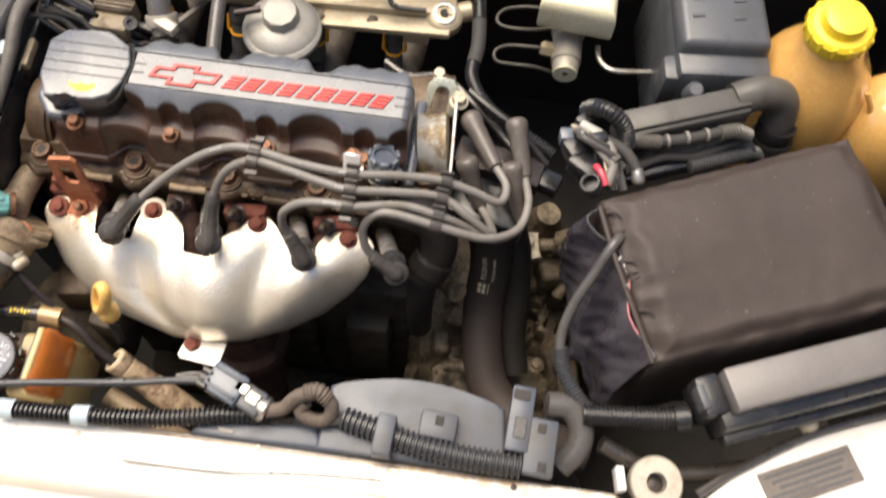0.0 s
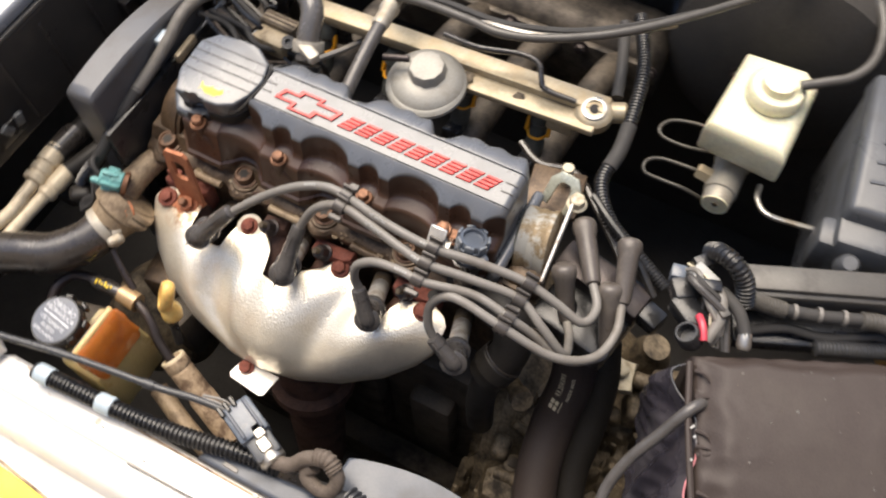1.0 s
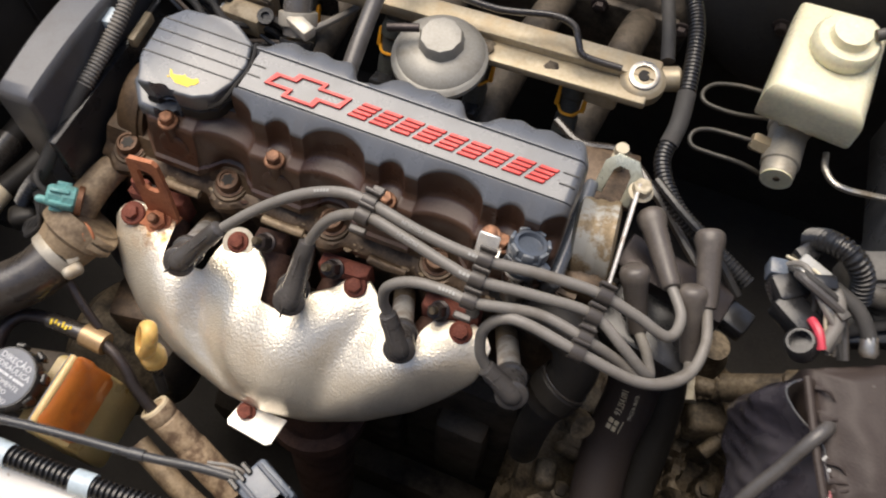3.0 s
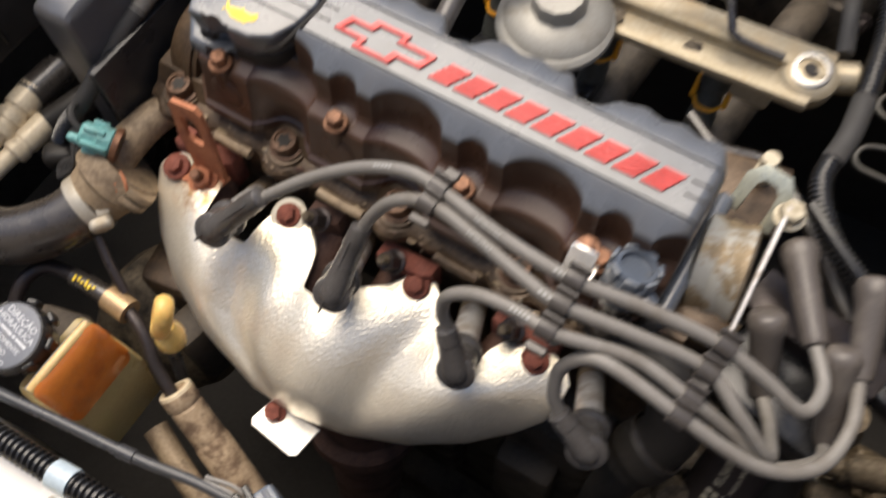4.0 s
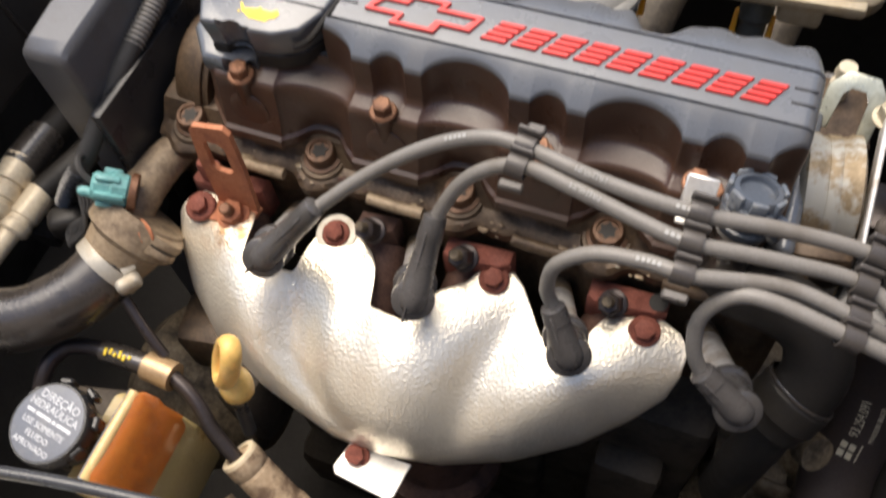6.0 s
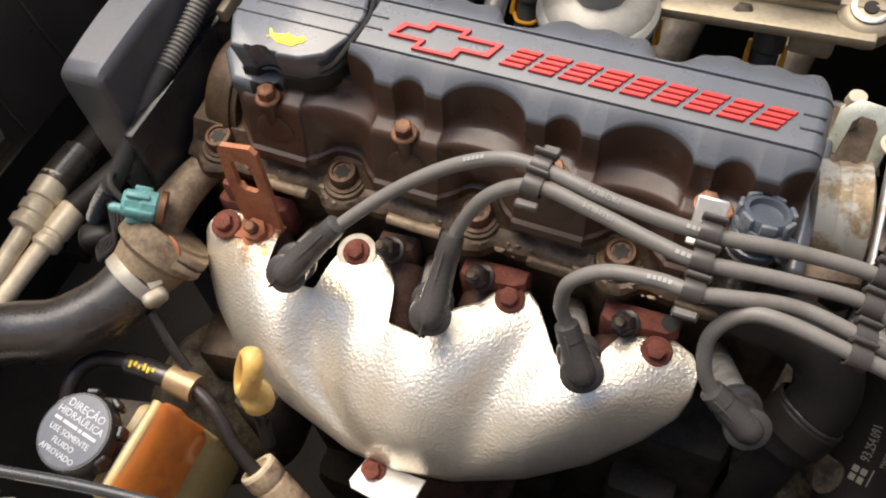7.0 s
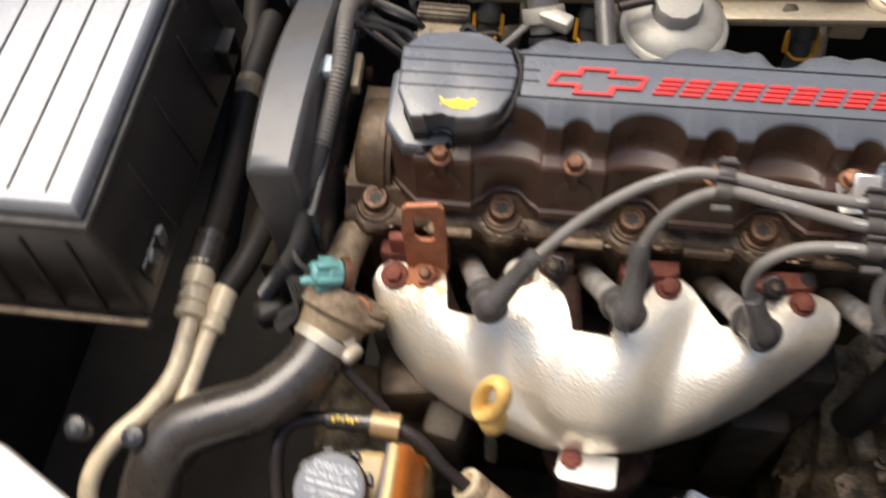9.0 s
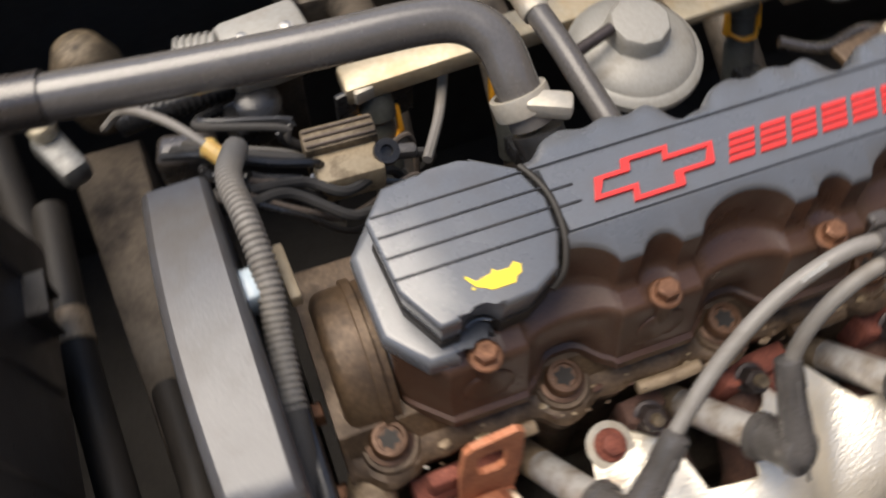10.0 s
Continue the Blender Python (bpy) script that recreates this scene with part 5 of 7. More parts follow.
for d, grow in ((0.004, 0.0035), (0.012, 0.0055), (0.025, 0.006), (0.05, 0.005), (0.08, 0.003), (0.11, 0.001), (0.15, -0.002), (0.20, -0.004)):
    cur = []
    for v0 in border:
        o = (Vector((v0.co.x, v0.co.y, 0)) - cen).normalized()
        w = min(0.07, 0.004 + d) / 0.07 * 0.008 * noise.noise((v0.co.x * 34, v0.co.y * 34, d * 14)) + 0.002 * noise.noise((v0.co.x * 70, v0.co.y * 70, d * 30))
        cur.append(bm.verts.new((v0.co.x + o.x * (grow + w), v0.co.y + o.y * (grow + w), v0.co.z - d)))
    for k in range(len(border)):
        bm.faces.new((prev[k], cur[k], cur[(k + 1) % len(border)], prev[(k + 1) % len(border)]))
    prev = cur
part("vinyl", bm, "vinyl", battery, smooth=60)
part("seam", tube([(0.514, -0.01, 0.80), (0.53, -0.055, 0.797), (0.55, -0.10, 0.79), (0.568, -0.138, 0.782)], 0.0026, 8, 0.004), "vinyl", battery, "rolled edge seam")


def gap(u):
    """How far the side film stands off the seam: an open pocket, a stitch, then a long slit."""
    pocket = 0.0165 * smoothstep(0.0, 0.05, u) * (1 - smoothstep(0.10, 0.34, u)) + 0.004 * (1 - smoothstep(0.0, 0.05, u))
    return pocket + 0.0085 * smoothstep(0.48, 0.70, u) * (1 - smoothstep(0.78, 0.97, u)) + 0.0008 * noise.noise((u * 22, 1.3, 0.4))


bm = bmesh.new()
film = []
for i in range(81):
    u = i / 80
    seam_p = Vector((0.518, -0.008, 0.7985)).lerp(Vector((0.569, -0.136, 0.7865)), u)
    top = seam_p + Vector((-1.0, -0.28, -0.10)) * gap(u)
    foot = Vector((0.497, 0.000, 0.69)).lerp(Vector((0.545, -0.160, 0.680)), u) + Vector((-0.010, 0, 0)) * math.sin(math.pi * u)
    row = []
    for j in range(49):
        v = j / 48
        p = top.lerp(foot, v) + Vector((-0.007, -0.002, 0)) * math.sin(math.pi * v)
        fold = 0.0065 * noise.noise((u * 5.5, v * 2.2, 3.1)) + 0.0032 * noise.noise((u * 15 + v * 5, v * 4.5, 7.7)) + 0.005 * math.exp(-((u - 0.42 - 0.25 * v) / 0.05) ** 2) - 0.004 * math.exp(-((u - 0.52 - 0.2 * v) / 0.05) ** 2) + 0.004 * math.exp(-((u - 0.80 + 0.15 * v) / 0.04) ** 2)
        row.append(bm.verts.new(p + Vector((-0.9, -0.3, 0.2)) * fold * min(1, 3.0 * v)))
    film.append(row)
rim_line = [row[0].co.copy() for row in film]
for a, b in zip(film, film[1:]):
    for k in range(48):
        bm.faces.new((a[k], a[k + 1], b[k + 1], b[k]))
fm = part("side_film", bm, "sidefilm", battery, "creased shiny black side film", smooth=70)
fm.modifiers.new("thick", "SOLIDIFY").thickness = 0.0012
part("pocket_rim", tube(rim_line[2:32:3], 0.0006, 6), "greyplastic", battery, "worn pale rim of the open pocket")
part("pink_thread", tube(rim_line[40:68:3], 0.0009, 6), "pink", battery, "pink thread showing at the slit")
for k in range(7):
    u = 0.05 + 0.10 * k + 0.05 * math.sin(k * 2.3)
    p = Vector((0.521, -0.007, 0.8015)).lerp(Vector((0.572, -0.135, 0.7885)), u)
    part("pucker", tube([p + Vector((-0.003, -0.001, -0.002)), p + Vector((0.004, 0.002 * (k % 3 - 1), 0.0012)), p + Vector((0.010, 0.006 * (k % 3 - 1), -0.0006))], 0.0014, 8, 0.002, ends=(0.0020, 0.0004)), "vinyl", battery, "pucker in the vinyl along the seam")
for p, w in (((0.533, -0.058, 0.803), 0.004), ((0.537, -0.064, 0.8025), 0.0025), ((0.541, -0.080, 0.7995), 0.002)):
    part("scuff", box(p, (w, 0.0016, 0.0006), 60, 0.0002, 1), "print", battery, "pale scuff")
for k in range(46):
    u, v = random.uniform(0.06, 0.95), random.uniform(0.06, 0.95)
    p = quad(u, v, pts_top)
    z = top_height(p, u, v)
    d = 0.0005 + 0.0010 * random.random() ** 3
    part("speck", turned([(0, d), (0.00025, d * 0.8), (0.0003, d * 0.3)], (p.x, p.y, z + 0.0001), (0, 0, 1), 7), ("knot", "dustyblack", "coilboot")[k % 3], battery, "speck of dust")
terminal = thing("battery_terminal_cable", (0.52, -0.05, 0.70), "grey battery cable with a corrugated sleeve and black cap", "cable")
part("cable", tube([(0.540, -0.026, 0.780), (0.535, -0.034, 0.795), (0.527, -0.046, 0.800), (0.5155, -0.067, 0.784), (0.5025, -0.090, 0.764), (0.4965, -0.115, 0.746), (0.503, -0.140, 0.734), (0.520, -0.162, 0.724), (0.536, -0.172, 0.720)], 0.0046, 10), "boot", terminal)
part("conduit", tube([(0.4970, -0.122, 0.743), (0.503, -0.140, 0.734), (0.520, -0.162, 0.724), (0.536, -0.172, 0.720)], 0.0060, 12, ribs=0.0014, pitch=0.0034), "fuse", terminal)
part("cap", turned([(0, 0.010), (0.012, 0.010), (0.014, 0.0085), (0.014, 0.007), (0.006, 0.0065)], (0.509, 0.010, 0.795), (-0.4, -0.1, 0.8)), "plastic", terminal)

relay = thing("relay_box", (0.70, -0.125, 0.72), "grey long lidded relay box", "relay box")
part("lid", box((0.715, -0.120, 0.782), (0.185, 0.036, 0.020), 22, 0.003), "relaylid", relay, "smooth grey lid")
part("body", box((0.712, -0.128, 0.750), (0.19, 0.042, 0.045), 22, 0.003), "plastic", relay)
part("end_latch", box((0.619, -0.156, 0.758), (0.022, 0.034, 0.04), 22, 0.004), "plastic", relay)
part("latch_tab", box((0.611, -0.160, 0.772), (0.007, 0.02, 0.018), 22, 0.0015), "greyplastic", relay)
part("side_rail", box((0.72, -0.149, 0.742), (0.18, 0.012, 0.016), 22, 0.003), "plastic", relay)
conduit_r = thing("cable_conduit", (0.57, -0.17, 0.72), "black corrugated conduit feeding the relay box", "conduit")
part("conduit", tube([(0.523, -0.174, 0.728), (0.55, -0.173, 0.732), (0.585, -0.171, 0.738), (0.61, -0.168, 0.742)], 0.0082, 14, ribs=0.0016, pitch=0.0034), "plastic", conduit_r)
part("sleeve", turned([(0, 0.011), (0.012, 0.0115), (0.014, 0.009)], (0.598, -0.170, 0.740), (1, 0.2, 0.1)), "plastic", conduit_r)
solo("rubber_pipe", tube([(0.545, -0.19, 0.70), (0.60, -0.205, 0.69), (0.68, -0.19, 0.685), (0.76, -0.15, 0.685)], 0.008, 12), "rubber", "black rubber pipe running under the relay box", "hose")
solo("lamp_bulb_socket", turned([(0, 0.009), (0.008, 0.009), (0.010, 0.007), (0.013, 0.004)], (0.72, -0.150, 0.715), (0, -0.4, 1)), "alu", "small pale socket behind the headlamp", "socket")

fuse = thing("fuse_box", (0.615, 0.235, 0.62), "dusty slate-grey fuse box with unreadable moulded lid", "fuse box")
Rf = 6
part("body", box((0.620, 0.242, 0.715), (0.091, 0.175, 0.15), Rf, 0.008), "fusegrey", fuse)
part("lid", box((0.618, 0.258, 0.790), (0.091, 0.165, 0.03), Rf, 0.007, 3, 0.94), "fusegrey", fuse)
part("front_step", box((0.614, 0.170, 0.755), (0.087, 0.030, 0.05), Rf, 0.006), "fusegrey", fuse)
part("latch", turned([(0, 0.010), (0.014, 0.009), (0.018, 0.006)], (0.602, 0.146, 0.765), (0, -0.3, 1)), "fusegrey", fuse)
for r in range(2):
    for k in range(4):
        p = Vector((0.597 + 0.040 * r, 0.21 + 0.022 * k + 0.003 * r, 0.8056))
        part("moulded_mark", box(p, (0.012, 0.004, 0.0012), Rf + 8, 0.0003, 1), "fusegrey", fuse, "unreadable moulded mark")

duct = thing("cable_duct", (0.60, 0.10, 0.74), "black plastic cable duct with an elbow end", "cable duct")
part("channel", box((0.587, 0.104, 0.780), (0.128, 0.028, 0.028), 22.5, 0.003), "dustyblack", duct)
part("lid", box((0.587, 0.105, 0.796), (0.126, 0.022, 0.006), 22.5, 0.0015), "dustyblack", duct)
part("lower_tray", box((0.598, 0.079, 0.758), (0.136, 0.030, 0.016), 22.5, 0.004), "plastic", duct)
for k in range(4):
    part("tray_clip", box((0.555 + 0.030 * k, 0.056 + 0.0125 * k, 0.766), (0.010, 0.006, 0.014), 22.5 + 9 * (k % 2), 0.0015), "fuse", duct)
part("tray_wire", tube([(0.540, 0.046, 0.770), (0.572, 0.064, 0.774), (0.605, 0.074, 0.769), (0.650, 0.098, 0.772)], 0.0042, 10), "tape_black", duct)
part("tray_conduit", tube([(0.600, 0.062, 0.768), (0.630, 0.076, 0.766), (0.662, 0.094, 0.757), (0.676, 0.104, 0.735)], 0.0060, 14, ribs=0.0012, pitch=0.003), "fuse", duct)
part("elbow", tube([(0.635, 0.129, 0.787), (0.662, 0.140, 0.790), (0.684, 0.144, 0.778), (0.691, 0.136, 0.745), (0.690, 0.128, 0.70)], 0.0165, 18, 0.005), "dustyblack", duct, "smooth elbow")
part("elbow_cuff", ring((0.691, 0.1345, 0.752), (0, -0.25, -1), 0.0190, 0.003, 0.010), "plastic", duct)
part("elbow_cuff", ring((0.691, 0.131, 0.736), (0, -0.25, -1), 0.0215, 0.005, 0.022), "plastic", duct)
part("conduit", tube([(0.530, 0.060, 0.806), (0.545, 0.064, 0.796), (0.565, 0.070, 0.790)], 0.0060, 14, ribs=0.0012, pitch=0.003), "dustyblack", duct)
part("taped_wire", tube([(0.560, 0.069, 0.790), (0.59, 0.078, 0.788), (0.625, 0.092, 0.787)], 0.0055, 12), "tape_black", duct)
part("conduit", tube([(0.622, 0.090, 0.788), (0.638, 0.096, 0.786), (0.652, 0.100, 0.776)], 0.0062, 14, ribs=0.0012, pitch=0.003), "dustyblack", duct)
for k in range(3):
    part("tie", ring((0.572 + 0.018 * k, 0.0725 + 0.0062 * k, 0.789), (0.9, 0.3, 0), 0.0064, 0.001, 0.003, 16), "lead", duct)
part("groove", box((0.583, 0.0905, 0.784), (0.12, 0.0016, 0.003), 22.5, 0.0005, 1), "plastic", duct)
plugs = thing("wiring_plug_cluster", (0.51, 0.05, 0.76), "cluster of black plugs, white tape and taped wires", "connector")
part("conduit", tube([(0.497, 0.088, 0.80), (0.502, 0.076, 0.822), (0.515, 0.068, 0.828), (0.528, 0.062, 0.818), (0.535, 0.055, 0.80)], 0.0066, 14, ribs=0.0014, pitch=0.0034), "plastic", plugs)
part("plug", box((0.490, 0.046, 0.798), (0.022, 0.020, 0.018), 35, 0.003), "plastic", plugs)
part("plug", box((0.500, 0.030, 0.796), (0.03, 0.02, 0.018), -35, 0.003), "plastic", plugs)
part("white_tape", box((0.500, 0.058, 0.814), (0.022, 0.008, 0.006), -25, 0.002), "print", plugs, "scrap of white tape")
part("wire", tube([(0.505, 0.055, 0.812), (0.517, 0.042, 0.814), (0.522, 0.028, 0.808), (0.519, 0.012, 0.80)], 0.0048, 10), "lead", plugs)
part("wire", tube([(0.515, 0.052, 0.81), (0.532, 0.040, 0.812), (0.543, 0.026, 0.808), (0.546, 0.018, 0.804)], 0.005, 10), "tape_black", plugs)
part("foil_end", turned([(0, 0.0052), (0.010, 0.006), (0.013, 0.004)], (0.543, 0.027, 0.808), (0.2, -0.8, -0.3), 12), "steel", plugs)
part("red_wire", tube([(0.507, 0.026, 0.806), (0.512, 0.018, 0.809), (0.517, 0.008, 0.806)], 0.003, 8), "redplastic", plugs, "red insulated wire")
for k, (m_, r_) in enumerate((("lead", 0.0022), ("cream", 0.0014), ("tape_black", 0.003), ("lead", 0.0018), ("steel", 0.0012), ("tape_black", 0.0026), ("cream", 0.0012), ("boot", 0.003))):
    a_, b_ = random.uniform(-0.008, 0.008), random.uniform(-0.006, 0.006)
    part("tangled_wire", tube([(0.486 + a_, 0.064 + b_, 0.802), (0.497 + b_, 0.052 - a_, 0.818 + 0.4 * a_), (0.511 + a_, 0.040 + b_, 0.815), (0.520 - b_, 0.026 + a_, 0.806), (0.528 + a_, 0.014, 0.792)], r_, 8), m_, plugs)
for p_, s_, a_, m_ in (((0.506, 0.047, 0.818), (0.016, 0.010, 0.008), 20, "plastic"), ((0.494, 0.070, 0.808), (0.014, 0.012, 0.010), 50, "plastic"), ((0.521, 0.034, 0.812), (0.012, 0.008, 0.008), -40, "dustyblack"), ((0.480, 0.056, 0.800), (0.012, 0.012, 0.014), 10, "connector")):
    part("small_plug", box(p_, s_, a_, 0.0015), m_, plugs)
for k in range(5):
    part("loose_wire", tube([(0.485 + 0.004 * k, 0.06, 0.80), (0.49 + 0.006 * k, 0.05 - 0.003 * k, 0.815), (0.505 + 0.005 * k, 0.04, 0.81 - 0.003 * k), (0.51 + 0.006 * k, 0.02, 0.79)], 0.0017, 6), "tape_black", plugs)

tank = thing("coolant_tank", (0.745, 0.17, 0.62), "amber stained coolant expansion tank with yellow cap", "coolant tank")
part("body", turned([(0, 0.05), (0.004, 0.058), (0.02, 0.062), (0.10, 0.063), (0.135, 0.060), (0.16, 0.050), (0.18, 0.038), (0.192, 0.031), (0.205, 0.029)], (0.728, 0.195, 0.62), (-0.03, -0.02, 1), 40), "tank", tank)
part("seam", tube([(0.775, 0.148, 0.64), (0.779, 0.150, 0.72), (0.776, 0.152, 0.765), (0.765, 0.160, 0.785)], 0.003, 8), "tank", tank)
part("side_lobe", turned([(0, 0.045), (0.006, 0.052), (0.10, 0.054), (0.13, 0.050), (0.155, 0.036), (0.165, 0.015)], (0.812, 0.165, 0.62), (0, 0, 1), 36), "tank", tank)
cp = part("cap", turned([(0, 0.029), (0.004, 0.0305), (0.015, 0.0305), (0.019, 0.027), (0.020, 0.021), (0.030, 0.019), (0.0315, 0.012)], (0.719, 0.192, 0.822), (-0.05, -0.1, 1), 32), "tankcap", tank, "bright yellow screw cap")
for k in range(14):
    a = 2 * math.pi * k / 14
    part("grip", box((0.719 + 0.0305 * math.cos(a), 0.192 + 0.0305 * math.sin(a), 0.831), (0.003, 0.005, 0.012), math.degrees(a), 0.001, 1), "tankcap", cp)

# brake master cylinder and its reservoir
brake = thing("brake_master_cylinder", (0.487, 0.27, 0.64), "milky brake fluid reservoir on a metal master cylinder", "brake cylinder")
part("reservoir", prism([(0.447, 0.240), (0.527, 0.233), (0.530, 0.332), (0.515, 0.347), (0.455, 0.344)], 0.716, 0.765, 0.014, 5), "reservoir", brake, "milky plastic reservoir")
part("neck", box((0.487, 0.27, 0.708), (0.03, 0.03, 0.02), 0, 0.004), "reservoir", brake)
cp = part("cap", turned([(0, 0.025), (0.004, 0.027), (0.012, 0.027), (0.016, 0.024), (0.016, 0.016), (0.024, 0.015), (0.025, 0.008)], (0.494, 0.296, 0.764), (0, 0, 1), 28), "reservoir", brake, "cream screw cap")
part("plug_wire", tube([(0.512, 0.300, 0.786), (0.530, 0.310, 0.790), (0.550, 0.325, 0.792), (0.562, 0.350, 0.795), (0.560, 0.385, 0.800), (0.545, 0.420, 0.805)], 0.0048, 10), "dustyblack", cp, "grey sensor hose from the cap")
part("cylinder", turned([(0, 0.0135), (0.003, 0.0145), (0.012, 0.0145), (0.013, 0.0165), (0.05, 0.0165), (0.052, 0.019), (0.16, 0.019)], (0.486, 0.212, 0.688), (0, 1, 0.02), 28), "zinc", brake, "cast metal cylinder")
part("outlet", hexhead((0.474, 0.238, 0.690), (-1, 0, 0.15), 0.0085, 0.016, 0.010), "rail", brake)
part("end_plug", turned([(0, 0.0125), (0.0015, 0.0135), (0.003, 0.0135)], (0.486, 0.2125, 0.688), (0, -1, 0), 24), "reservoir", brake, "cream end plug")
part("end_mark", turned([(0, 0.003), (0.001, 0.003)], (0.486, 0.2095, 0.690), (0, -1, 0), 10), "gearbox", brake)
part("brake_pipe", tube([(0.458, 0.238, 0.692), (0.440, 0.238, 0.691), (0.422, 0.237, 0.69), (0.410, 0.231, 0.69), (0.407, 0.222, 0.689), (0.412, 0.215, 0.688), (0.428, 0.214, 0.688), (0.455, 0.2155, 0.686), (0.485, 0.222, 0.668)], 0.0022, 10), "brakepipe", brake)
part("brake_pipe", tube([(0.475, 0.295, 0.69), (0.450, 0.295, 0.69), (0.431, 0.293, 0.69), (0.412, 0.286, 0.69), (0.405, 0.273, 0.69), (0.412, 0.263, 0.69), (0.438, 0.262, 0.69), (0.472, 0.271, 0.688)], 0.0022, 10), "brakepipe", brake)
part("brake_pipe", tube([(0.518, 0.243, 0.70), (0.521, 0.226, 0.70), (0.537, 0.214, 0.70), (0.582, 0.219, 0.70)], 0.003, 8), "steel", brake)
servo = thing("brake_servo", (0.487, 0.40, 0.57), "black round brake servo against the firewall", "brake servo")
part("shell", turned([(0, 0.05), (0.008, 0.10), (0.02, 0.118), (0.05, 0.122), (0.06, 0.124), (0.075, 0.122), (0.10, 0.09)], (0.487, 0.37, 0.70), (0, 1, 0), 56), "lining", servo)
part("rim", ring((0.487, 0.425, 0.70), (0, 1, 0), 0.128, 0.006, 0.010, 64), "glossplug", servo, "glossy crimped rim")
for k in (-1, 1):
    part("stud", hexhead((0.487 + 0.034 * k, 0.368, 0.70), (0, -1, 0), 0.006, 0.007, 0.009), "darksteel", servo)


# ---- along the front panel ----
shroud = thing("fan_shroud", (0.33, -0.21, 0.55), "slate grey plastic fan shroud with brackets", "fan shroud")
arc = [(0.306 + 0.15 * k / 16, -0.188 + 0.022 * math.sin(math.pi * (0.12 + 0.76 * k / 16))) for k in range(17)]
part("hood", prism([(0.302, -0.236), *arc, (0.462, -0.236)], 0.722, 0.733, 0.0035, 3), "shroud", shroud, "curved slate grey hood")
part("skirt", prism([(0.306, -0.196), *[(x, y - 0.003) for x, y in arc], (0.456, -0.196)], 0.52, 0.727, 0.002), "plastic", shroud)
part("left_frame", prism([(0.196, -0.237), (0.200, -0.227), (0.215, -0.2225), (0.30, -0.216), (0.31, -0.236)], 0.716, 0.731, 0.004, 3), "shroud", shroud)
part("slot", box((0.226, -0.2305, 0.7312), (0.014, 0.004, 0.0012), -3, 0.0004, 1), "rubber", shroud)
part("bracket", box((0.4015, -0.2045, 0.742), (0.031, 0.023, 0.007), -3, 0.002), "shroud", shroud)
part("bracket", box((0.487, -0.211, 0.741), (0.026, 0.047, 0.012), -3, 0.002), "shroud", shroud)
for p, s in (((0.4685, -0.190, 0.741), (0.020, 0.056, 0.014)), ((0.3585, -0.220, 0.744), (0.016, 0.034, 0.022))):
    part("clip_post", box(p, s, -3, 0.002), "shroud", shroud)
for p in ((0.402, -0.201, 0.746), (0.487, -0.196, 0.7475), (0.489, -0.228, 0.7475)):
    part("hole", box(p, (0.007, 0.008, 0.0012), -3, 0.0005, 1), "lining", shroud)
part("notch", box((0.468, -0.170, 0.7485), (0.014, 0.009, 0.0012), -3, 0.0005, 1), "lining", shroud)
part("post_slot", box((0.4685, -0.198, 0.7485), (0.010, 0.018, 0.0012), -3, 0.0005, 1), "plastic", shroud, "dark slot in the post")
part("inner_ring", turned([(0, 0.165), (0.004, 0.17), (0.03, 0.17), (0.034, 0.165)], (0.38, -0.235, 0.56), (0, 1, 0), 48), "plastic", shroud)

conduit = thing("front_conduit", (0.12, -0.236, 0.727), "black corrugated conduit taped along the front panel", "conduit")
part("conduit", tube([(0.035, -0.240, 0.738), (0.075, -0.238, 0.738), (0.125, -0.235, 0.738), (0.175, -0.229, 0.738), (0.225, -0.219, 0.737), (0.262, -0.2135, 0.733)], 0.0056, 14, ribs=0.0022, pitch=0.0040), "plastic", conduit)
for p, w in (((0.046, -0.2395, 0.738), (1, 0.03, 0)), ((0.108, -0.2362, 0.738), (1, 0.1, 0))):
    p, w = Vector(p), Vector(w).normalized()
    part("tape", ring(p - w * 0.007, w, 0.0085, 0.0015, 0.014), "tape", conduit, "wrap of pale blue tape")
conduit_m = thing("middle_conduit", (0.40, -0.22, 0.727), "thick black corrugated conduit beside the fan shroud", "conduit")
part("conduit", tube([(0.322, -0.209, 0.740), (0.345, -0.214, 0.741), (0.385, -0.2225, 0.741), (0.43, -0.227, 0.740), (0.472, -0.228, 0.739)], 0.0080, 16, ribs=0.0027, pitch=0.0048), "fuse", conduit_m)
o2wire = thing("sensor_cable", (0.1, -0.21, 0.735), "thin grey sensor cable running to a plug", "cable")
part("cable", tube([(-0.055, -0.240, 0.748), (0.0, -0.229, 0.747), (0.045, -0.220, 0.747), (0.09, -0.213, 0.747), (0.14, -0.206, 0.747), (0.175, -0.199, 0.746), (0.208, -0.195, 0.745)], 0.0031, 10), "fuse", o2wire)
part("joint", tube([(0.128, -0.2078, 0.747), (0.138, -0.2062, 0.747)], 0.0040, 10), "fuse", o2wire)
for k in range(3):
    part("strand", tube([(0.178, -0.199 + 0.0025 * k, 0.7465), (0.195, -0.197 + 0.0035 * k, 0.747), (0.210, -0.198 + 0.003 * k, 0.745)], 0.0013, 6), "lead", o2wire)
plug = thing("sensor_plug", (0.235, -0.202, 0.733), "slate grey sensor plug with a metal clip", "connector")
w = Vector((0.046, -0.020, -0.006))
T0 = Matrix.Rotation(math.atan2(w.y, w.x), 4, "Z")
part("socket", box((0.222, -0.1965, 0.746), (0.034, 0.026, 0.020), T0, 0.003), "connector", plug)
part("shell", box((0.243, -0.2055, 0.743), (0.028, 0.022, 0.018), T0, 0.003), "greyplastic", plug)
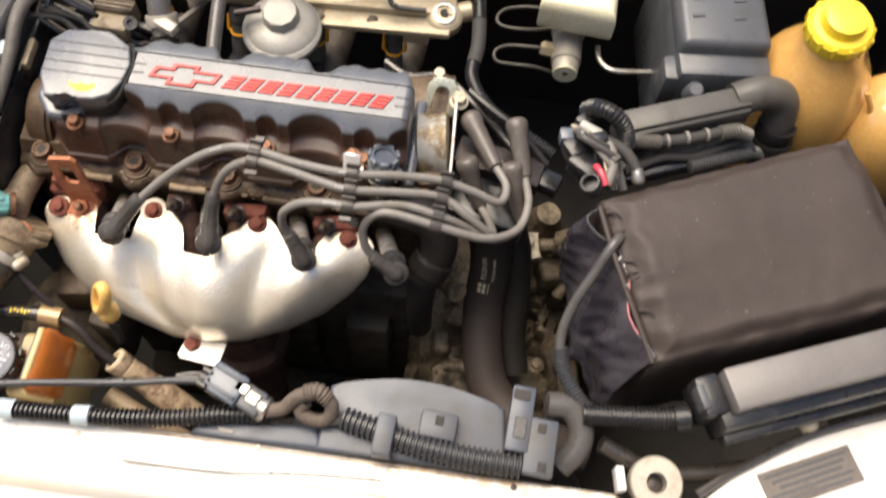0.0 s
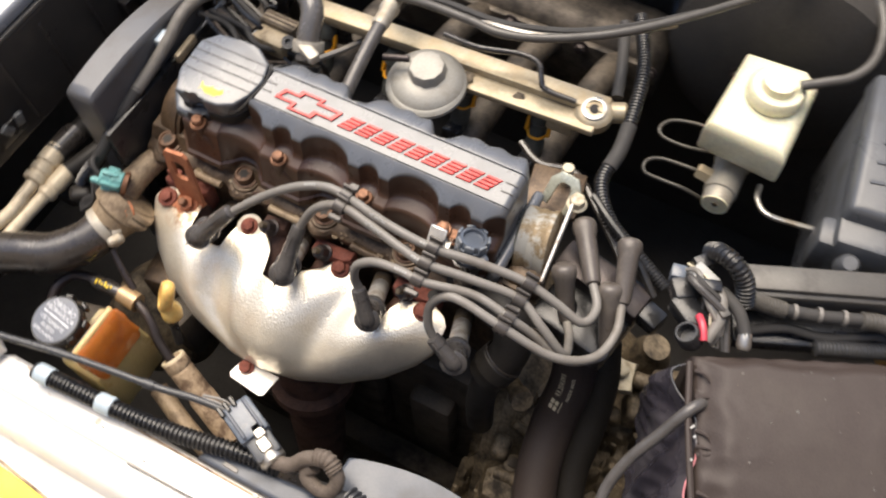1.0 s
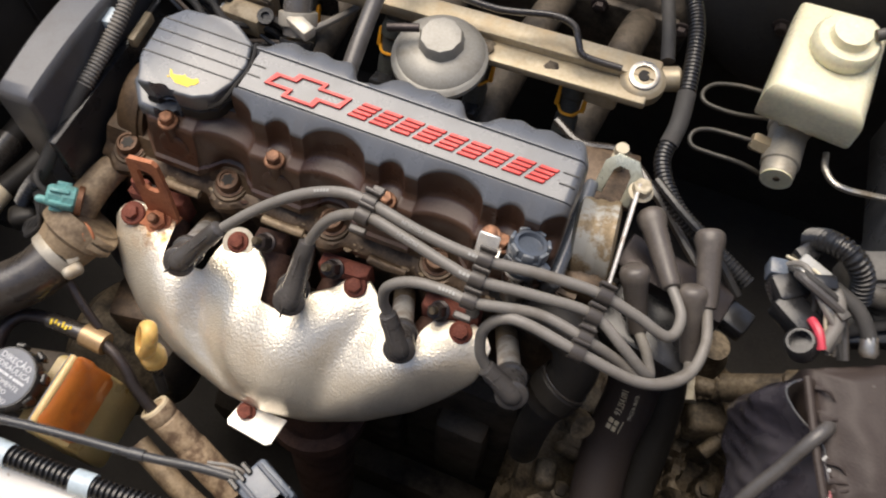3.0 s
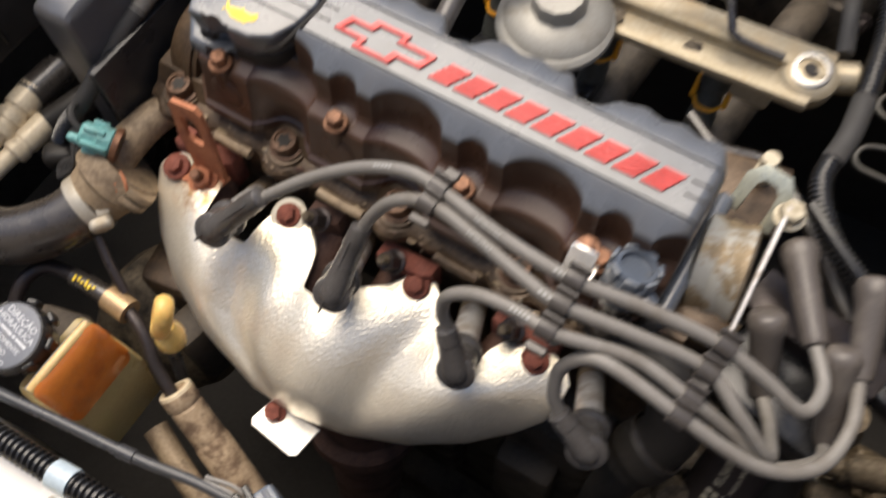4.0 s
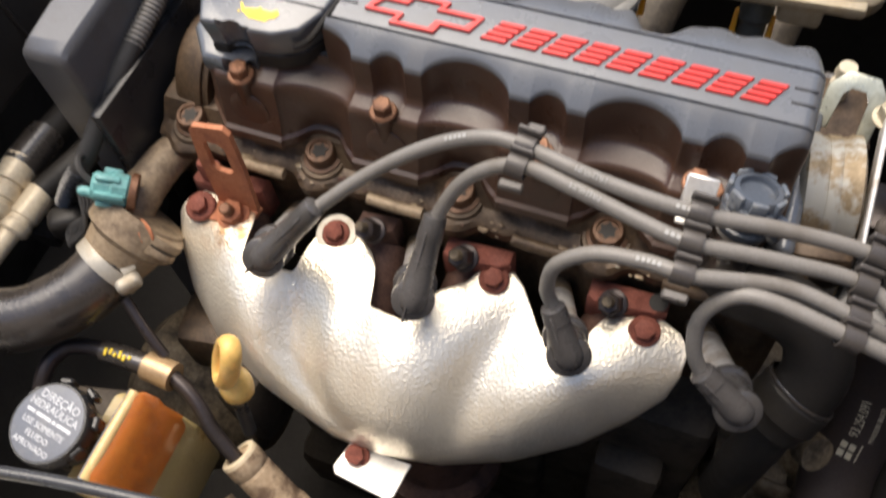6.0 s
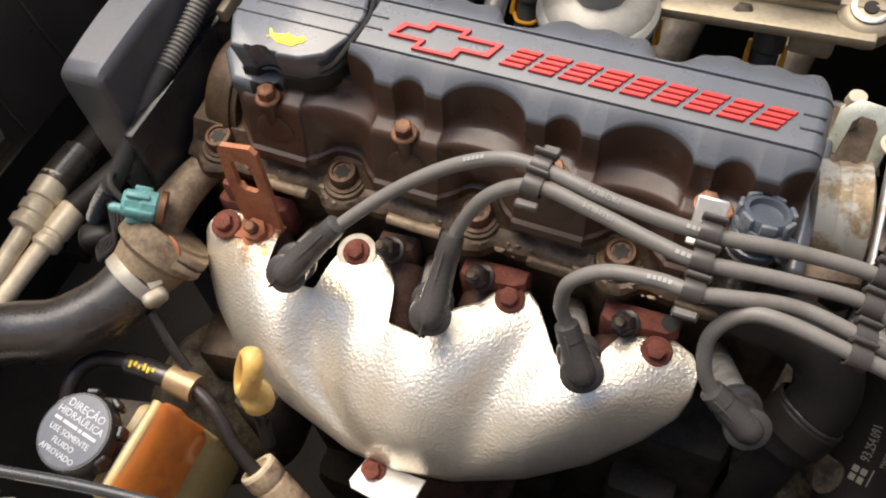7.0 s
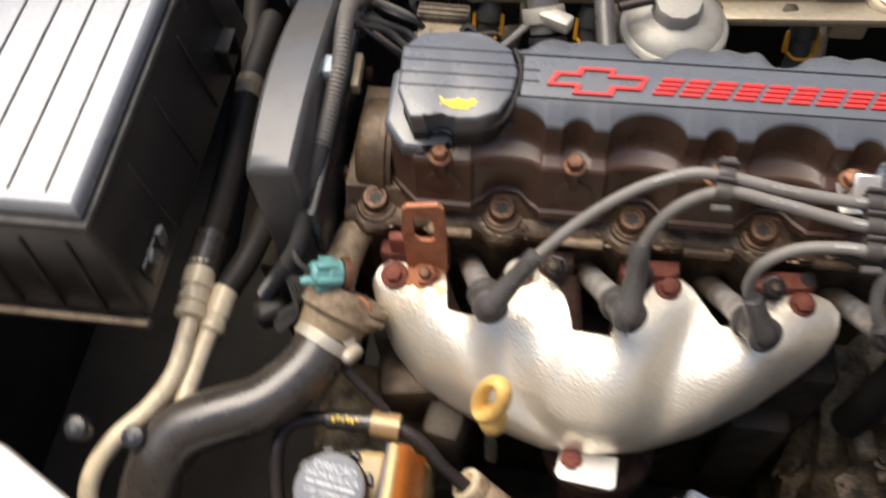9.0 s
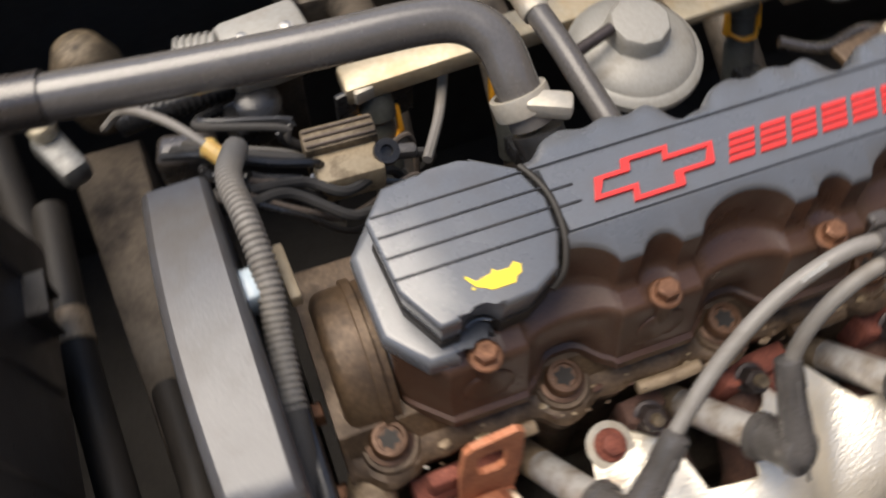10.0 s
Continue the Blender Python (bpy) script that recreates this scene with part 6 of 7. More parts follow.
part("band", box((0.2315, -0.2005, 0.7445), (0.003, 0.027, 0.021), T0, 0.001), "plastic", plug, "black seam of the plug")
for k in (-1, 1):
    part("rail", box(Vector((0.222, -0.1965, 0.7565)) + T0.to_3x3() @ Vector((0, 0.008 * k, 0)), (0.030, 0.003, 0.004), T0, 0.001), "shroud", plug)
for k in range(3):
    part("crown", box(Vector((0.206, -0.189, 0.755)) + Vector((-0.0015, -0.006, 0)) * k, (0.010, 0.004, 0.006), T0, 0.001, 1), "plastic", plug)
part("clip", box((0.237, -0.199, 0.754), (0.013, 0.009, 0.004), T0, 0.001, 1), "steel", plug, "bright metal clip")
part("clip", box((0.247, -0.206, 0.7525), (0.012, 0.010, 0.004), T0, 0.001, 1), "steel", plug, "bright metal clip")
part("collar", turned([(0, 0.011), (0.008, 0.011), (0.010, 0.009)], (0.250, -0.2085, 0.742), w), "steel", plug)
knot = thing("taped_wire_knot", (0.29, -0.205, 0.735), "knot of taped brown wire beside the plug", "cable")
part("loop", tube([(0.258, -0.212, 0.742), (0.272, -0.209, 0.746), (0.284, -0.200, 0.757), (0.300, -0.196, 0.760), (0.312, -0.202, 0.754), (0.310, -0.212, 0.744), (0.298, -0.214, 0.741), (0.286, -0.209, 0.744), (0.290, -0.202, 0.750)], 0.0060, 12), "knot", knot)
part("tail", tube([(0.298, -0.214, 0.741), (0.312, -0.212, 0.742), (0.326, -0.2105, 0.741)], 0.0055, 12), "tape_black", knot)
part("ribbed_bit", tube([(0.289, -0.197, 0.759), (0.300, -0.195, 0.7615), (0.309, -0.199, 0.758)], 0.0063, 12, ribs=0.001, pitch=0.003), "knot", knot)
pad = thing("rubber_mount", (0.51, -0.19, 0.66), "grey curved rubber mount beside the bracket", "rubber mount")
part("arc", tube([(0.492, -0.168, 0.722), (0.512, -0.168, 0.72), (0.524, -0.182, 0.715), (0.523, -0.200, 0.708), (0.510, -0.215, 0.70)], 0.0115, 14), "boot", pad)
for xr, yr, zr, lab in ((0.589, -0.222, 0.722, "grey rubber bonnet buffer with a hollow middle"), (-0.053, -0.243, 0.752, "pale rubber bonnet buffer with a hollow middle")):
    buffer = thing("bonnet_buffer", (xr, yr, zr - 0.05), lab, "rubber buffer", "bonnet buffers")
    up = (0.0, -0.12, 1) if xr > 0 else (0.15, -0.25, 1)
    part("ring", ring(Vector((xr, yr, zr)) - Vector(up).normalized() * 0.012, up, 0.0225, 0.0138, 0.014, 36), "zinc" if xr > 0 else "white", buffer)
    part("stem", turned([(0, 0.014), (0.04, 0.014), (0.042, 0.011)], Vector((xr, yr, zr)) - Vector(up).normalized() * 0.054, up), "greyplastic", buffer)
    part("screw", hexhead(Vector((xr, yr, zr - 0.013)), up, 0.006, 0.003, 0.009), "darksteel", buffer)
part_x = thing("panel_bracket", (-0.03, -0.245, 0.72), "white metal bracket beside the buffer", "bracket")
part("plate", prism([(-0.04, -0.262), (-0.012, -0.255), (-0.006, -0.236), (-0.022, -0.228), (-0.036, -0.238)], 0.724, 0.742, 0.003), "white", part_x)
solo("panel_clip", box((0.5555, -0.226, 0.733), (0.007, 0.020, 0.016), 10, 0.001), "white", "small white clip on the front panel", "clip")
solo("round_cover", turned([(0, 0.024), (0.006, 0.024), (0.010, 0.019), (0.012, 0.01)], (0.505, -0.262, 0.722), (0, 0, 1)), "white", "round white cover on the front panel", "cover")
for x, y in ((0.255, -0.2405), (0.47, -0.243), (0.105, -0.25)):
    solo("panel_rivet", turned([(0, 0.003), (0.001, 0.0028), (0.0016, 0.001)], (x, y, 0.7262), (0, 0, 1), 12), "zinc" if x < 0.3 else "darksteel", "small dull rivet in the front panel", "rivet", "rivets of the front panel")


# ---- power steering, dipstick, oxygen sensor ----
ps = thing("steering_fluid_reservoir", (0.02, -0.185, 0.60), "yellowed power steering reservoir with black cap", "fluid reservoir")
upright = Matrix.Rotation(radians(90), 4, "X")
part("body", prism([(0.012, 0.60), (0.054, 0.60), (0.054, 0.625), (0.0530, 0.650), (0.0505, 0.668), (0.03, 0.674), (0.006, 0.672)], 0.153, 0.216, 0.006, 4, m=upright), "psplastic", ps)
part("fluid_face", prism([(0.022, 0.662), (0.0530, 0.662), (0.0525, 0.672), (0.0500, 0.684), (0.0450, 0.696), (0.0415, 0.7035), (0.0375, 0.7055), (0.033, 0.7010), (0.024, 0.682)], 0.155, 0.212, 0.0062, 5, m=upright), "fluid", ps, "orange fluid showing through plastic")
# ridge whose pale colour stands for the light along it
part("edge", tube([(0.0345, -0.158, 0.7030), (0.0350, -0.170, 0.7042), (0.0350, -0.198, 0.7042), (0.0340, -0.210, 0.7020)], 0.0034, 12), "litcream", ps, "moulded ridge with its lit edge painted pale yellow")
part("edge", tube([(0.0318, -0.157, 0.7000), (0.0315, -0.184, 0.7005), (0.0310, -0.211, 0.6990)], 0.0030, 10), "capgrey", ps, "grey moulded ridge")
part("rear_box", box((-0.002, -0.178, 0.645), (0.046, 0.050, 0.05), 14, 0.008), "block", ps)
cp = part("cap", turned([(0, 0.0185), (0.014, 0.0195), (0.018, 0.0238), (0.026, 0.0238), (0.0285, 0.0228), (0.0285, 0.0210)], (-0.001, -0.188, 0.677), (-0.04, -0.10, 1), 40), "plastic", ps, "black screw cap with white words")
up = Vector((-0.04, -0.10, 1)).normalized()
part("face", turned([(0, 0.0216), (0.0008, 0.0216), (0.0012, 0.0205)], Vector((-0.001, -0.188, 0.677)) + up * 0.0280, up, 40), "capgrey", cp, "worn grey face of the cap")
for k in range(8):
    a = 2 * math.pi * k / 8 + 0.3
    part("grip", box(Vector((-0.001, -0.188, 0.677)) + Vector((0.0238 * math.cos(a), 0.0238 * math.sin(a), 0.021)), (0.004, 0.008, 0.010), math.degrees(a), 0.0012, 1), "plastic", cp)
xa = Vector((1, -0.16, 0)); xa = (xa - xa.dot(up) * up).normalized(); ya = up.cross(xa)
face_m = Matrix.Translation(Vector((-0.001, -0.188, 0.677)) + up * 0.0293) @ Matrix((xa, ya, up)).transposed().to_4x4() @ Matrix.Diagonal((0.93, 0.93, 1, 1))
for text, y, s in (("DIREÇÃO", 0.0135, 0.0072), ("HIDRAULICA", 0.0072, 0.0066), ("USE SOMENTE", -0.0040, 0.0052), ("FLUIDO", -0.0100, 0.0052), ("APROVADO", -0.0160, 0.0052)):
    part("cap_word", lettering(text, s, 0.0001, face_m @ Matrix.Translation((0, y, 0))), "capprint", cp, "white word on the cap")
for a, b in ((-0.0175, -0.0115), (-0.0103, 0.0018), (0.0030, 0.0056), (0.0068, 0.0178)):
    part("cap_line", prism([(a, 0.0009), (b, 0.0009), (b, 0.0029), (a, 0.0029)], 0, 0.0002, 0, m=face_m), "capprint", cp, "unreadable white line")
psline = thing("steering_pipe", (0.0, -0.14, 0.63), "dark steel steering pipe with a tan sleeve", "pipe")
part("pipe", tube([(-0.050, -0.195, 0.63), (-0.054, -0.160, 0.658), (-0.048, -0.140, 0.663), (-0.030, -0.133, 0.664), (0.0, -0.132, 0.664)], 0.0052, 12), "darksteel", psline)
part("rubber_sleeve", tube([(-0.022, -0.1325, 0.664), (0.004, -0.132, 0.664), (0.016, -0.132, 0.664)], 0.0072, 14), "rubber", psline)
part("ferrule", tube([(0.010, -0.132, 0.664), (0.030, -0.133, 0.663)], 0.0095, 16), "goldalu", psline, "tan crimped ferrule")
for k in range(6):
    part("mark", box((-0.0165 + 0.0034 * k, -0.1345 + 0.0012 * (k % 2), 0.6711), (0.0021, 0.0052 - 0.0012 * (k % 3), 0.0012), 14 - 9 * (k % 3), 0.0004, 1), "yellow", psline, "yellow paint mark")
part("drain_pipe", tube([(-0.010, -0.105, 0.692), (0.006, -0.116, 0.680), (0.020, -0.124, 0.668)], 0.0035, 10), "darksteel", psline)
part("lower_pipe", tube([(0.028, -0.133, 0.663), (0.040, -0.137, 0.660), (0.052, -0.144, 0.654), (0.062, -0.152, 0.646), (0.078, -0.160, 0.634), (0.086, -0.164, 0.624)], 0.0049, 12), "darksteel", psline)
sens = thing("oxygen_sensor", (0.12, -0.175, 0.56), "tan ribbed metal sensor body with dark cable", "sensor")
sa, sb = Vector((0.079, -0.158, 0.630)), Vector((0.150, -0.186, 0.565))
ln = (sb - sa).length
prof = [(0, 0.010), (0.001, 0.0128), (0.010, 0.0128), (0.012, 0.0115)]
prof += [(0.013 + 0.0016 * k, 0.0120 + 0.0005 * (k % 2)) for k in range(20)]
prof += [(0.047, 0.0135), (ln, 0.0135), (ln + 0.003, 0.010)]
part("body", turned(prof, sa, sb - sa, 24), "wrap", sens)
part("mouth", ring(sa - (sb - sa).normalized() * 0.002, sb - sa, 0.0125, 0.004, 0.006), "alu", sens)
solo("side_pipe", tube([(0.07, -0.185, 0.60), (0.12, -0.205, 0.585), (0.16, -0.215, 0.56), (0.20, -0.22, 0.52)], 0.0095, 12), "thermo", "tan metal pipe low beside the sensor", "pipe")
dipstick = thing("oil_dipstick", (0.094, -0.14, 0.69), "yellow plastic ring handle of the oil dipstick", "dipstick")
bm = turned([(0, 0.004), (0.03, 0.0042), (0.036, 0.006)], (0.096, -0.150, 0.675), (-0.05, 0.25, 1), 14)
part("tube", bm, "plastic", dipstick)
part("stem", turned([(0, 0.006), (0.003, 0.0088), (0.010, 0.0095), (0.015, 0.0085), (0.020, 0.005)], (0.0965, -0.141, 0.712), (-0.1, 0.25, 1), 18), "dip", dipstick)
loop = [Vector((0.0945, -0.1345, 0.742)) + Vector((0.35, 0.15, 0.9)).normalized() * (0.0185 * math.cos(a)) + Vector((0.55, -0.80, -0.1)).normalized() * (0.0080 * math.sin(a)) for a in (2 * math.pi * k / 14 + 2.2 for k in range(16))]
part("ring", tube(loop, 0.0056, 12, 0.002, flat=0.75), "dip", dipstick)


# ---- thermostat housing, hoses and air conditioning lines ----
th = thing("thermostat_housing", (-0.02, -0.05, 0.66), "dirty brown cast thermostat housing", "thermostat housing")
part("neck", tube([(-0.010, -0.002, 0.725), (-0.017, -0.022, 0.724), (-0.022, -0.042, 0.720), (-0.024, -0.060, 0.716)], 0.0125, 18, ends=(0.0115, 0.0140)), "thermo", th)
part("dome", turned([(0, 0.026), (0.006, 0.029), (0.018, 0.029), (0.022, 0.024), (0.045, 0.0195), (0.052, 0.0195)], (-0.013, -0.056, 0.716), (-0.38, -0.85, -0.42), 28), "thermo", th)
fw = Vector((-0.38, -0.85, -0.42)).normalized()
tri_ = []
for k in range(36):
    a = 2 * math.pi * k / 36
    r = 0.0275 + 0.0075 * max(0.0, math.cos(2 * a)) ** 3
    tri_.append((r * math.cos(a), r * math.sin(a)))
for d, h, m_ in ((-0.003, 0.0055, "thermo"), (0.0042, 0.0050, "thermo")):
    part("flange", prism(tri_, 0, h, 0.0012, 2, m=Matrix.Translation(Vector((-0.015, -0.060, 0.714)) + fw * d) @ axes(fw)), m_, th)
part("gasket", prism([(x * 0.985, y * 0.985) for x, y in tri_], 0, 0.002, 0, m=Matrix.Translation(Vector((-0.015, -0.060, 0.714)) + fw * 0.0022) @ axes(fw)), "block", th)
part("bolt", hexhead((-0.001, -0.072, 0.7245), (-0.3, -0.75, 0.35), 0.0062, 0.006, 0.009), "hook", th, "rusty flange bolt")
green = thing("coolant_sensor_plug", (-0.025, -0.062, 0.735), "turquoise plug on a brass coolant sensor", "connector")
gw = Vector((-0.86, -0.32, 0.40)).normalized()
gp = Vector((-0.011, -0.055, 0.738))
part("collar", ring(gp, gw, 0.0118, 0.0040, 0.0045, 28), "bolt", green, "rusty round collar")
part("neck", turned([(0, 0.0075), (0.006, 0.0075)], gp, gw, 18), "block", green)
bm = turned([(0.004, 0.0078), (0.006, 0.0100), (0.014, 0.0104), (0.0155, 0.0092), (0.024, 0.0088), (0.026, 0.0070), (0.0265, 0.003)], gp, gw, 11)
part("plug", bm, "green", green, smooth=20)
for k in range(6):
    a = 2 * math.pi * k / 6 + 0.5
    turn_ = axes(gw) @ Matrix.Rotation(a, 4, "Z")
    part("fin", box(gp + gw * (0.015 + 0.002 * (k % 2)) + turn_.to_3x3() @ Vector((0.0098, 0, 0)), (0.0042, 0.0040, 0.017 - 0.003 * (k % 3)), turn_, 0.0013, 2), "green", green)
part("tip", turned([(0, 0.0034), (0.006, 0.0030), (0.008, 0.0018)], gp + gw * 0.0255 + Vector((0.001, -0.004, -0.002)), gw, 12), "green", green)
part("wire", tube([gp + gw * 0.024, gp + gw * 0.034 + Vector((0, 0.006, 0.004)), gp + gw * 0.040 + Vector((0.0, 0.016, 0.002)), gp + gw * 0.042 + Vector((0, 0.026, -0.014))], 0.0022, 8), "tape_black", green)
rad = thing("radiator_hose", (-0.08, -0.14, 0.62), "thick black radiator hose curving to the front", "hose")
part("hose", tube([(-0.024, -0.086, 0.702), (-0.036, -0.110, 0.696), (-0.060, -0.134, 0.691), (-0.090, -0.147, 0.688), (-0.116, -0.160, 0.682), (-0.132, -0.185, 0.668), (-0.136, -0.212, 0.645), (-0.130, -0.235, 0.60)], 0.0205, 22, 0.005), "rubber", rad)
part("clamp", ring((-0.0245, -0.0865, 0.7025), (-0.42, -0.85, -0.25), 0.0224, 0.0018, 0.0085), "zinc", rad, "pale worm-drive hose clamp")
part("clamp_screw", box((-0.005, -0.099, 0.706), (0.011, 0.016, 0.010), -35, 0.004, 3), "zinc", rad)
part("clamp_tail", box((-0.009, -0.091, 0.7135), (0.012, 0.009, 0.0014), Matrix.Rotation(radians(-35), 4, "Z") @ Matrix.Rotation(radians(30), 4, "Y"), 0.0005, 1), "zinc", rad)

ac = thing("air_conditioning_pipe", (-0.14, -0.12, 0.60), "tan aluminium air conditioning pipe with ferrule", "pipe", "air conditioning pipes")
part("pipe", tube([(-0.129, -0.060, 0.698), (-0.128, -0.095, 0.694), (-0.130, -0.122, 0.690), (-0.142, -0.146, 0.685), (-0.162, -0.170, 0.680), (-0.173, -0.192, 0.672), (-0.172, -0.212, 0.663), (-0.158, -0.222, 0.65)], 0.0068, 14), "alu", ac)
part("ferrule", turned([(0, 0.0085), (0.002, 0.0115), (0.008, 0.0115), (0.009, 0.0100), (0.012, 0.0100), (0.013, 0.0115), (0.020, 0.0115), (0.021, 0.0100), (0.024, 0.0100), (0.025, 0.0118), (0.044, 0.0118), (0.046, 0.008)], (-0.129, -0.082, 0.696), (-0.03, 1, 0.06), 18), "alu", ac)
part("rubber_hose", tube([(-0.130, -0.040, 0.699), (-0.133, 0.0, 0.69), (-0.140, 0.06, 0.68), (-0.146, 0.14, 0.68), (-0.150, 0.24, 0.67)], 0.0108, 16), "hosedull", ac)
part("cuff", tube([(-0.130, -0.045, 0.698), (-0.132, -0.012, 0.694)], 0.0128, 16), "rubber", ac)
ac2 = thing("air_conditioning_pipe", (-0.12, -0.12, 0.60), "tan aluminium air conditioning pipe, partly hidden", "pipe", "air conditioning pipes")
part("pipe", tube([(-0.112, -0.062, 0.688), (-0.118, -0.100, 0.684), (-0.122, -0.138, 0.678), (-0.124, -0.165, 0.665), (-0.13, -0.20, 0.64)], 0.0072, 14), "alu", ac2)
part("ferrule", turned([(0, 0.008), (0.002, 0.010), (0.008, 0.010), (0.009, 0.009), (0.012, 0.009), (0.013, 0.010), (0.034, 0.010), (0.036, 0.008)], (-0.115, -0.086, 0.686), (0.12, 1, 0.08), 18), "alu", ac2)
part("rubber_hose", tube([(-0.110, -0.052, 0.689), (-0.100, -0.02, 0.69), (-0.098, 0.03, 0.68), (-0.105, 0.10, 0.66)], 0.010, 14), "hosedull", ac2)
for p in ((-0.181, -0.167, 0.690), (-0.141, -0.168, 0.688)):
    valve = thing("service_valve_cap", p, "small black ribbed service valve cap", "valve cap", "air conditioning valve caps")
    part("cap", turned([(0, 0.0085), (0.010, 0.0088), (0.012, 0.0075), (0.013, 0.004)], p, (0, -0.3, 1), 14), "plastic", valve)
    part("dot", turned([(0, 0.0028), (0.0008, 0.0025)], Vector(p) + Vector((0, -0.0038, 0.0124)), (0, -0.3, 1), 10), "greyplastic", valve)


# ---- timing cover and air filter ----
tim = thing("timing_belt_cover", (-0.058, 0.06, 0.50), "grey worn plastic timing belt cover, shiny top", "timing cover")
bm = bmesh.new()
rows = []
for k in range(41):
    f = k / 40
    y = -0.030 + 0.160 * f
    zt = 0.8165 + 0.0040 * math.sin(math.pi * f) - 0.010 * f ** 2
    if f < 0.04:
        zt -= 0.003 * (1 - f / 0.04)
    inw = 0.003 * math.sin(math.pi * min(1, f))
    skew = 0.0036 * (1 - f) - 0.0008
    rows.append([bm.verts.new((p[0] + skew, p[1], p[2])) for p in ((-0.077, y, 0.50), (-0.0745 - inw, y, zt - 0.010), (-0.0728 - inw, y, zt - 0.003), (-0.0695 - inw, y, zt), (-0.0455, y, zt + 0.001), (-0.0425, y, zt - 0.0015), (-0.0415, y, zt - 0.006), (-0.040, y, 0.50))])
for a, b in zip(rows, rows[1:]):
    for k in range(len(a)):
        bm.faces.new((a[k], a[(k + 1) % len(a)], b[(k + 1) % len(a)], b[k]))
bm.faces.new(rows[0][::-1])
bm.faces.new(rows[-1])
bmesh.ops.bevel(bm, geom=list(next(f for f in bm.faces if len(f.verts) == 8 and all(abs(v.co.y + 0.030) < 1e-4 for v in f.verts)).edges), offset=0.0035, segments=3, profile=0.5, affect="EDGES")
part("shell", bm, "timing", tim)
part("rear_plate", box((-0.0335, 0.058, 0.66), (0.008, 0.19, 0.24), 0, 0.003), "plastic", tim)
for p in ((-0.031, 0.028, 0.735), (-0.031, -0.004, 0.70), (-0.031, 0.12, 0.74)):
    part("bolt", hexhead(p, (1, 0, 0), 0.006, 0.005, 0.009), "bolt", tim)
har = thing("engine_harness", (-0.03, 0.05, 0.70), "grey taped wiring harness along the timing cover", "wiring harness")
part("upper_conduit", tube([(-0.026, 0.150, 0.795), (-0.033, 0.125, 0.808), (-0.031, 0.095, 0.814), (-0.030, 0.068, 0.806), (-0.033, 0.045, 0.795), (-0.036, 0.015, 0.785)], 0.0052, 14, ribs=0.0012, pitch=0.0030), "lead", har)
part("taped_run", tube([(-0.036, 0.018, 0.786), (-0.038, -0.004, 0.779), (-0.040, -0.025, 0.768), (-0.046, -0.045, 0.752), (-0.056, -0.056, 0.736)], 0.0060, 12), "tape_black", har)
part("lower_conduit", tube([(-0.052, -0.053, 0.742), (-0.062, -0.059, 0.728), (-0.072, -0.063, 0.712)], 0.0055, 12, ribs=0.0012), "plastic", har)
part("plug", box((-0.068, -0.072, 0.703), (0.024, 0.018, 0.020), 35, 0.006, 3), "hosedull", har)
for k in range(5):
    part("wire", tube([(-0.056, -0.056, 0.738), (-0.050 + 0.003 * k, -0.066, 0.728), (-0.046 - 0.004 * k, -0.078, 0.715 - 0.002 * k), (-0.06, -0.086, 0.70)], 0.0016, 6), "tape_black", har)
part("clip", box((-0.0385, 0.068, 0.800), (0.008, 0.016, 0.016), 6, 0.002), "tape", har, "pale clip")
part("clip", box((-0.0215, 0.076, 0.790), (0.006, 0.030, 0.010), 3, 0.0015), "plugtan", har, "tan metal clip")

air = thing("air_filter_box", (-0.27, 0.03, 0.70), "grey ribbed air filter box lid on black base", "air filter")
part("lid", prism([(-0.149, -0.086), (-0.151, 0.165), (-0.166, 0.185), (-0.385, 0.185), (-0.395, -0.086)], 0.829, 0.8455, 0.006, 4), "airlid", air)
for k in range(9):
    part("lid_groove", box((-0.169 - 0.0235 * k, 0.045, 0.8457), (0.0022, 0.245, 0.0012), 0, 0.0005, 1), "plastic", air, "dark groove")
part("rim", prism([(-0.1465, -0.0895), (-0.1485, 0.168), (-0.164, 0.189), (-0.39, 0.189), (-0.40, -0.0895)], 0.8245, 0.8300, 0.0018, 2), "dustyblack", air, "dusty rim under the lid")
bm = bmesh.new()
low4 = [bm.verts.new((x, y, 0.727)) for x, y in ((-0.139, -0.099), (-0.139, 0.175), (-0.40, 0.195), (-0.40, -0.099))]
top4 = [bm.verts.new((x, y, 0.8255)) for x, y in ((-0.1485, -0.0875), (-0.150, 0.166), (-0.395, 0.187), (-0.395, -0.0875))]
bm.faces.new(low4[::-1])
bm.faces.new(top4)
for k in range(4):
    bm.faces.new((low4[k], low4[(k + 1) % 4], top4[(k + 1) % 4], top4[k]))
bmesh.ops.bevel(bm, geom=list(bm.edges), offset=0.006, segments=3, profile=0.5, affect="EDGES")
part("base", bm, "airbase", air, "dark lower half of the box")
for k in range(8):
    part("rib", box((-0.168 - 0.030 * k, -0.0945, 0.774), (0.003, 0.005, 0.075), Matrix.Rotation(radians(-8), 4, "X"), 0.001, 1), "airbase", air)
for k in range(4):
    part("rib", box((-0.1445, -0.03 + 0.055 * k, 0.774), (0.004, 0.003, 0.075), Matrix.Rotation(radians(-6), 4, "Y"), 0.001, 1), "airbase", air)
part("lip", box((-0.268, -0.102, 0.7285), (0.258, 0.008, 0.006), 0, 0.002), "airbase", air)
part("dusty_edge", box((-0.22, -0.1035, 0.7318), (0.16, 0.004, 0.0012), 0, 0.0004, 1), "thermo", air, "dust along the lower edge")
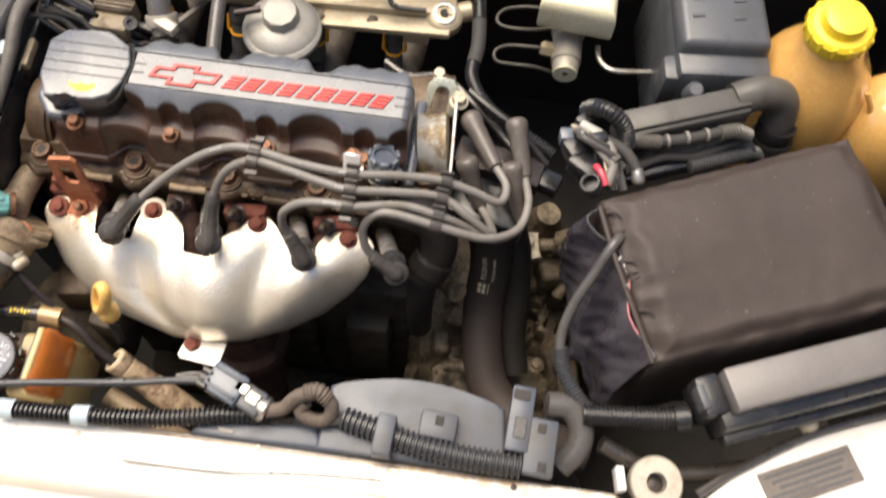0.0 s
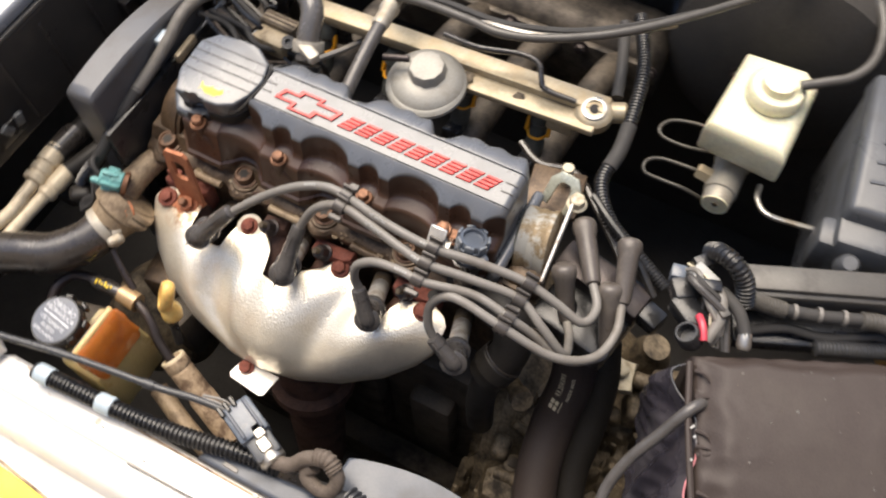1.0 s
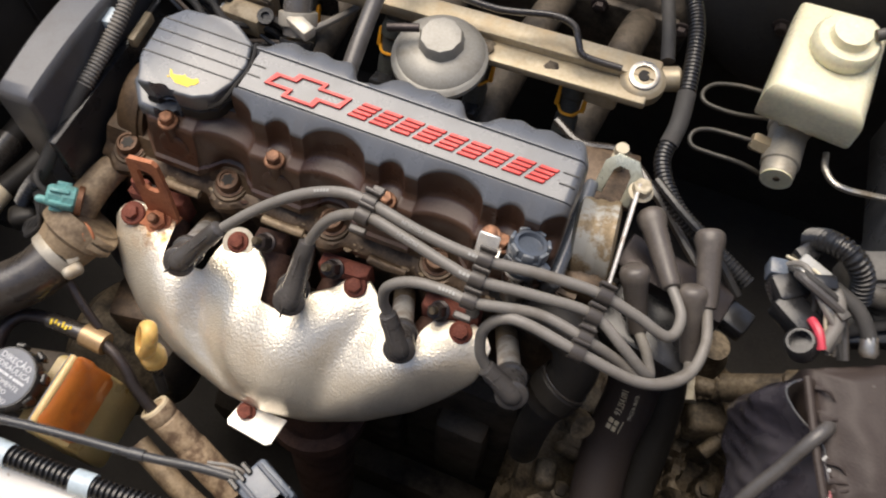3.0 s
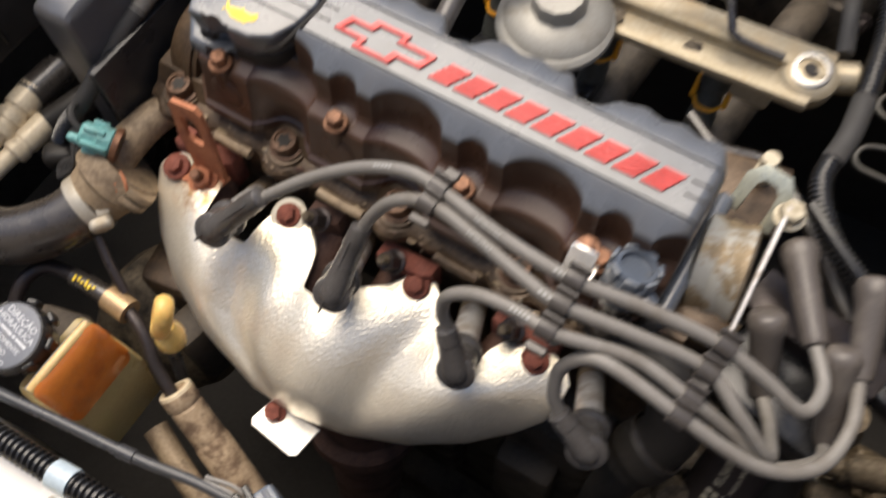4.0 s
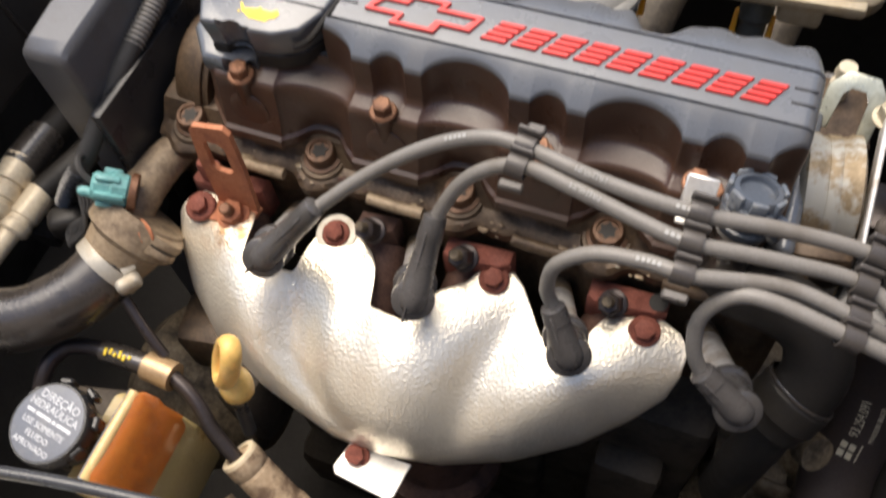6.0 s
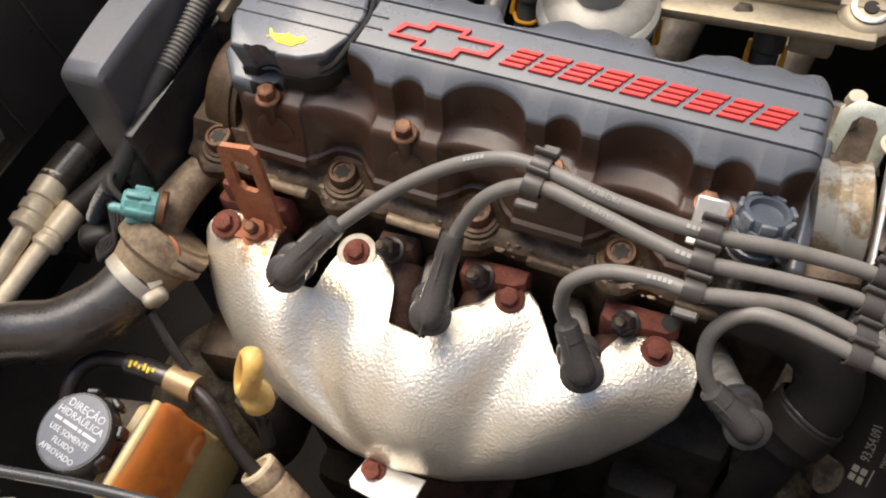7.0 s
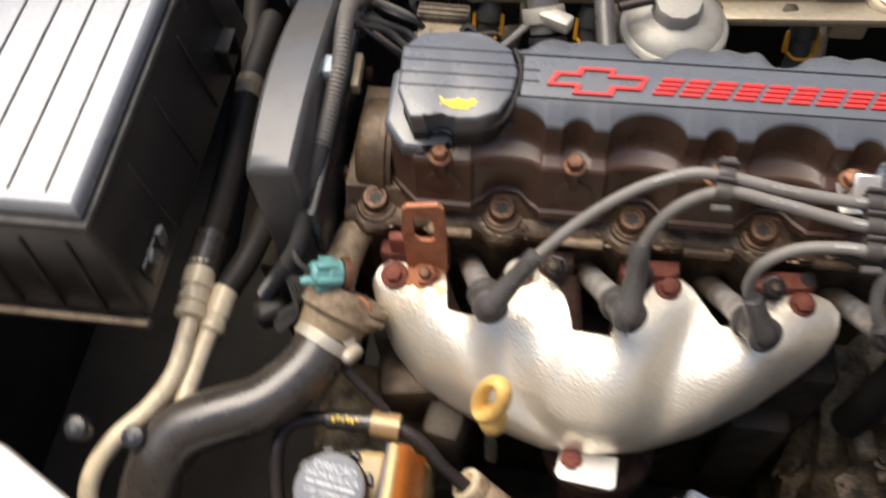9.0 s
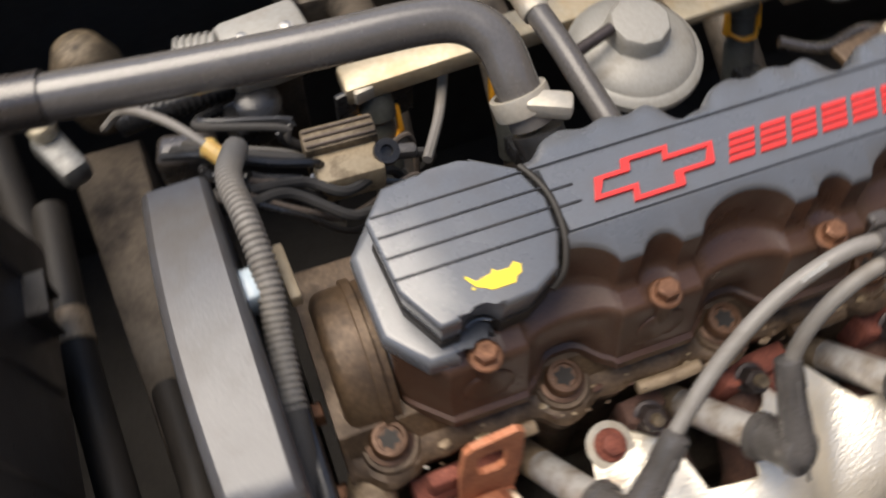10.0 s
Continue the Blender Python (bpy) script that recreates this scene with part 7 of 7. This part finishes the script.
for y, a in ((-0.066, 25), (-0.050, -10)):
    part("clip", box((-0.1380, y, 0.758), (0.005, 0.009, 0.014), Matrix.Rotation(radians(a), 4, "X"), 0.0015), "mountalu", air, "small grey spring clip")
part("clip_plate", box((-0.1405, -0.062, 0.752), (0.004, 0.034, 0.022), 0, 0.0015), "airbase", air)
for y in (0.112, 0.134):
    part("side_bracket", box((-0.140, y, 0.750), (0.012, 0.002, 0.026), 0, 0.0006, 1), "airbase", air)
part("side_bracket", box((-0.139, 0.123, 0.764), (0.014, 0.024, 0.002), 0, 0.0006, 1), "airbase", air)


# ---- behind the cover: rail, regulator, breather and fuel hoses ----
rail = thing("fuel_rail", (0.2, 0.20, 0.70), "yellowed metal fuel rail with bolts", "fuel rail")
part("beam", box((0.202, 0.1995, 0.769), (0.325, 0.021, 0.014), Matrix.Rotation(radians(-3.5), 4, "Y"), 0.003), "rail", rail)
part("web", box((0.268, 0.1795, 0.769), (0.186, 0.0205, 0.008), Matrix.Rotation(radians(-3.5), 4, "Y"), 0.002), "rail", rail)
e_ = part("end_fitting", turned([(0, 0.0165), (0.003, 0.018), (0.014, 0.018), (0.016, 0.016), (0.018, 0.013)], (0.353, 0.194, 0.766), (0, -0.2, 1), 28), "rail", rail)
part("socket", ring((0.353, 0.1908, 0.7835), (0, -0.2, 1), 0.0120, 0.0035, 0.0022, 28), "steel", e_)
part("hollow", turned([(0, 0.0045), (0.001, 0.0045), (0.0011, 0.002)], (0.353, 0.1908, 0.7840), (0, -0.2, 1), 16), "lining", e_)
part("side_lug", turned([(0, 0.010), (0.016, 0.010), (0.018, 0.008)], (0.363, 0.201, 0.773), (1, 0.35, 0.1), 16), "rail", e_)
for x in (0.283, 0.228):
    part("bolt", hexhead((x, 0.180, 0.768), (0, -0.3, 1), 0.0068, 0.005, 0.009), "gearbox", rail)
part("injector_mount", box((0.327, 0.1815, 0.763), (0.026, 0.019, 0.019), 0, 0.003), "rail", rail)
for x in (0.058, 0.140, 0.221, 0.303):
    inj = thing("fuel_injector", (x, 0.175, 0.66), "dark grey fuel injector under the rail with orange clip", "fuel injector", "fuel injectors")
    lean = Vector((0, 0.42, 1)).normalized()
    low = Vector((x, 0.1640, 0.674))
    part("body", turned([(0, 0.0062), (0.012, 0.0062), (0.014, 0.0098), (0.046, 0.0098), (0.049, 0.0085), (0.066, 0.0085), (0.068, 0.0105), (0.076, 0.0105), (0.084, 0.008)], low, lean, 18), "injgrey", inj)
    for k in (-1, 1):
        part("clip", box(low + lean * 0.064 + Vector((0.0112 * k, -0.001, 0)), (0.0042, 0.006, 0.018), axes(lean), 0.0014, 2, 0.7), "orangeclip", inj, "orange locking clip")
    part("clip_bow", tube([low + lean * 0.057 + Vector((0.0112 * q, -0.0105 + 0.0105 * abs(q) ** 3, 0)) for q in (-1, -0.5, 0, 0.5, 1)], 0.0014, 6), "orangeclip", inj, "orange wire bow")
    part("plug", box(low + lean * 0.030 + Vector((0.0, -0.015, 0.003)), (0.018, 0.020, 0.013), axes(lean), 0.003), "plastic", inj, "black injector plug")
for x in (0.075, 0.16, 0.245, 0.325):
    run = thing("intake_runner", (x, 0.2, 0.60), "cast aluminium intake runner, brown with dust", "intake runner", "intake runners")
    part("pipe", tube([(x - 0.02, 0.10, 0.655), (x - 0.015, 0.14, 0.672), (x - 0.008, 0.20, 0.694), (x, 0.26, 0.705), (x + 0.005, 0.33, 0.685), (x + 0.005, 0.38, 0.63)], 0.0155, 18, 0.006), "runner", run)
plen = thing("intake_plenum", (0.2, 0.40, 0.55), "cast aluminium intake plenum behind the rail", "intake")
part("body", box((0.205, 0.388, 0.65), (0.34, 0.084, 0.11), 0, 0.03, 4), "runner", plen)
part("flange", box((0.205, 0.343, 0.655), (0.32, 0.010, 0.075), 0, 0.004), "runner", plen, "flat flange where the runners meet the plenum")
for x in (0.04, 0.12, 0.205, 0.29, 0.37):
    part("bolt", hexhead((x - 0.002, 0.3385, 0.688), (0, -1, 0), 0.006, 0.006, 0.009), "darksteel", plen)

dome = thing("pressure_regulator", (0.197, 0.15, 0.74), "dull grey domed pressure regulator", "regulator")
part("can", turned([(0, 0.026), (0.012, 0.030), (0.014, 0.0375), (0.0165, 0.039), (0.020, 0.0385), (0.0215, 0.0365), (0.023, 0.034)], (0.198, 0.155, 0.757), (0, -0.1, 1), 40), "zincdull", dome)
part("top", turned([(0, 0.0195), (0.003, 0.0182), (0.010, 0.0176), (0.0125, 0.0160), (0.0130, 0.01)], (0.198, 0.157, 0.786), (0, -0.1, 1), 10), "zincdull", dome)
part("port", turned([(0, 0.0035), (0.025, 0.0035)], (0.180, 0.155, 0.799), (-1, -0.3, -0.1), 12), "darksteel", dome)
part("can_upper", turned([(0, 0.0372), (0.004, 0.0350), (0.0085, 0.029), (0.0120, 0.018)], (0.198, 0.155, 0.776), (0, -0.1, 1), 40), "zincdull", dome)

br = thing("breather_hose", (0.0, 0.14, 0.80), "grey-black breather hose with a metal clamp", "hose")
part("hose", tube([(0.107, 0.098, 0.818), (0.103, 0.112, 0.834), (0.099, 0.128, 0.846), (0.087, 0.140, 0.851), (0.066, 0.145, 0.852), (0.02, 0.148, 0.851), (-0.04, 0.154, 0.850), (-0.095, 0.160, 0.850), (-0.14, 0.166, 0.85), (-0.20, 0.175, 0.845)], 0.0105, 18), "breather", br)
part("clamp", ring((0.1055, 0.1035, 0.822), (-0.25, 0.8, 0.9), 0.0142, 0.0028, 0.010), "zinc", br)
part("clamp_screw", box((0.113, 0.096, 0.832), (0.022, 0.011, 0.010), -25, 0.0025), "zinc", br)
part("neck", turned([(0, 0.012), (0.010, 0.0115), (0.012, 0.0125), (0.016, 0.0125)], (0.110, 0.083, 0.806), (-0.1, 0.7, 0.7), 20), "plastic", br)
part("cuff", tube([(-0.095, 0.160, 0.850), (-0.16, 0.169, 0.848)], 0.0122, 16), "rubber", br)
fl = thing("fuel_hose", (0.145, 0.14, 0.79), "dark grey fuel hose with a pale quick coupling", "hose")
part("hose", tube([(0.150, 0.090, 0.802), (0.147, 0.115, 0.806), (0.144, 0.145, 0.810), (0.141, 0.175, 0.811)], 0.0068, 14), "boot", fl)
part("coupling", turned([(0, 0.0075), (0.004, 0.0082), (0.018, 0.0082), (0.020, 0.0095), (0.026, 0.0095), (0.028, 0.0075), (0.040, 0.0070)], (0.141, 0.168, 0.8105), (-0.06, 1, 0.05), 16), "zinc", fl)
part("tail", tube([(0.139, 0.205, 0.812), (0.135, 0.24, 0.81), (0.125, 0.29, 0.80)], 0.0062, 12), "reservoir", fl)
icm = thing("injector_plug_block", (0.03, 0.152, 0.74), "brown-topped cream connector block", "connector")
part("lower", box((0.027, 0.1435, 0.757), (0.036, 0.020, 0.020), -2, 0.002), "plugtan", icm, "cream lower half")
part("upper", box((0.027, 0.1600, 0.760), (0.040, 0.016, 0.024), -2, 0.002), "gearbox", icm)
part("bush", turned([(0, 0.0070), (0.003, 0.0075), (0.006, 0.0070), (0.006, 0.0035), (0.003, 0.003)], (0.0475, 0.1440, 0.7635), (0.1, -0.4, 0.9), 20), "plastic", icm, "black round bush")
for k in range(3):
    part("rib", box((0.027, 0.1545 + 0.005 * k, 0.7725), (0.038, 0.0016, 0.002), -2, 0.0006, 1), "knot", icm)
part("bright_lug", box((0.0075, 0.140, 0.760), (0.004, 0.010, 0.008), -2, 0.0012), "steel", icm)
part("lever", box((0.055, 0.151, 0.752), (0.025, 0.008, 0.008), -12, 0.003), "boot", icm)
for k in range(7):
    a, c = random.uniform(-0.012, 0.012), random.uniform(-0.008, 0.008)
    w_ = thing("loom_wire", (0.0, 0.13, 0.75), "thin black wire behind the cap", "wire", "loose loom wires")
    part("wire", tube([(-0.030 + 0.001 * k, 0.112 + 0.004 * k, 0.800 - 0.002 * k), (-0.008 + 0.003 * k, 0.116 + 0.004 * k + a, 0.782 - 0.004 * k + c), (0.018 + c, 0.112 + 0.006 * k - c, 0.758 + a), (0.045 + 0.004 * k - a, 0.122 + 0.006 * k + 2 * c, 0.745), (0.055 + 0.003 * k, 0.125 + 0.006 * k, 0.71)], 0.0018 + 0.0011 * (k % 3 == 0), 8), ("tape_black", "plastic", "knot")[k % 3], w_)
loop_w = thing("plug_wire_loop", (-0.02, 0.17, 0.77), "grey looped wire with amber sleeve", "wire")
part("wire", tube([(-0.028, 0.135, 0.792), (-0.036, 0.152, 0.794), (-0.055, 0.182, 0.790), (-0.075, 0.205, 0.780), (-0.09, 0.215, 0.76)], 0.0024, 8), "lead", loop_w)
part("sleeve", tube([(-0.033, 0.146, 0.7935), (-0.039, 0.156, 0.794)], 0.0048, 10), "dip", loop_w, "amber sleeve")
thr = thing("throttle_cable", (0.3, 0.21, 0.80), "black throttle cable looping behind the rail", "cable")
part("cable", tube([(0.10, 0.21, 0.80), (0.17, 0.196, 0.83), (0.225, 0.188, 0.84), (0.257, 0.185, 0.842), (0.293, 0.196, 0.842), (0.341, 0.225, 0.842), (0.383, 0.264, 0.84), (0.43, 0.32, 0.835), (0.50, 0.41, 0.83)], 0.0040, 10), "dustyblack", thr)
part("cable", tube([(0.12, 0.225, 0.80), (0.19, 0.210, 0.825), (0.25, 0.204, 0.833), (0.31, 0.222, 0.834), (0.36, 0.262, 0.828), (0.40, 0.33, 0.80)], 0.0034, 8), "tape_black", thr)
part("cable", tube([(0.20, 0.21, 0.82), (0.257, 0.198, 0.835), (0.30, 0.206, 0.838), (0.345, 0.232, 0.838), (0.39, 0.275, 0.83)], 0.003, 8), "steel", thr)
thin = thing("vacuum_pipe", (0.28, 0.19, 0.78), "thin black vacuum pipe along the rail", "pipe")
part("pipe", tube([(0.195, 0.196, 0.80), (0.232, 0.196, 0.800), (0.270, 0.206, 0.800), (0.289, 0.205, 0.798), (0.297, 0.195, 0.793), (0.305, 0.188, 0.788), (0.335, 0.190, 0.785)], 0.0028, 10), "rubber", thin)
hr = thing("harness_conduit", (0.39, 0.15, 0.72), "black corrugated harness conduit beside the rail", "conduit")
part("conduit", tube([(0.352, 0.300, 0.80), (0.376, 0.25, 0.795), (0.386, 0.205, 0.785), (0.390, 0.165, 0.775), (0.388, 0.130, 0.770), (0.408, 0.100, 0.765), (0.440, 0.085, 0.755), (0.475, 0.070, 0.745)], 0.0058, 16, ribs=0.0010, pitch=0.0032), "plastic", hr)
part("tape_wrap", tube([(0.388, 0.190, 0.781), (0.390, 0.165, 0.775), (0.388, 0.145, 0.772)], 0.0072, 14), "tape_black", hr)
part("side_pipe", tube([(0.340, 0.295, 0.79), (0.356, 0.25, 0.785), (0.366, 0.215, 0.78)], 0.0055, 12), "tape_black", hr)
part("thin_pipe", tube([(0.300, 0.15, 0.75), (0.325, 0.138, 0.748), (0.36, 0.142, 0.748), (0.395, 0.115, 0.745), (0.44, 0.075, 0.735)], 0.0035, 8), "rubber", hr)
link = thing("coil_cable", (0.43, 0.09, 0.74), "black cable from the bracket to the coil", "cable")
part("cable", tube([(0.388, 0.110, 0.775), (0.41, 0.095, 0.772), (0.44, 0.078, 0.765), (0.47, 0.055, 0.75)], 0.0035, 8), "plastic", link)

clutter = thing("loom_junction", (-0.02, 0.19, 0.70), "black plugs, ribbed conduit and wires behind the oil cap", "wiring harness")
part("conduit", tube([(-0.085, 0.238, 0.735), (-0.050, 0.233, 0.744), (-0.010, 0.236, 0.742), (0.030, 0.250, 0.730)], 0.0072, 14, ribs=0.0016, pitch=0.0040), "plastic", clutter, "black ribbed conduit")
part("plug", box((-0.012, 0.206, 0.744), (0.030, 0.026, 0.022), 18, 0.004, 3), "plastic", clutter)
part("plug", box((-0.052, 0.196, 0.738), (0.034, 0.022, 0.026), -12, 0.005, 3), "rubber", clutter)
part("plug_cap", turned([(0, 0.013), (0.010, 0.013), (0.013, 0.010), (0.014, 0.004)], (-0.008, 0.204, 0.754), (0.1, -0.3, 1), 20), "plastic", clutter)
for k, (y0, z0, r_) in enumerate(((0.150, 0.776, 0.0026), (0.158, 0.768, 0.0034), (0.166, 0.762, 0.0022), (0.143, 0.766, 0.0030), (0.174, 0.770, 0.0024), (0.136, 0.757, 0.0036), (0.182, 0.764, 0.0028))):
    part("wire", tube([(-0.064 + 0.006 * k, y0 + 0.030, z0 - 0.010), (-0.040, y0 + 0.012, z0 + 0.004), (-0.012 + 0.003 * k, y0, z0), (0.010 - 0.002 * k, y0 - 0.004, z0 - 0.006), (0.016, y0 - 0.002 * k, z0 - 0.022)], r_, 8), ("plastic", "tape_black", "dustyblack")[k % 3], clutter)
part("amber_tie", turned([(0, 0.0042), (0.006, 0.0046), (0.008, 0.003)], (-0.040, 0.160, 0.783), (0.3, 0.5, 0.8), 12), "dip", clutter, "amber tie on the wires")
part("stay", tube([(0.070, 0.140, 0.752), (0.088, 0.170, 0.748), (0.104, 0.205, 0.742)], 0.0030, 8), "lead", clutter, "grey stay rod")

# engine mount and bits at the far left
mount = thing("engine_mount", (-0.15, 0.27, 0.45), "aluminium engine mount with a pale bolt", "engine mount")
part("arm", box((-0.133, 0.268, 0.684), (0.020, 0.044, 0.020), 25, 0.006), "mountalu", mount)
part("brown_plate", prism([(-0.112, 0.0), (-0.130, 0.19), (-0.142, 0.31), (-0.09, 0.31), (-0.082, 0.0)], 0.48, 0.635, 0.006), "block", mount, "dark brown bracket plate")
part("bolt", turned([(0, 0.0085), (0.008, 0.0085), (0.011, 0.0065), (0.012, 0.003)], (-0.138, 0.282, 0.694), (0, -0.1, 1), 16), "paleiron", mount, "pale bolt head")
solo("side_pipe", tube([(-0.17, 0.30, 0.70), (-0.165, 0.22, 0.66), (-0.158, 0.16, 0.64), (-0.150, 0.05, 0.63), (-0.142, -0.06, 0.62)], 0.011, 14), "hosedull", "black pipe running along the side rail", "pipe")
solo("pipe_sleeve", tube([(-0.1468, 0.156, 0.6800), (-0.1455, 0.135, 0.6803)], 0.0118, 16), "thermo", "tan sleeve round the black hose", "sleeve")
alt = thing("alternator", (-0.02, -0.08, 0.40), "dark alternator low beside the engine", "alternator")
part("case", turned([(0, 0.05), (0.01, 0.06), (0.06, 0.06), (0.08, 0.05), (0.10, 0.03)], (-0.05, -0.10, 0.53), (1, 0, 0), 32), "gearbox", alt)
part("bracket", box((0.03, -0.085, 0.63), (0.05, 0.04, 0.05), 10, 0.008), "head", alt)
part("arm", box((0.06, -0.10, 0.60), (0.03, 0.06, 0.08), -10, 0.008), "block", alt)

# fittings behind the breather hose
throttle = thing("throttle_housing", (0.004, 0.222, 0.70), "dull silver throttle housing with a ribbed hose end", "throttle housing")
part("body", box((0.006, 0.222, 0.780), (0.048, 0.030, 0.034), 8, 0.005), "zincdull", throttle)
part("brown_cap", box((0.020, 0.206, 0.786), (0.018, 0.012, 0.020), 8, 0.003), "thermo", throttle)
part("ribbed_end", tube([(-0.018, 0.222, 0.782), (-0.040, 0.226, 0.780)], 0.0135, 18, ribs=0.0016, pitch=0.004), "zincdull", throttle)
part("stem", box((0.006, 0.225, 0.735), (0.03, 0.022, 0.07), 8, 0.004), "block", throttle)
for k in range(2):
    part("screw", hexhead((-0.006 + 0.024 * k, 0.216, 0.797), (0, 0, 1), 0.003, 0.002, 0.0045), "steel", throttle)
solo("side_casting", turned([(0, 0.022), (0.02, 0.026), (0.05, 0.024), (0.07, 0.016), (0.075, 0.008)], (-0.105, 0.338, 0.64), (0, -0.1, 1), 20), "gearbox", "grey-brown rounded casting beside the firewall", "casting")
bracket_l = thing("cable_bracket", (0.055, 0.20, 0.72), "dark bracket with pale clip behind the oil cap", "bracket")
part("plate", box((0.058, 0.196, 0.742), (0.05, 0.004, 0.04), 12, 0.001), "plastic", bracket_l)
part("clip", box((0.050, 0.190, 0.760), (0.012, 0.006, 0.010), 12, 0.0015), "zinc", bracket_l, "pale clip")
